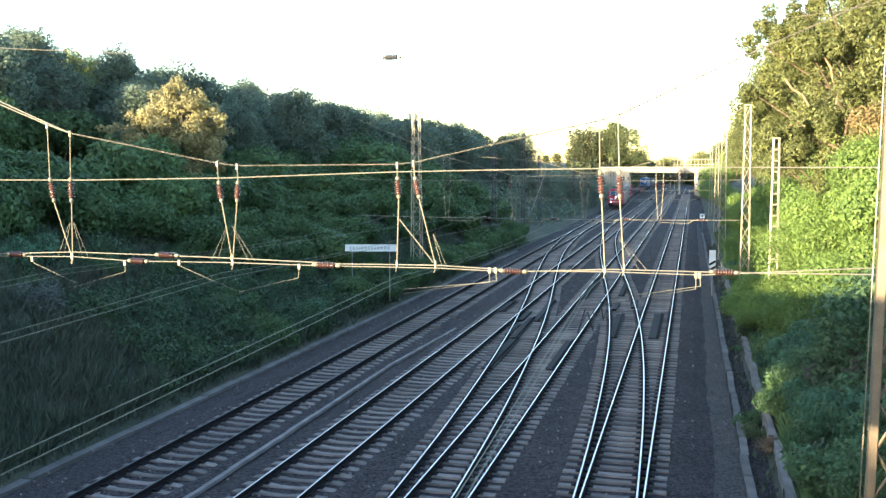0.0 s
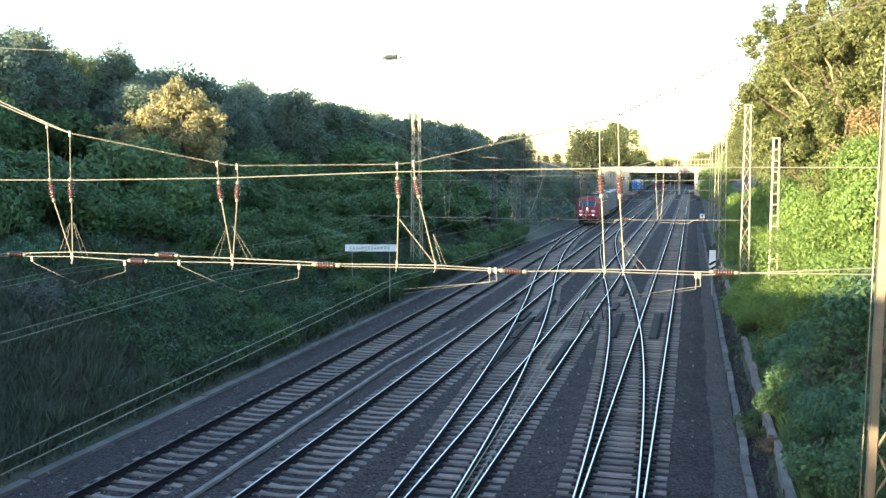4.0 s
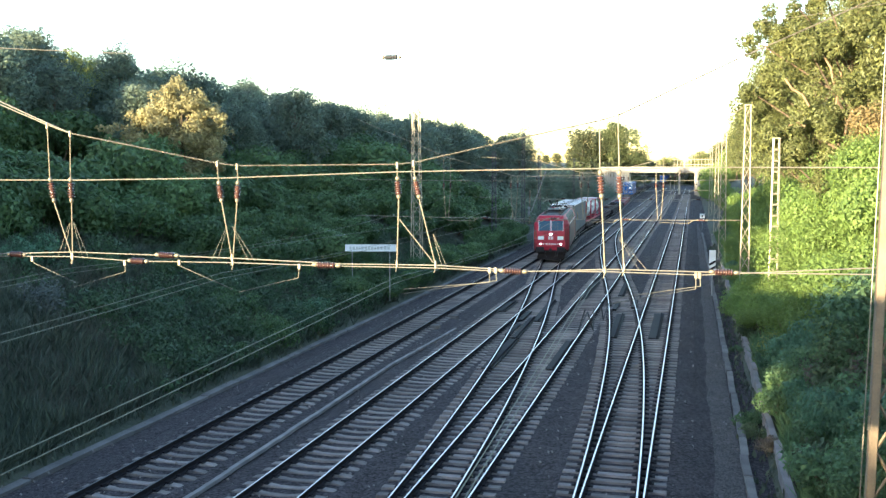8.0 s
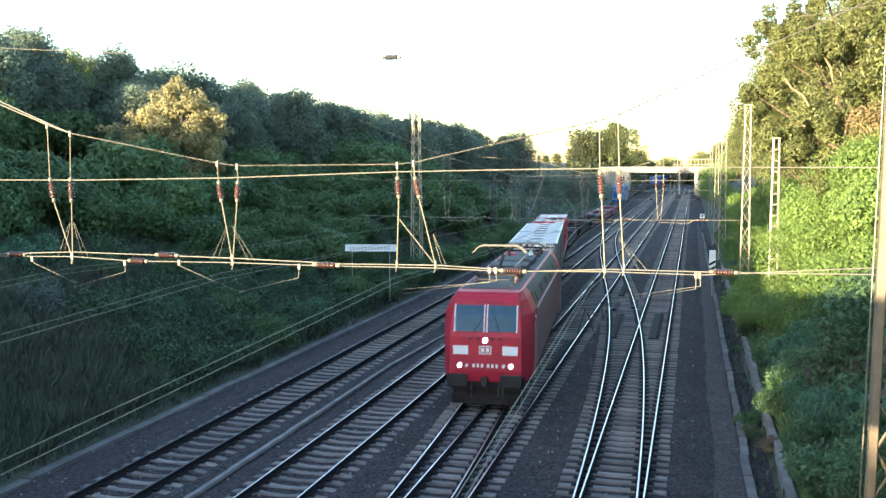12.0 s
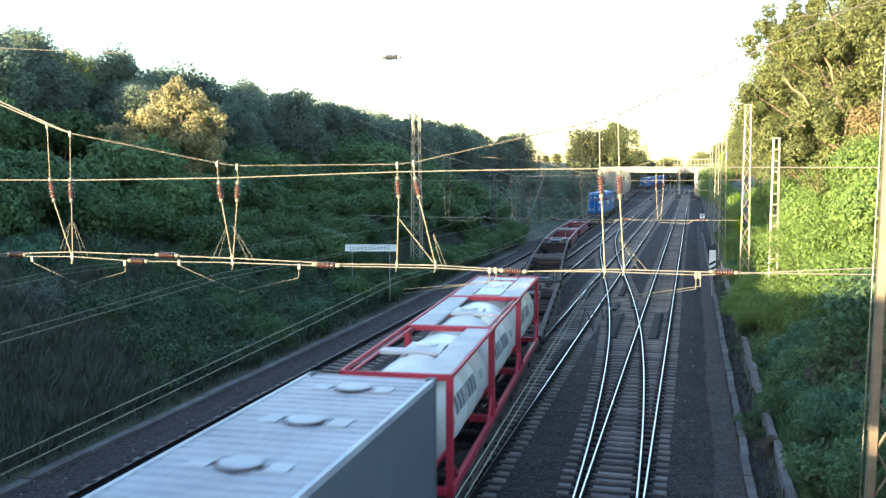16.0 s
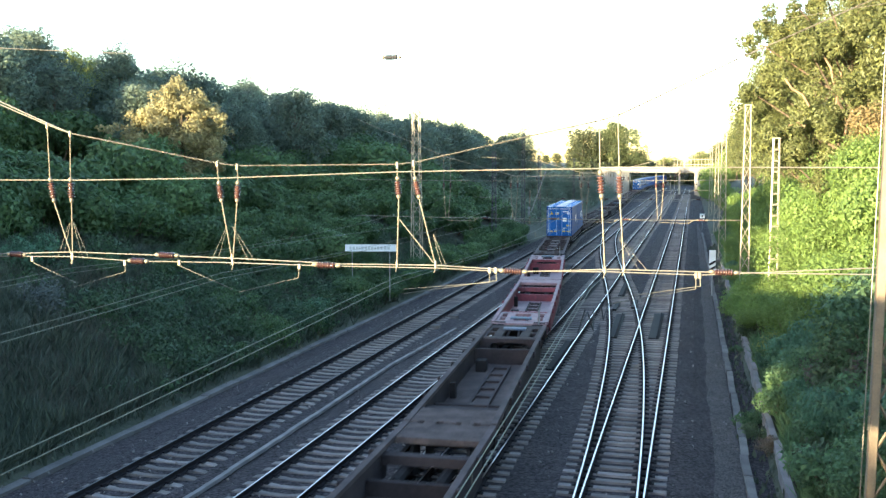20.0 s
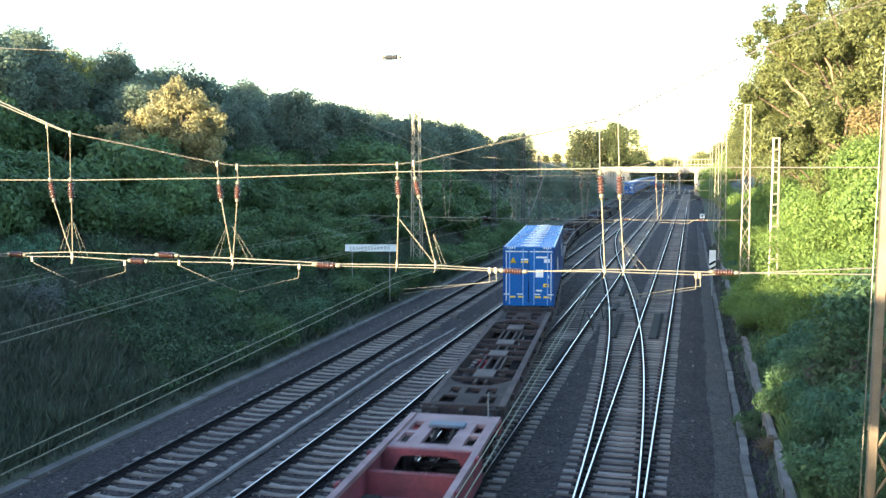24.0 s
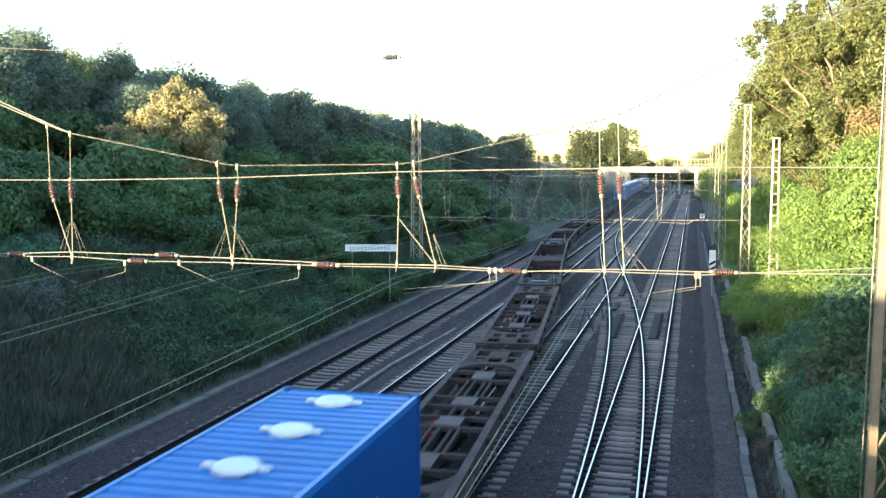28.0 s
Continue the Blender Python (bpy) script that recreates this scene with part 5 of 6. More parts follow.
ROOF_PAD = material("roof_pad_paint", (0.42, 0.43, 0.46), (0.27, 0.275, 0.30), rough=0.45, scale=4, fine=20, bump=0.05)
WAGON_DIRT = material("muddy_steel", (0.125, 0.096, 0.088), (0.040, 0.031, 0.030), rough=0.95, scale=1.6, fine=14, bump=0.3, mix=0.6)
YELLOW = material("yellow_sticker", (0.75, 0.50, 0.03), (0.62, 0.42, 0.03), rough=0.5, bump=0.0)
RUST_PLATE = material("coupling_steel", (0.034, 0.031, 0.032), (0.018, 0.017, 0.018), rough=0.8, metal=0.0, scale=4, fine=30, bump=0.1)
# dusty paint and steel hardly shine
for m, gloss in ((GREY_BOX, 0.1), (BLUE, 0.15), (LOCO_RED, 0.3), (LOCO_GREY, 0.15), (UNDER, 0.05), (WAGON_BROWN, 0.08), (WAGON_RED, 0.3), (WAGON_PLATE, 0.1), (WAGON_SILL, 0.12), (WAGON_PALE, 0.15), (WAGON_DIRT, 0.08), (BALLAST, 0.28), (SLEEPER, 0.3), (RAIL_RUST_SHADE, 0.12), (RUST_PLATE, 0.15), (GLASS_DARK, 0.35), (BLUE_DOOR, 0.2), (GREY_DOOR, 0.3)):
    m.node_tree.nodes["Principled BSDF"].inputs["Specular IOR Level"].default_value = gloss
MOVERS = []


def wheel_mesh():
    bm = bmesh.new()
    m = Matrix.Rotation(math.pi / 2, 4, "Y")
    lathe(bm, m, [(0.20, -0.05), (0.46, -0.05), (0.46, 0.05), (0.40, 0.06), (0.36, 0.03), (0.14, 0.03), (0.12, 0.08)], 20)
    me = bpy.data.meshes.new("wheel")
    bm.to_mesh(me)
    bm.free()
    me.materials.append(RUST_PLATE)
    return me


WHEEL = wheel_mesh()


def bogie(parent, y, base=1.8, radius=0.46):
    """A two-axle bogie with its frame, axles and wheels."""
    h = base / 2
    bm = bmesh.new()
    for s in (-1, 1):
        box(bm, s * 1.0 - 0.06, s * 1.0 + 0.06, y - h - 0.35, y + h + 0.35, 0.45, 0.68)
        for a in (-h, h):
            box(bm, s * 1.0 - 0.11, s * 1.0 + 0.11, y + a - 0.17, y + a + 0.17, 0.30, 0.62, 0.02)
    box(bm, -0.95, 0.95, y - 0.22, y + 0.22, 0.55, 0.78)
    b = part("bogie", bm, UNDER, parent)
    for a in (-h, h):
        part("axle", rods(((-0.8, y + a, radius), (0.8, y + a, radius), 0.08)), UNDER, b)
        for s in (-1, 1):
            place("wheel", WHEEL, b, pose(s * 0.7525, y + a, radius, 0, 0, 0 if s > 0 else 180))
    return b


def buffers(parent, half, z=1.04):
    for s in (-1, 1):
        for x in (-0.875, 0.875):
            y0, y1 = s * (half - 0.62), s * half
            bm = bmesh.new()
            rod(bm, (x, y0, z), (x, y1 - s * 0.06, z), 0.10, 12)
            box(bm, x - 0.24, x + 0.24, min(y1 - s * 0.06, y1), max(y1 - s * 0.06, y1), z - 0.17, z + 0.17, 0.02)
            part("buffer", bm, RUST_PLATE, parent)
        part("coupling_hook", boxes((-0.07, 0.07, min(s * (half - 0.5), s * (half - 0.1)), max(s * (half - 0.5), s * (half - 0.1)), z - 0.1, z + 0.08), bevel=0.02), RUST_PLATE, parent)


# ---- locomotive ----
LEVELS = [  # height, half width of body, half width of face, face position, where the full width begins
    (0.95, 1.47, 1.18, -9.00, -8.25), (1.25, 1.49, 1.20, -9.08, -8.25), (2.25, 1.49, 1.18, -9.04, -8.22), (2.95, 1.47, 1.14, -8.84, -8.12), (3.42, 1.29, 1.08, -8.66, -7.98), (3.74, 1.10, 1.00, -8.42, -7.80)]


def face_y(z):
    return float(np.interp(z, [l[0] for l in LEVELS], [l[3] for l in LEVELS]))


def face_panel(x0, x1, z0, z1, proud, thick=0.03, taper=0.0):
    """A panel that lies on the sloped front of the locomotive."""
    bm = bmesh.new()
    zs = sorted({z0, z1} | {l[0] for l in LEVELS if z0 < l[0] < z1})
    rows = []
    for z in zs:
        k = taper * (z - z0)
        y = face_y(z) - proud
        rows.append([bm.verts.new(v) for v in ((x0 + k * (1 if x0 < 0 and x1 > 0 else 0), y, z), (x1 - k * (1 if x0 < 0 and x1 > 0 else 0), y, z), (x1, y + thick, z), (x0, y + thick, z))])
    for p, q in zip(rows, rows[1:]):
        for i in range(4):
            bm.faces.new((p[i], p[(i + 1) % 4], q[(i + 1) % 4], q[i]))
    bm.faces.new(rows[0][::-1])
    bm.faces.new(rows[-1])
    return bm


def pantograph(parent, y, raised):
    bm = bmesh.new()
    box(bm, -0.75, 0.75, y - 0.9, y - 0.8, 4.0, 4.08)
    box(bm, -0.75, 0.75, y + 0.8, y + 0.9, 4.0, 4.08)
    box(bm, -0.75, -0.65, y - 0.9, y + 0.9, 4.0, 4.08)
    box(bm, 0.65, 0.75, y - 0.9, y + 0.9, 4.0, 4.08)
    p = part("pantograph", bm, RUST_PLATE, parent, "dark single-arm pantograph raised to the wire" if raised else "folded dark single-arm pantograph")
    top = 5.02 if raised else 4.30
    knee = (y + 1.15, 4.55) if raised else (y + 0.95, 4.14)
    part("arm", rods(((0, y - 0.7, 4.1), (0, knee[0], knee[1]), 0.06), ((-0.25, knee[0], knee[1]), (-0.35, y, top - 0.08), 0.035), ((0.25, knee[0], knee[1]), (0.35, y, top - 0.08), 0.035)), RUST_PLATE, p)
    for dy in (-0.2, 0.2):
        bm = bmesh.new()
        cable(bm, [(-0.97, y + dy, top - 0.26), (-0.78, y + dy, top - 0.05), (-0.6, y + dy, top), (0.6, y + dy, top), (0.78, y + dy, top - 0.05), (0.97, y + dy, top - 0.26)], 0.025, 6)
        part("collector_strip", bm, WIRE, p)
    for x in (-0.7, 0.7):
        for dy in (-0.8, 0.8):
            bm = bmesh.new()
            lathe(bm, Matrix.Translation((x, y + dy, 3.76)), [(0.07, 0), (0.12, 0.04), (0.07, 0.08), (0.12, 0.12), (0.07, 0.16), (0.08, 0.25)], 10)
            part("insulator", bm, INS_DARK, p, "", True)


INS_DARK = material("dark_insulator", (0.10, 0.06, 0.05), (0.07, 0.045, 0.04), rough=0.4, bump=0.0)


def locomotive():
    e = tagged(new("locomotive"), "red electric freight locomotive with lit headlights pulling container wagons", "locomotive")
    bm = bmesh.new()
    rings = []
    for z, w, f, yf, yb in LEVELS:
        pts = [(-f, yf), (f, yf), (w, yb), (w, -yb), (f, -yf), (-f, -yf), (-w, -yb), (-w, yb)]
        rings.append([bm.verts.new((x, y, z)) for x, y in pts])
    for p, q in zip(rings, rings[1:]):
        for i in range(8):
            bm.faces.new((p[i], p[(i + 1) % 8], q[(i + 1) % 8], q[i]))
    bm.faces.new(rings[0][::-1])
    bm.faces.new(rings[-1])
    bmesh.ops.bevel(bm, geom=[x for x in bm.edges if abs(x.calc_face_angle(0)) > 0.3], offset=0.05, segments=2, affect="EDGES")
    body = part("body", bm, LOCO_RED, e)
    part("roof_plate", boxes((-1.0, 1.0, -7.6, 7.6, 3.744, 3.765), bevel=0.005), LOCO_GREY, e, "weathered grey roof")
    for s in (-1, 1):
        part("roof_side_panel", slope_panel(s, -6.5, 6.5, 2.99, 3.72, 0.012), LOCO_GREY, e, "sloping grey roof side")
        for k in range(5):
            y = -5.6 + k * 2.5
            part("grille", slope_panel(s, y, y + 1.5, 3.06, 3.36, 0.03), BLACK, e, "dark louvred grille")
        part("flank_panel", boxes((s * 1.485 - 0.01, s * 1.485 + 0.012, -6.5, 6.5, 1.02, 2.84), bevel=0.004), LOCO_DUST, e, "dusty faded red flank")
        part("side_stripe", boxes((s * 1.497 - 0.01, s * 1.497 + 0.01, -6.4, 6.4, 2.86, 2.92)), LIGHT_GREY, e)
        for d in (-1, 1):
            part("cab_door", boxes((s * 1.497 - 0.012, s * 1.497 + 0.012, d * 7.4 - 0.32, d * 7.4 + 0.32, 1.05, 2.85), bevel=0.006), LOCO_RED, e)
            part("cab_window", boxes((s * 1.505 - 0.012, s * 1.505 + 0.012, d * 7.4 - 0.24, d * 7.4 + 0.24, 2.15, 2.75), bevel=0.005), GLASS_DARK, e, "dark cab window")
            for y in (d * 7.85, d * 6.95):
                part("handrail", rods(((s * 1.54, y, 0.9), (s * 1.54, y, 2.6), 0.018)), STEEL_GREY, e)
    for x0, x1 in ((-1.03, -0.05), (0.05, 1.03)):
        w = part("windscreen", face_panel(x0, x1, 2.42, 3.26, 0.02), GLASS_DARK, e, "dark tinted windscreen pane")
        for xx in (x0, x1):
            part("window_strip", face_panel(xx - 0.018, xx + 0.018, 2.40, 3.28, 0.035), LIGHT_GREY, w)
    part("brow", face_panel(-1.02, 1.02, 3.36, 3.62, 0.03, 0.05), LOCO_RED, e)
    for x in (-0.45, 0.5):
        part("wiper", rods(((x, face_y(2.4) - 0.07, 2.36), (x * 0.35 + 0.1, face_y(3.0) - 0.06, 2.9), 0.014)), BLACK, e)
    for x in (-0.82, 0.82):
        part("marker_panel", face_panel(x - 0.25, x + 0.25, 1.66, 1.95, 0.02), LIGHT_GREY, e, "pale grey square panel")
        for dx, r, mat, nm in ((0.0, 0.062, LAMP, "headlight"), (-math.copysign(0.24, x), 0.05, LIGHT_GREY, "tail_light")):
            bm = bmesh.new()
            rod(bm, (x + dx * 1.0 + math.copysign(0.03, x), face_y(1.42) - 0.05, 1.42), (x + dx + math.copysign(0.03, x), face_y(1.42) + 0.05, 1.42), r, 16)
            part(nm, bm, mat, e, "bright glowing headlight" if mat is LAMP else "")
    # Pale rings added so the lamps' blurred glow stays white.
    part("lamp_ring", rods(((0, face_y(2.14) - 0.04, 2.14), (0, face_y(2.14) + 0.04, 2.14), 0.10), seg=16), LIGHT_GREY, e)
    for x in (-0.85, 0.85):
        part("lamp_ring", rods(((x, face_y(1.42) - 0.04, 1.42), (x, face_y(1.42) + 0.04, 1.42), 0.092), seg=16), LIGHT_GREY, e)
    bm = bmesh.new()
    rod(bm, (0, face_y(2.14) - 0.05, 2.14), (0, face_y(2.14) + 0.05, 2.14), 0.075, 16)
    part("top_light", bm, LAMP, e, "bright glowing upper headlight")
    for x in (-0.24, 0.24, -0.5, 0.5):
        part("socket", rods(((x, face_y(2.2) - 0.06, 2.2), (x, face_y(2.2) + 0.03, 2.2), 0.045)), BLACK, e)
    lg = part("emblem", face_panel(-0.20, 0.20, 1.68, 1.95, 0.018, 0.02), LIGHT_GREY, e, "small white framed emblem")
    part("emblem_field", face_panel(-0.17, 0.17, 1.71, 1.92, 0.026, 0.012), LOCO_RED, lg)
    for x in (-0.08, 0.08):
        part("emblem_mark", face_panel(x - 0.055, x + 0.055, 1.745, 1.885, 0.032, 0.01), LIGHT_GREY, lg)
    for k in range(6):
        x = -0.42 + k * 0.14 + (0.06 if k > 2 else 0)
        part("lettering_bar", face_panel(x, x + 0.08, 1.36, 1.47, 0.012, 0.02), LIGHT_GREY, e)
    for s in (-1, 1):
        part("buffer_beam", boxes((-1.3, 1.3, min(s * 9.0, s * 8.6), max(s * 9.0, s * 8.6), 0.72, 1.1), bevel=0.03), UNDER, e, "dark dirty buffer beam")
    for s in (-1, 1):
        for x in (-0.88, 0.88):
            part("buffer", boxes((x - 0.34, x + 0.34, min(s * 9.45, s * 9.36), max(s * 9.45, s * 9.36), 0.87, 1.22), (x - 0.13, x + 0.13, min(s * 9.36, s * 8.95), max(s * 9.36, s * 8.95), 0.92, 1.17), bevel=0.025), RUST_PLATE, e)
        part("plough", boxes((-1.15, 1.15, min(s * 8.7, s * 8.9), max(s * 8.7, s * 8.9), 0.16, 0.5), (-1.1, 1.1, min(s * 8.3, s * 8.86), max(s * 8.3, s * 8.86), 0.42, 0.8), bevel=0.03), UNDER, e)
        part("coupling_hook", boxes((-0.1, 0.1, min(s * 9.0, s * 9.35), max(s * 9.0, s * 9.35), 0.85, 1.12), bevel=0.03), RUST_PLATE, e)
        for x in (-0.45, 0.45, 0.6):
            part("brake_hose", cable(bmesh.new(), [(x, s * 9.0, 0.9), (x, s * 9.2, 0.75), (x, s * 9.22, 0.5), (x * 0.8, s * 9.1, 0.42)], 0.03), BLACK, e)
    part("underframe", boxes((-1.2, 1.2, -3.2, 3.2, 0.35, 0.95), bevel=0.04), UNDER, e)
    part("skirt", boxes((-1.44, 1.44, -8.1, 8.1, 0.75, 0.97), bevel=0.03), UNDER, e)
    for y in (-5.2, 5.2):
        bogie(e, y, 2.6, 0.6)
    # roof equipment
    pantograph(e, -5.0, True)
    pantograph(e, 5.3, False)
    part("roof_box", boxes((-0.75, 0.75, -2.3, -0.6, 3.766, 4.02), bevel=0.04), LOCO_GREY, e)
    part("roof_box", boxes((-0.75, 0.75, 0.3, 2.6, 3.766, 3.98), bevel=0.04), LOCO_GREY, e)
    part("roof_bar", rods(((-0.55, -6.9, 3.98), (0.55, -6.9, 3.98), 0.03), ((-0.5, 7.0, 3.98), (0.5, 7.0, 3.98), 0.03)), BLACK, e)
    part("roof_conductor", rods(((0.45, -4.0, 4.15), (0.45, 4.4, 4.15), 0.028)), WIRE, e)
    for y, mat in ((-3.9, INS_DARK), (-2.9, INS_DARK), (0.0, INS_DARK), (3.2, LIGHT_GREY), (4.3, INS_DARK), (6.3, LIGHT_GREY)):
        bm = bmesh.new()
        lathe(bm, Matrix.Translation((0.45, y, 3.766)), [(0.09, 0), (0.14, 0.05), (0.09, 0.09), (0.14, 0.14), (0.09, 0.18), (0.14, 0.23), (0.09, 0.28), (0.05, 0.38)], 12)
        part("roof_insulator", bm, mat, e, "", True)
    for y, x in ((3.4, -0.35), (3.9, -0.5), (6.6, 0.3)):
        part("roof_valve", boxes((x - 0.16, x + 0.16, y - 0.16, y + 0.16, 3.766, 4.0), bevel=0.03), FRAME_RED, e)
    part("horn", rods(((-0.7, -7.5, 3.85), (-0.7, -7.1, 3.85), 0.05), ((0.7, -7.5, 3.85), (0.7, -7.1, 3.85), 0.05)), BLACK, e)
    # the upper works stand a little higher than the levels above
    for ob in e.children_recursive:
        if ob.data.users == 1:
            for v in ob.data.vertices:
                v.co.z += float(np.interp(v.co.z, [1.1, 1.28, 1.56, 1.64, 3.3, 3.74], [0.0, 0.08, 0.08, 0.20, 0.20, 0.12]))
    MOVERS.append((e, 0.0, 18.9, 5.2, 0.0))


def slope_panel(s, y0, y1, z0, z1, proud):
    """A thin plate on the slanted upper flank of the locomotive."""
    def at(z):
        return float(np.interp(z, [2.95, 3.42, 3.74], [1.47, 1.29, 1.10]))
    bm = bmesh.new()
    rows = []
    for z in sorted({z0, z1} | ({3.42} if z0 < 3.42 < z1 else set())):
        rows.append([bm.verts.new((s * (at(z) + o), y, z + o * 0.4)) for y, o in ((y0, proud), (y1, proud), (y1, -0.01), (y0, -0.01))])
    for p, q in zip(rows, rows[1:]):
        for i in range(4):
            bm.faces.new((p[i], p[(i + 1) % 4], q[(i + 1) % 4], q[i]))
    bm.faces.new(rows[0][::-1])
    bm.faces.new(rows[-1])
    bmesh.ops.recalc_face_normals(bm, faces=bm.faces[:])
    return bm


# ---- loads ----
def wavy(x0, x1, y0, y1, z, pitch, depth, across=True):
    """A sheet with pressed ribs: ribs run across (along x); closed underneath."""
    bm = bmesh.new()
    n = int((y1 - y0) / pitch)
    prof = []
    for i in range(n):
        a = y0 + (y1 - y0) * i / n
        p = (y1 - y0) / n
        prof += [(a, z), (a + 0.3 * p, z), (a + 0.45 * p, z - depth), (a + 0.85 * p, z - depth)]
    prof += [(y1, z), (y1, z - 0.08), (y0, z - 0.08)]
    va = [bm.verts.new((x0, y, h)) for y, h in prof]
    vb = [bm.verts.new((x1, y, h)) for y, h in prof]
    k = len(prof)
    for i in range(k):
        j = (i + 1) % k
        bm.faces.new((va[i], va[j], vb[j], vb[i]))
    bm.faces.new(va[::-1])
    bm.faces.new(vb)
    bmesh.ops.recalc_face_normals(bm, faces=bm.faces[:])
    return bm


def container(color, door, roof, label, hatch_label, blue, length=9.125, hatches=5):
    """A thirty-foot bulk container: ribbed roof with round hatches, doors with locking bars at its front end."""
    e = tagged(new("container"), label, "container", "containers on the train")
    h, w, L = 2.9, 1.25, length / 2
    for s in (-1, 1):
        part("side_wall", boxes((s * w - 0.03 if s > 0 else s * w, s * w if s > 0 else s * w + 0.03, -L + 0.12, L - 0.12, 0.16, h - 0.10)), color, e)
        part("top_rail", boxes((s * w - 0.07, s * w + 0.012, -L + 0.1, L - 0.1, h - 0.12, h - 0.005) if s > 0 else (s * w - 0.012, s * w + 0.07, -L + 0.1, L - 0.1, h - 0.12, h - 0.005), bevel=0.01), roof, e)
        part("bottom_rail", boxes((s * w - 0.08, s * w + 0.004, -L + 0.1, L - 0.1, 0.0, 0.17) if s > 0 else (s * w - 0.004, s * w + 0.08, -L + 0.1, L - 0.1, 0.0, 0.17), bevel=0.01), color, e)
        for d in (-1, 1):
            part("corner_post", boxes((min(s * w + s * 0.014, s * w - s * 0.10), max(s * w + s * 0.014, s * w - s * 0.10), min(d * L, d * L - d * 0.12), max(d * L, d * L - d * 0.12), 0.1, h - 0.1), bevel=0.012), color, e)
            for z in (0.0, h - 0.118):
                part("corner_casting", boxes((min(s * w + s * 0.02, s * w - s * 0.15), max(s * w + s * 0.02, s * w - s * 0.15), min(d * L + d * 0.01, d * L - d * 0.17), max(d * L + d * 0.01, d * L - d * 0.17), z, z + 0.125), bevel=0.012), color, e)
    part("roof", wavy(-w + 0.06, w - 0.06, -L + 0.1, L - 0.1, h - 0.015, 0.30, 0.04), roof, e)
    part("floor", boxes((-w + 0.06, w - 0.06, -L + 0.1, L - 0.1, 0.08, 0.16)), UNDER, e)
    part("rear_wall", boxes((-w + 0.1, w - 0.1, L - 0.06, L - 0.03, 0.1, h - 0.1)), color, e)
    part("door_header", boxes((-w + 0.1, w - 0.1, -L, -L + 0.1, h - 0.16, h - 0.004), bevel=0.01), door, e)
    part("door_sill", boxes((-w + 0.1, w - 0.1, -L, -L + 0.1, 0.0, 0.16), bevel=0.01), door, e)
    for s in (-1, 1):
        x0, x1 = (0.02, w - 0.11) if s > 0 else (-w + 0.11, -0.02)
        d = part("door", boxes((x0, x1, -L + 0.02, -L + 0.07, 0.17, h - 0.17), *[(x0 + 0.06, x1 - 0.06, -L + 0.005, -L + 0.03, z, z + 0.5) for z in (0.3, 0.9, 1.5, 2.1)], bevel=0.012), door, e)
        for x in (s * 0.27, s * 0.93):
            part("locking_bar", rods(((x, -L - 0.035, 0.06), (x, -L - 0.035, h - 0.08), 0.024)), LIGHT_GREY if not blue else BAR_BLUE, d)
            part("lock_handle", boxes((min(x, x + s * 0.3), max(x, x + s * 0.3), -L - 0.05, -L - 0.03, 0.55, 0.60)), LIGHT_GREY, d)
        part("seal", boxes((s * 0.6 - 0.55, s * 0.6 + 0.55, -L - 0.012, -L + 0.002, h - 0.24, h - 0.19)), LIGHT_GREY if blue else BLACK, d)
        part("hinge_post", boxes((s * 1.10 - 0.02, s * 1.10 + 0.02, -L - 0.012, -L + 0.0, 0.25, h - 0.3)), LIGHT_GREY if blue else BLACK, d)
        for k in range(4):
            part("hazard_stripe", boxes((s * (0.72 + 0.11 * k), s * (0.72 + 0.11 * k) + 0.055, -L - 0.006, -L + 0.05, h - 0.075, h + 0.002)), LIGHT_GREY if blue else BLACK, e)
    rr = random.Random(3)
    n = hatches
    for k in range(n):
        y = -L + length * (k + 0.5) / n
        x = 0.02
        bm = bmesh.new()
        if blue:
            lathe(bm, Matrix.Translation((x, y, h - 0.015)) @ Matrix.Rotation(rr.random(), 4, "Z"), [(0.33, 0), (0.33, 0.05), (0.30, 0.075), (0.05, 0.09)], 9)
            for a in (-0.4, 0.4):
                box(bm, x + a - 0.07, x + a + 0.07, y - 0.05, y + 0.05, h - 0.01, h + 0.05)
            part("hatch", bm, LIGHT_GREY, e, hatch_label)
        else:
            lathe(bm, Matrix.Translation((x, y, h - 0.015)), [(0.30, 0), (0.30, 0.035), (0.27, 0.05), (0.05, 0.055)], 18)
            hob = part("hatch", bm, GREY_ROOF, e, hatch_label)
            ring = [(x + 0.34 * math.cos(a), y + 0.34 * math.sin(a), h + 0.015) for a in [math.pi * 1.02 + i * math.pi * 0.96 / 9 for i in range(10)]]
            part("hatch_rim", cable(bmesh.new(), ring, 0.014, 6), WAGON_SILL, hob)
            part("roof_pad", boxes((x + 0.42, x + 0.72, y - 0.22, y + 0.22, h - 0.014, h - 0.004)), ROOF_PAD, e)
            part("roof_pad", boxes((x - 0.72, x - 0.42, y - 0.22, y + 0.22, h - 0.014, h - 0.004)), ROOF_PAD, e)
    f = -L - 0.004

    def sticker(x0, x1, z0, z1, mat, name="label_plate"):
        return part(name, boxes((x0, x1, f - 0.004, f + 0.012, z0, z1)), mat, e)
    if blue:
        bm = bmesh.new()
        vs = [bm.verts.new(v) for v in ((-0.92, f - 0.006, 2.12), (-0.60, f - 0.006, 2.12), (-0.76, f - 0.006, 2.40))]
        bm.faces.new(vs)
        bmesh.ops.solidify(bm, geom=bm.faces[:], thickness=0.006)
        part("warning_triangle", bm, YELLOW, e, "yellow warning triangle")
        sticker(-0.38, 0.0 - 0.02, 2.25, 2.33, LIGHT_GREY, "lettering_bar")
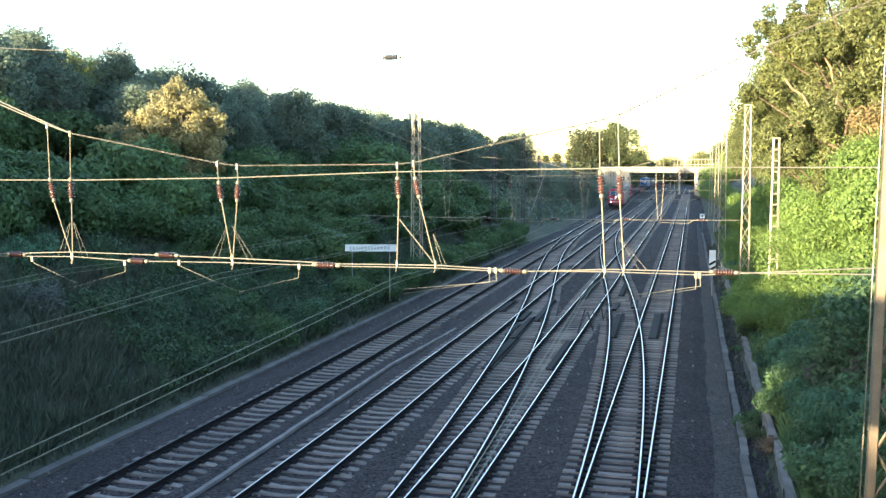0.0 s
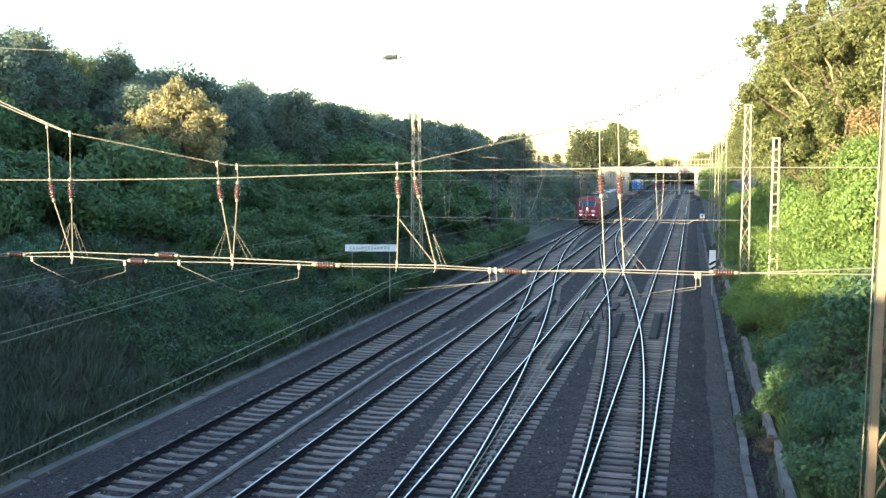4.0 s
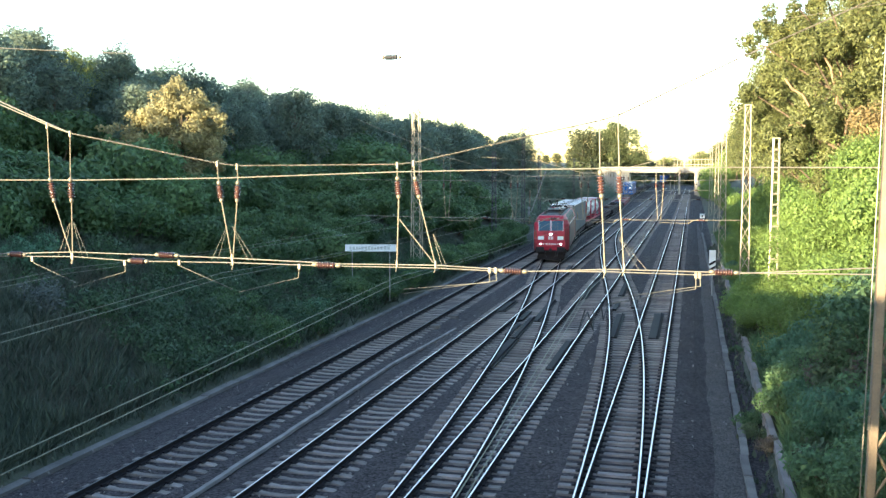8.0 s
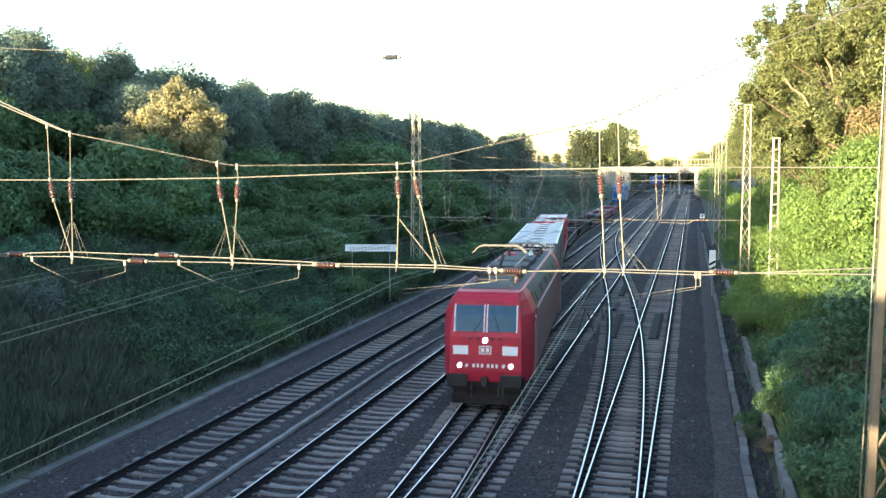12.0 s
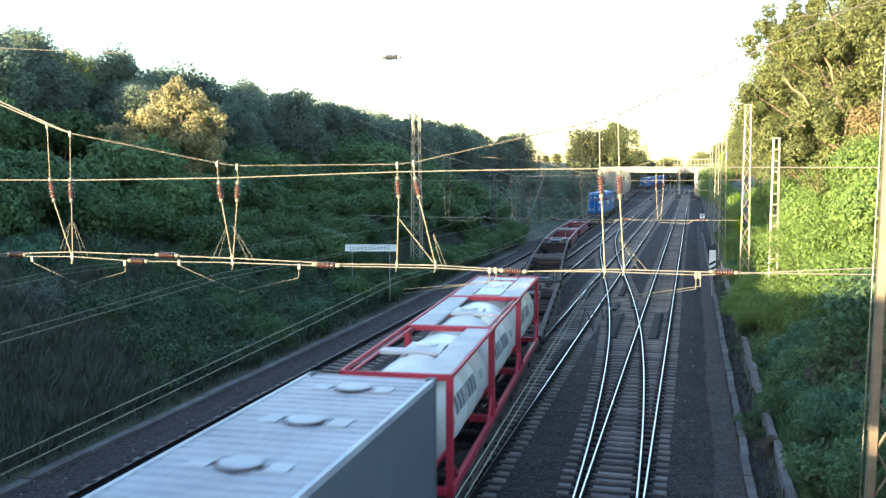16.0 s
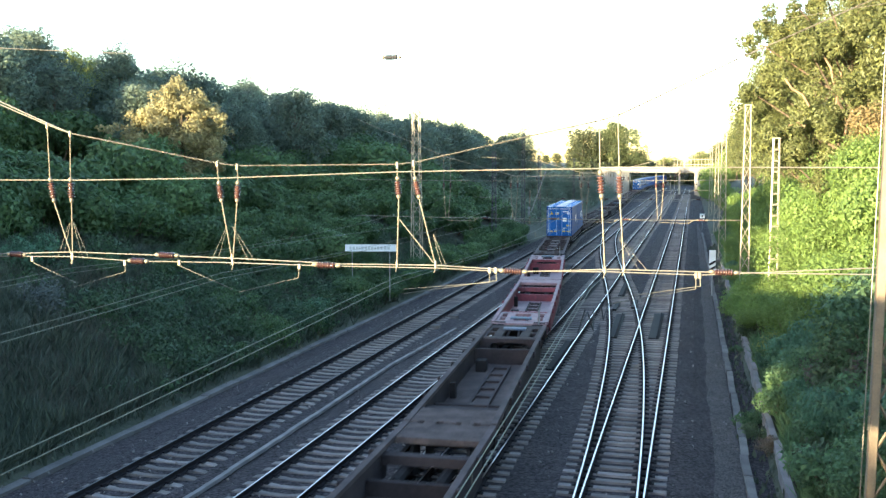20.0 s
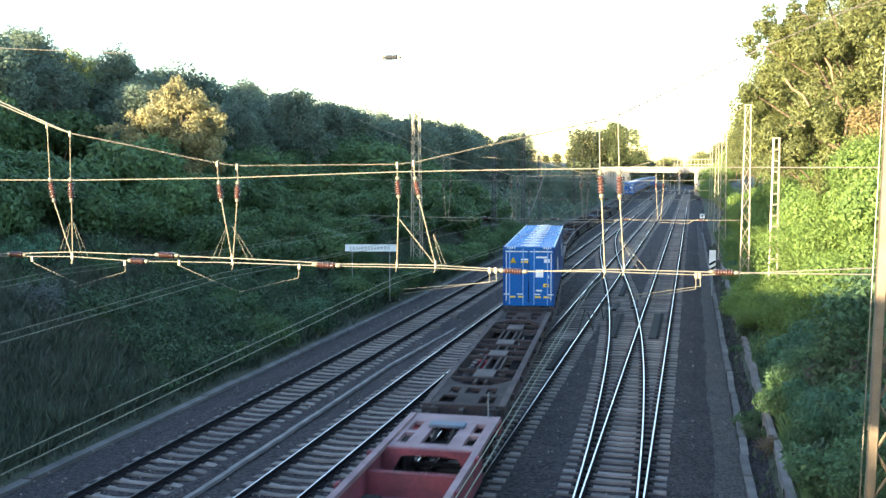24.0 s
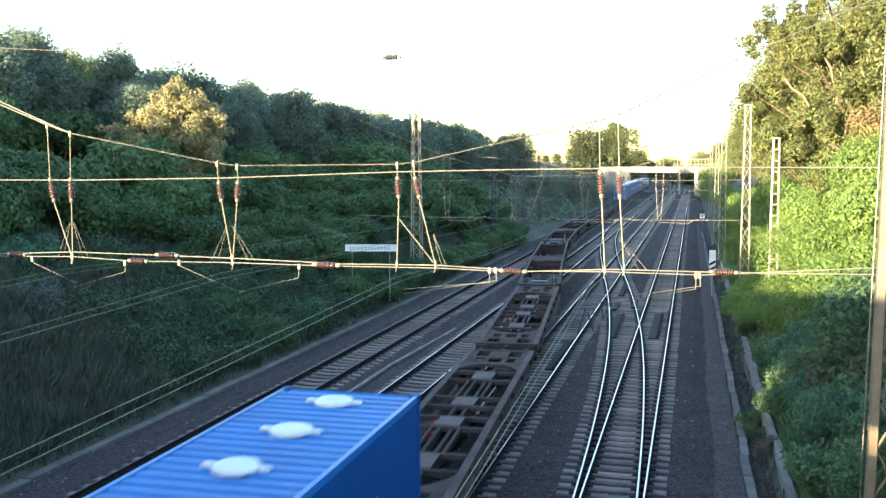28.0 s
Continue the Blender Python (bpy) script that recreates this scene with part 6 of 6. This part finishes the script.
        sticker(-0.38, -0.02, 2.13, 2.21, YELLOW, "lettering_bar")
        sticker(0.36, 0.9, 2.36, 2.45, LIGHT_GREY, "lettering_bar")
        sticker(0.75, 1.03, 2.14, 2.32, LIGHT_GREY, "lettering_bar")
        sticker(0.34, 0.72, 1.42, 1.80, WHITE, "document_plate")
        sticker(0.90, 1.00, 1.38, 1.52, WHITE)
        sticker(0.72, 1.0, 0.94, 1.10, YELLOW)
        sticker(0.82, 0.92, 0.97, 1.05, BLACK)
        sticker(0.38, 0.66, 0.72, 0.80, LIGHT_GREY, "lettering_bar")
        for x0 in (-0.95, -0.52, 0.30, 0.74):
            sticker(x0, x0 + 0.30, 0.40, 0.48, YELLOW, "lettering_bar")
        for k, wd in enumerate((0.34, 0.24, 0.12, 0.16, 0.3)):
            for s in (-1, 1):
                y = 0.5 + k * 0.34
                part("side_mark", boxes((s * w - 0.01, s * w + 0.008, y, y + wd * 0.7, 1.25 - (0.1 if k % 2 else 0), 1.85 + 0.04 * (k % 3))), WHITE, e, "faded white side lettering shape")
        for s in (-1, 1):
            part("side_mark", boxes((s * w - 0.01, s * w + 0.008, L - 1.3, L - 1.2, 0.9, 1.3), (s * w - 0.01, s * w + 0.008, L - 1.0, L - 0.9, 0.9, 1.3)), LIGHT_GREY, e)
    else:
        sticker(0.34, 0.98, 2.30, 2.40, BLACK, "lettering_bar")
        sticker(0.64, 0.94, 2.14, 2.24, BLACK, "lettering_bar")
        for z in (1.75, 1.3, 0.95):
            sticker(0.62, 0.9, z, z + 0.2, LETTER_GREY, "lettering_bar")
        for s in (-1, 1):
            bm = bmesh.new()
            rod(bm, (s * (w - 0.01), 0.2, 1.55), (s * (w + 0.008), 0.2, 1.55), 0.42, 20)
            part("emblem", bm, YELLOW_DULL, e, "round yellow emblem")
            part("emblem_mark", boxes((s * w - 0.012, s * w + 0.012, 0.05, 0.35, 1.32, 1.8)), UNDER, e)
    return e


BAR_BLUE = material("pale_blue_bar", (0.20, 0.33, 0.62), (0.14, 0.26, 0.52), rough=0.4, bump=0.0)
LETTER_GREY = material("faded_print", (0.10, 0.105, 0.12), (0.06, 0.065, 0.075), rough=0.6, bump=0.0)
LETTER_PALE = material("faded_small_print", (0.36, 0.36, 0.36), (0.28, 0.28, 0.28), rough=0.6, bump=0.0)
YELLOW_DULL = material("dull_yellow", (0.26, 0.17, 0.035), (0.19, 0.12, 0.03), rough=0.6, bump=0.0)


def on_vessel(s, r, y0, y1, z0, z1):
    """A thin painted patch that follows the round flank of a tank."""
    bm = bmesh.new()
    rows = []
    for k in range(4):
        z = z0 + (z1 - z0) * k / 3
        a = math.asin((z - 1.38) / 1.12)
        rows.append([bm.verts.new((s * q * math.cos(a), y, 1.38 + q * math.sin(a))) for q, y in ((r, y0), (r, y1), (r - 0.012, y1), (r - 0.012, y0))])
    for p, q in zip(rows, rows[1:]):
        for i in range(4):
            bm.faces.new((p[i], p[(i + 1) % 4], q[(i + 1) % 4], q[i]))
    bm.faces.new(rows[0][::-1])
    bm.faces.new(rows[-1])
    bmesh.ops.recalc_face_normals(bm, faces=bm.faces[:])
    return bm


def tank_container(hatch_y, plated, side=-1):
    """A twenty-foot tank in a red frame, with a walkway on top."""
    e = tagged(new("tank_container"), "cream tank in a red steel frame with aluminium walkway", "tank container", "tank containers on the train")
    L, w, h = 6.058 / 2, 1.219, 2.591
    bm = bmesh.new()
    m = Matrix.Translation((0, 0, 1.38)) @ Matrix.Rotation(-math.pi / 2, 4, "X")
    r = 1.12
    a = L - 0.22
    lathe(bm, m, [(0.05, -a - 0.02), (0.5, -a + 0.04), (0.85, -a + 0.16), (1.05, -a + 0.34), (r, -a + 0.52), (r, -0.75), (r + 0.012, -0.74), (r + 0.012, -0.66), (r, -0.65), (r, 0.65), (r + 0.012, 0.66), (r + 0.012, 0.74), (r, 0.75), (r, a - 0.52), (1.05, a - 0.34), (0.85, a - 0.16), (0.5, a - 0.04), (0.05, a + 0.02)], 40)
    part("vessel", bm, TANK_WHITE, e, "cream white tank vessel", True)
    for s in (-1, 1):
        for d in (-1, 1):
            part("corner_post", boxes((min(s * w, s * (w - 0.15)), max(s * w, s * (w - 0.15)), min(d * L, d * (L - 0.13)), max(d * L, d * (L - 0.13)), 0, h), bevel=0.015), FRAME_RED, e)
        part("top_rail", boxes((min(s * w, s * (w - 0.07)), max(s * w, s * (w - 0.07)), -L, L, h - 0.085, h - 0.005), bevel=0.01), FRAME_RED, e)
        part("bottom_rail", boxes((min(s * w, s * (w - 0.11)), max(s * w, s * (w - 0.11)), -L, L, 0.02, 0.2), bevel=0.01), FRAME_RED, e)
        for d in (-1, 1):
            part("diagonal", rods(((s * (w - 0.06), d * (L - 0.1), 0.75), (s * (w - 0.06), d * (L - 0.9), 0.15), 0.045)), FRAME_RED, e)
    for d in (-1, 1):
        part("end_beam", boxes((-w + 0.15, w - 0.15, min(d * L, d * (L - 0.1)), max(d * L, d * (L - 0.1)), h - 0.14, h - 0.004), bevel=0.012), FRAME_RED, e)
        part("end_beam", boxes((-w + 0.15, w - 0.15, min(d * L, d * (L - 0.1)), max(d * L, d * (L - 0.1)), 0.02, 0.2), bevel=0.012), FRAME_RED, e)
        for s in (-1, 1):
            part("end_brace", rods(((s * (w - 0.1), d * (L - 0.06), 1.0), (s * 0.4, d * (L - 0.06), 0.15), 0.05)), FRAME_RED, e)
    for sd in (-1, 1) if plated else (side,):
        part("walkway", wavy(min(sd * 0.5, sd * 1.12), max(sd * 0.5, sd * 1.12), -L + 0.15, L - 0.15, h - 0.03, 0.12, 0.012), WALKWAY, e, "ribbed aluminium walkway")
    if plated:
        for y0, y1 in ((-L + 0.75, -0.75), (0.55, 1.45), (2.05, L - 0.3)):
            part("cover_plate", boxes((-0.44, 0.44, y0, y1, h - 0.06, h - 0.035), bevel=0.006), WALKWAY, e, "pale aluminium cover plate")
        for y in (-2.55, -0.35, 1.75):
            part("cross_beam", boxes((-0.5, 0.5, y - 0.07, y + 0.07, h - 0.13, h - 0.04), bevel=0.01), FRAME_RED, e)
    else:
        part("ladder_rail", boxes((min(-side * 0.98, -side * 1.04), max(-side * 0.98, -side * 1.04), -L + 0.15, L - 0.15, h - 0.10, h - 0.05), bevel=0.008), FRAME_RED, e)
    part("cross_walkway", wavy(*((-0.5, 0.45) if plated else (-1.0, 0.45) if side > 0 else (-0.45, 1.0)), hatch_y - 0.95, hatch_y - 0.5, h - 0.035, 0.12, 0.012), WALKWAY, e)
    hb = part("hatch_box", boxes((-0.5, 0.4, hatch_y - 0.4, hatch_y + 0.4, h - 0.16, h - 0.05), bevel=0.02), WALKWAY, e, "square aluminium hatch box")
    bm = bmesh.new()
    lathe(bm, Matrix.Translation((-0.05, hatch_y, h - 0.06)), [(0.27, 0), (0.27, 0.05), (0.2, 0.08), (0.03, 0.09)], 16)
    part("hatch_lid", bm, TANK_WHITE, hb, "", True)
    for s in (-1, 1):
        y = -2.0
        for k, wd in enumerate((0.30, 0.28, 0.24, 0.30, 0.28, 0.30, 0.26)):
            part("lettering_bar", on_vessel(s, r + 0.006, y, y + wd, 1.48, 1.84), LETTER_GREY, e, "worn dark lettering shape")
            y += wd + 0.12
        for y0, y1, z0, z1 in ((-2.42, -2.30, 1.2, 1.75), (-2.38, -2.05, 1.75, 1.92), (-2.1, -1.9, 1.92, 2.0)):
            part("curved_mark", on_vessel(s, r + 0.006, y0, y1, z0, z1), FRAME_RED, e, "curved red mark")
        part("data_plate", on_vessel(s, r + 0.006, 1.2, 1.75, 1.55, 1.75), LETTER_PALE, e)
    return e


# ---- wagons ----
def flat_wagon(mat, label):
    """An empty skeletal container wagon, 19.7 m over its buffers: side sills, cross members, and a spine of plates."""
    e = tagged(new("flat_wagon"), label, "flat wagon", "wagons of the train")
    H, z = 9.25, 1.17
    for s in (-1, 1):
        part("side_sill", boxes((min(s * 1.22, s * 1.02), max(s * 1.22, s * 1.02), -H, H, z - 0.10, z), (min(s * 1.16, s * 1.08), max(s * 1.16, s * 1.08), -H, H, z - 0.48, z - 0.10), (min(s * 1.22, s * 1.06), max(s * 1.22, s * 1.06), -H + 2, H - 2, z - 0.54, z - 0.47), bevel=0.008), WAGON_SILL, e, "worn greyish side sill")
        for k in range(7):
            y = -7.6 + k * 2.53
            part("stake_pocket", boxes((min(s * 1.20, s * 1.30), max(s * 1.20, s * 1.30), y - 0.09, y + 0.09, z - 0.2, z - 0.02), bevel=0.012), mat, e)
        part("end_beam", boxes((-1.2, 1.2, min(s * H, s * (H - 0.3)), max(s * H, s * (H - 0.3)), z - 0.35, z - 0.004), bevel=0.01), mat, e)
        # deck over the bogie: longitudinal strips with dark openings between, and a plate with an arched inner edge
        def yy(a, b):
            return (min(s * a, s * b), max(s * a, s * b))
        for strip in ((-1.02, 1.02, *yy(H - 1.25, H - 1.55), z - 0.09, z - 0.02), (-1.02, -0.82, *yy(H - 0.3, H - 1.25), z - 0.09, z - 0.024), (0.82, 1.02, *yy(H - 0.3, H - 1.25), z - 0.09, z - 0.024), (-0.36, 0.36, *yy(H - 0.3, H - 1.25), z - 0.07, z - 0.02), (-1.02, -0.72, *yy(H - 1.55, H - 2.3), z - 0.09, z - 0.024), (0.72, 1.02, *yy(H - 1.55, H - 2.3), z - 0.09, z - 0.024), (-0.42, -0.22, *yy(H - 1.55, H - 2.3), z - 0.09, z - 0.024), (0.22, 0.42, *yy(H - 1.55, H - 2.3), z - 0.09, z - 0.024)):
            part("end_plate", boxes(strip, bevel=0.01), WAGON_PLATE, e)
        bm = bmesh.new()
        cols = []
        for i in range(13):
            x = -1.02 + 2.04 * i / 12
            edge = H - 2.62 - 1.0 * abs(x / 1.02) ** 2.6
            cols.append([bm.verts.new((x, s * yv, zv)) for yv, zv in ((H - 2.3, z - 0.02), (edge, z - 0.02), (edge, z - 0.14), (H - 2.3, z - 0.14))])
        for p, q in zip(cols, cols[1:]):
            for i in range(4):
                bm.faces.new((p[i], p[(i + 1) % 4], q[(i + 1) % 4], q[i]))
        bm.faces.new(cols[0])
        bm.faces.new(cols[-1][::-1])
        bmesh.ops.recalc_face_normals(bm, faces=bm.faces[:])
        part("arched_plate", bm, WAGON_PLATE, e)
    for k, y in enumerate((-5.4, -4.1, -1.7, -0.6, 0.6, 1.7, 4.1, 5.4)):
        part("cross_member", boxes((-1.03, 1.03, y - 0.08, y + 0.08, z - 0.16, z - 0.03), bevel=0.008), mat, e)
    for y0, y1 in ((-5.3, -4.2), (-1.6, -0.7), (0.7, 1.6), (4.2, 5.3)):
        part("spine_plate", boxes((-0.34, 0.34, y0, y1, z - 0.05, z - 0.015), bevel=0.006), WAGON_PALE, e, "pale bare spine plate")
    for y0, y1 in ((-4.1, -1.7), (1.7, 4.1)):
        part("spine_bar", boxes((-0.42, -0.34, y0, y1, z - 0.12, z - 0.035), (0.34, 0.42, y0, y1, z - 0.12, z - 0.035), bevel=0.008), WAGON_PLATE, e)
    part("centre_sill", boxes((-0.22, -0.12, -6, 6, z - 0.55, z - 0.06), (0.12, 0.22, -6, 6, z - 0.55, z - 0.06)), mat, e)
    part("brake_cylinder", rods(((-0.6, -1.2, 0.65), (-0.6, 0.0, 0.65), 0.2)), FRAME_RED if mat is WAGON_BROWN else UNDER, e)
    part("air_tank", rods(((0.6, 0.4, 0.62), (0.6, 1.9, 0.62), 0.18)), UNDER, e)
    # Dark beams added to imitate the shade inside the open frame.
    for x in (-0.82, -0.50, 0.50, 0.82):
        part("underframe_beam", boxes((x - 0.14, x + 0.14, -5.9, 5.9, 0.42, 0.52), bevel=0.01), UNDER, e)
    part("brake_rigging", boxes((-0.1, 0.1, -6.0, 6.0, 0.40, 0.50), *[(-0.98, 0.98, y - 0.12, y + 0.12, 0.36, 0.41) for y in (-4.6, -2.3, 0.1, 2.4, 4.7)], bevel=0.01), UNDER, e)
    part("brake_rod", rods(((0.0, -5.5, 0.6), (0.3, 5.5, 0.6), 0.025), ((0.55, -3.6, 0.9), (-0.3, -2.4, 0.6), 0.02)), LIGHT_GREY, e)
    for y in (-7.1, 7.1):
        bogie(e, y)
    buffers(e, 9.84)
    return e


def pocket_section(mat, label, first):
    """Half of an articulated pocket wagon: an end deck over a bogie, a deep trough, and the shared middle deck."""
    e = tagged(new("pocket_wagon"), label, "pocket wagon", "wagons of the train")
    z, H = 1.13, 8.5
    f = -1 if first else 1                     # the outer end lies at f * H

    def yy(a, b):
        return (min(f * a, f * b), max(f * a, f * b))
    for s in (-1, 1):
        x0, x1 = (min(s * 1.27, s * 1.10), max(s * 1.27, s * 1.10))
        part("side_sill", boxes((x0, x1, *yy(-8.4, 8.0), z - 0.06, z + 0.06), bevel=0.01), WAGON_SILL if mat is WAGON_BROWN else WAGON_PINK, e, "worn pale sill")
        part("trough_wall", boxes((min(s * 1.25, s * 1.19), max(s * 1.25, s * 1.19), *yy(-6.4, 5.2), 0.30, z - 0.06), bevel=0.01), mat, e)
        for k in range(5):
            y = f * (-5.5 + 2.4 * k)
            part("pivot_lug", boxes((min(s * 1.27, s * 1.36), max(s * 1.27, s * 1.36), y - 0.1, y + 0.1, z - 0.12, z + 0.1), bevel=0.015), mat, e)
    part("trough_floor", boxes((-1.18, 1.18, *yy(-4.6, 3.4), 0.30, 0.36)), WAGON_DIRT if mat is WAGON_BROWN else WAGON_PINK, e, "dirty trough floor")
    part("floor_rib", boxes((-0.34, -0.26, *yy(-3.6, 2.6), 0.362, 0.46), (0.26, 0.34, *yy(-3.6, 2.6), 0.362, 0.46)), WAGON_PLATE, e)
    for k in range(6):
        y = -3.4 + k * 1.15
        part("floor_rung", boxes((-0.26, 0.26, *yy(y, y + 0.3), 0.362, 0.44)), WAGON_PLATE, e)
    part("trough_bulkhead", boxes((-1.18, 1.18, *yy(3.4, 3.56), 0.3, 0.95), bevel=0.01), mat, e)
    part("trough_bulkhead", boxes((-1.18, 1.18, *yy(-4.76, -4.6), 0.3, 0.75), bevel=0.01), mat, e)
    # the outer deck with its openings
    for strip in ((-1.2, 1.2, *yy(4.9, 5.3), z - 0.12, z), (-1.2, 1.2, *yy(7.35, 8.2), z - 0.12, z), (-1.2, -0.98, *yy(5.3, 7.35), z - 0.12, z - 0.004), (0.98, 1.2, *yy(5.3, 7.35), z - 0.12, z - 0.004), (-0.72, -0.36, *yy(5.3, 7.35), z - 0.12, z - 0.004), (0.36, 0.72, *yy(5.3, 7.35), z - 0.12, z - 0.004), (-0.98, -0.72, *yy(6.25, 6.5), z - 0.12, z - 0.008), (0.72, 0.98, *yy(6.25, 6.5), z - 0.12, z - 0.008)):
        part("end_deck", boxes(strip, bevel=0.01), WAGON_PLATE if mat is WAGON_BROWN else WAGON_PINK, e)
    bm = bmesh.new()
    cols = []
    for i in range(11):
        x = -1.18 + 2.36 * i / 10
        low = z - 0.16 - 0.20 * abs(x / 1.18) ** 3 - (0.34 if abs(x) > 0.9 else 0)
        cols.append([bm.verts.new((x, f * yv, zv)) for yv, zv in ((4.9, z - 0.015), (4.78, z - 0.015), (4.78, low), (4.9, low))])
    for p, q in zip(cols, cols[1:]):
        for i in range(4):
            bm.faces.new((p[i], p[(i + 1) % 4], q[(i + 1) % 4], q[i]))
    bm.faces.new(cols[0])
    bm.faces.new(cols[-1][::-1])
    bmesh.ops.recalc_face_normals(bm, faces=bm.faces[:])
    part("arched_sill", bm, mat, e)
    part("headstock", boxes((-1.25, 1.25, *yy(8.05, 8.3), z - 0.45, z - 0.125), bevel=0.015), mat, e)
    part("hitch_plate", boxes((-0.48, 0.48, *yy(6.75, 7.15), z + 0.004, z + 0.09), bevel=0.02), HITCH_BLUE, e, "worn blue-grey trailer hitch plate")
    part("hitch_leg", rods(((-0.2, f * 6.8, z - 0.02), (-0.26, f * 5.4, z - 0.35), 0.05), ((0.2, f * 6.8, z - 0.02), (0.26, f * 5.4, z - 0.35), 0.05), ((-0.26, f * 5.4, z - 0.35), (0.26, f * 5.4, z - 0.35), 0.04)), UNDER, e)
    # the middle deck
    part("middle_deck", boxes((-1.26, 1.26, *yy(-8.3, -6.9), z - 0.14, z + 0.03), *[(x0, x0 + 0.34, *yy(-8.4 - 0.05 * (k % 2), -8.29), z - 0.12, z + 0.026) for k, x0 in enumerate((-1.2, -0.72, -0.2, 0.3, 0.82))], bevel=0.015), WAGON_DIRT if mat is WAGON_BROWN else WAGON_PINK, e, "worn flat deck over the shared bogie")
    part("cross_beam", boxes((-1.2, 1.2, *yy(-6.2, -5.9), z - 0.4, z - 0.15), bevel=0.01), mat, e)
    for x in (-0.6, 0.5):
        part("air_tank", rods(((x, f * -4.9, 0.6), (x, f * -6.3, 0.6), 0.15)), UNDER, e)
    part("brake_box", boxes((-0.9, -0.5, *yy(1.8, 2.3), 0.36, 0.8), bevel=0.03), UNDER, e)
    part("valve_box", boxes((-1.1, -0.9, *yy(-2.5, -2.2), 0.36, 0.9), bevel=0.03), UNDER, e)
    part("end_pole", rods(((0.9, f * 8.1, z), (0.9, f * 8.1, z + 0.7), 0.02)), STEEL_GREY, e)
    bogie(e, f * 6.6)
    if first:
        bogie(e, 8.4)
    for x in (-0.875, 0.875):
        bm = bmesh.new()
        rod(bm, (x, f * 8.3, 1.0), (x, f * 8.75, 1.0), 0.11, 12)
        box(bm, x - 0.26, x + 0.26, *yy(8.75, 8.82), 0.82, 1.18, 0.02)
        part("buffer", bm, RUST_PLATE, e)
    return e


HITCH_BLUE = material("worn_blue_plate", (0.05, 0.085, 0.155), (0.10, 0.10, 0.11), rough=0.6, scale=2, fine=12, bump=0.08)


def load(thing, u, deck, off, wagon_len=19.74, bog=7.1):
    """Sets a load on a wagon: deck: its height, off: its place along the wagon."""
    MOVERS.append((thing, u, wagon_len, bog, off, deck))


def make_train():
    locomotive()
    flat = flat_wagon(WAGON_BROWN, "empty skeletal brown container wagon with rusty plates")
    pocket = {}
    for mat, key, text in ((WAGON_BROWN, "b", "dirty brown articulated pocket wagon without load"), (WAGON_RED, "r", "faded red articulated pocket wagon without load")):
        pocket[key] = [pocket_section(mat, text, True), pocket_section(mat, text, False)]
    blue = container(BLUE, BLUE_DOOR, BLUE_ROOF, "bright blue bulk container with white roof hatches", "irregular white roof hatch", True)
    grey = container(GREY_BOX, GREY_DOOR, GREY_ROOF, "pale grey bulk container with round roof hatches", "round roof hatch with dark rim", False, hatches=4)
    tank_a, tank_c, tank_b = tank_container(0.4, False, 1), tank_container(0.4, False), tank_container(0.2, True, 1)
    used = set()

    def take(ob):
        if ob.name in used:
            return copy_thing(ob, pose(0, 0, 0))
        used.add(ob.name)
        return ob

    def wagon(u, label=""):
        w = take(flat)
        if label:
            w["label"] = label
        MOVERS.append((w, u, 19.74, 7.1, 0.0))

    def double(u, ob, along_by=0.3):
        for off in (-4.60, 4.60):
            load(take(ob), u, 1.19, off + along_by)
    wagon(18.8, "brown container wagon carrying two grey containers")
    double(18.8, grey, -0.55)
    wagon(38.55, "brown container wagon carrying three tank containers")
    for off, ob in ((-6.08, tank_a), (0.0, tank_c), (6.08, tank_b)):
        load(take(ob), 38.55, 1.18, off - 0.35)
    wagon(58.0)
    for u, key in ((77.7, "b"), (111.4, "r")):
        for k, ob in enumerate(pocket[key]):
            MOVERS.append((take(ob), u + 0.1 + 16.9 * k, 16.9, 6.6, 0.0))
    wagon(145.4)
    wagon(165.15, "brown container wagon carrying two blue containers")
    double(165.15, blue)
    wagon(184.9)
    wagon(204.65)
    u = 224.4
    for key in ("b", "b"):
        for k, ob in enumerate(pocket[key]):
            MOVERS.append((take(ob), u + 0.1 + 16.9 * k, 16.9, 6.6, 0.0))
        u += 33.9
    for ob in (None, None, None, None, blue, blue, blue, blue, blue, grey, blue, blue):
        wagon(u, "brown container wagon far back in the train")
        if ob:
            double(u, ob)
        u += 19.75


def lead(t):
    """Where the front buffers of the locomotive are, along the line, at t seconds."""
    return 30.35 - (13.1 * (t - 12) - 0.0175 * (t * t - 144)) - 0.2 * max(0.0, t - 25.2)


def train_x(y):
    """The line that the train follows: the crossover, then the slightly shifted running line under the bridge."""
    return d1(y) + float(np.interp(y, [6, 12, 17, 22, 28, 60, 90], [0.26, 0.30, 0.27, 0.20, 0.13, 0.10, 0.0]))


def motions():
    for thing, u0, length, bog, off, *deck in MOVERS:
        rows = []
        for k in range(57):
            t = k * 0.5
            mid = lead(t) + u0 + length / 2
            a, b = mid - bog, mid + bog
            xa, xb = train_x(a), train_x(b)
            m = pose((xa + xb) / 2, mid, 0, 0, 0, -math.degrees(math.atan2(xb - xa, b - a)))
            rows.append((t, m @ Matrix.Translation((0, off, deck[0] if deck else 0))))
        walk(thing, rows)


make_train()
motions()
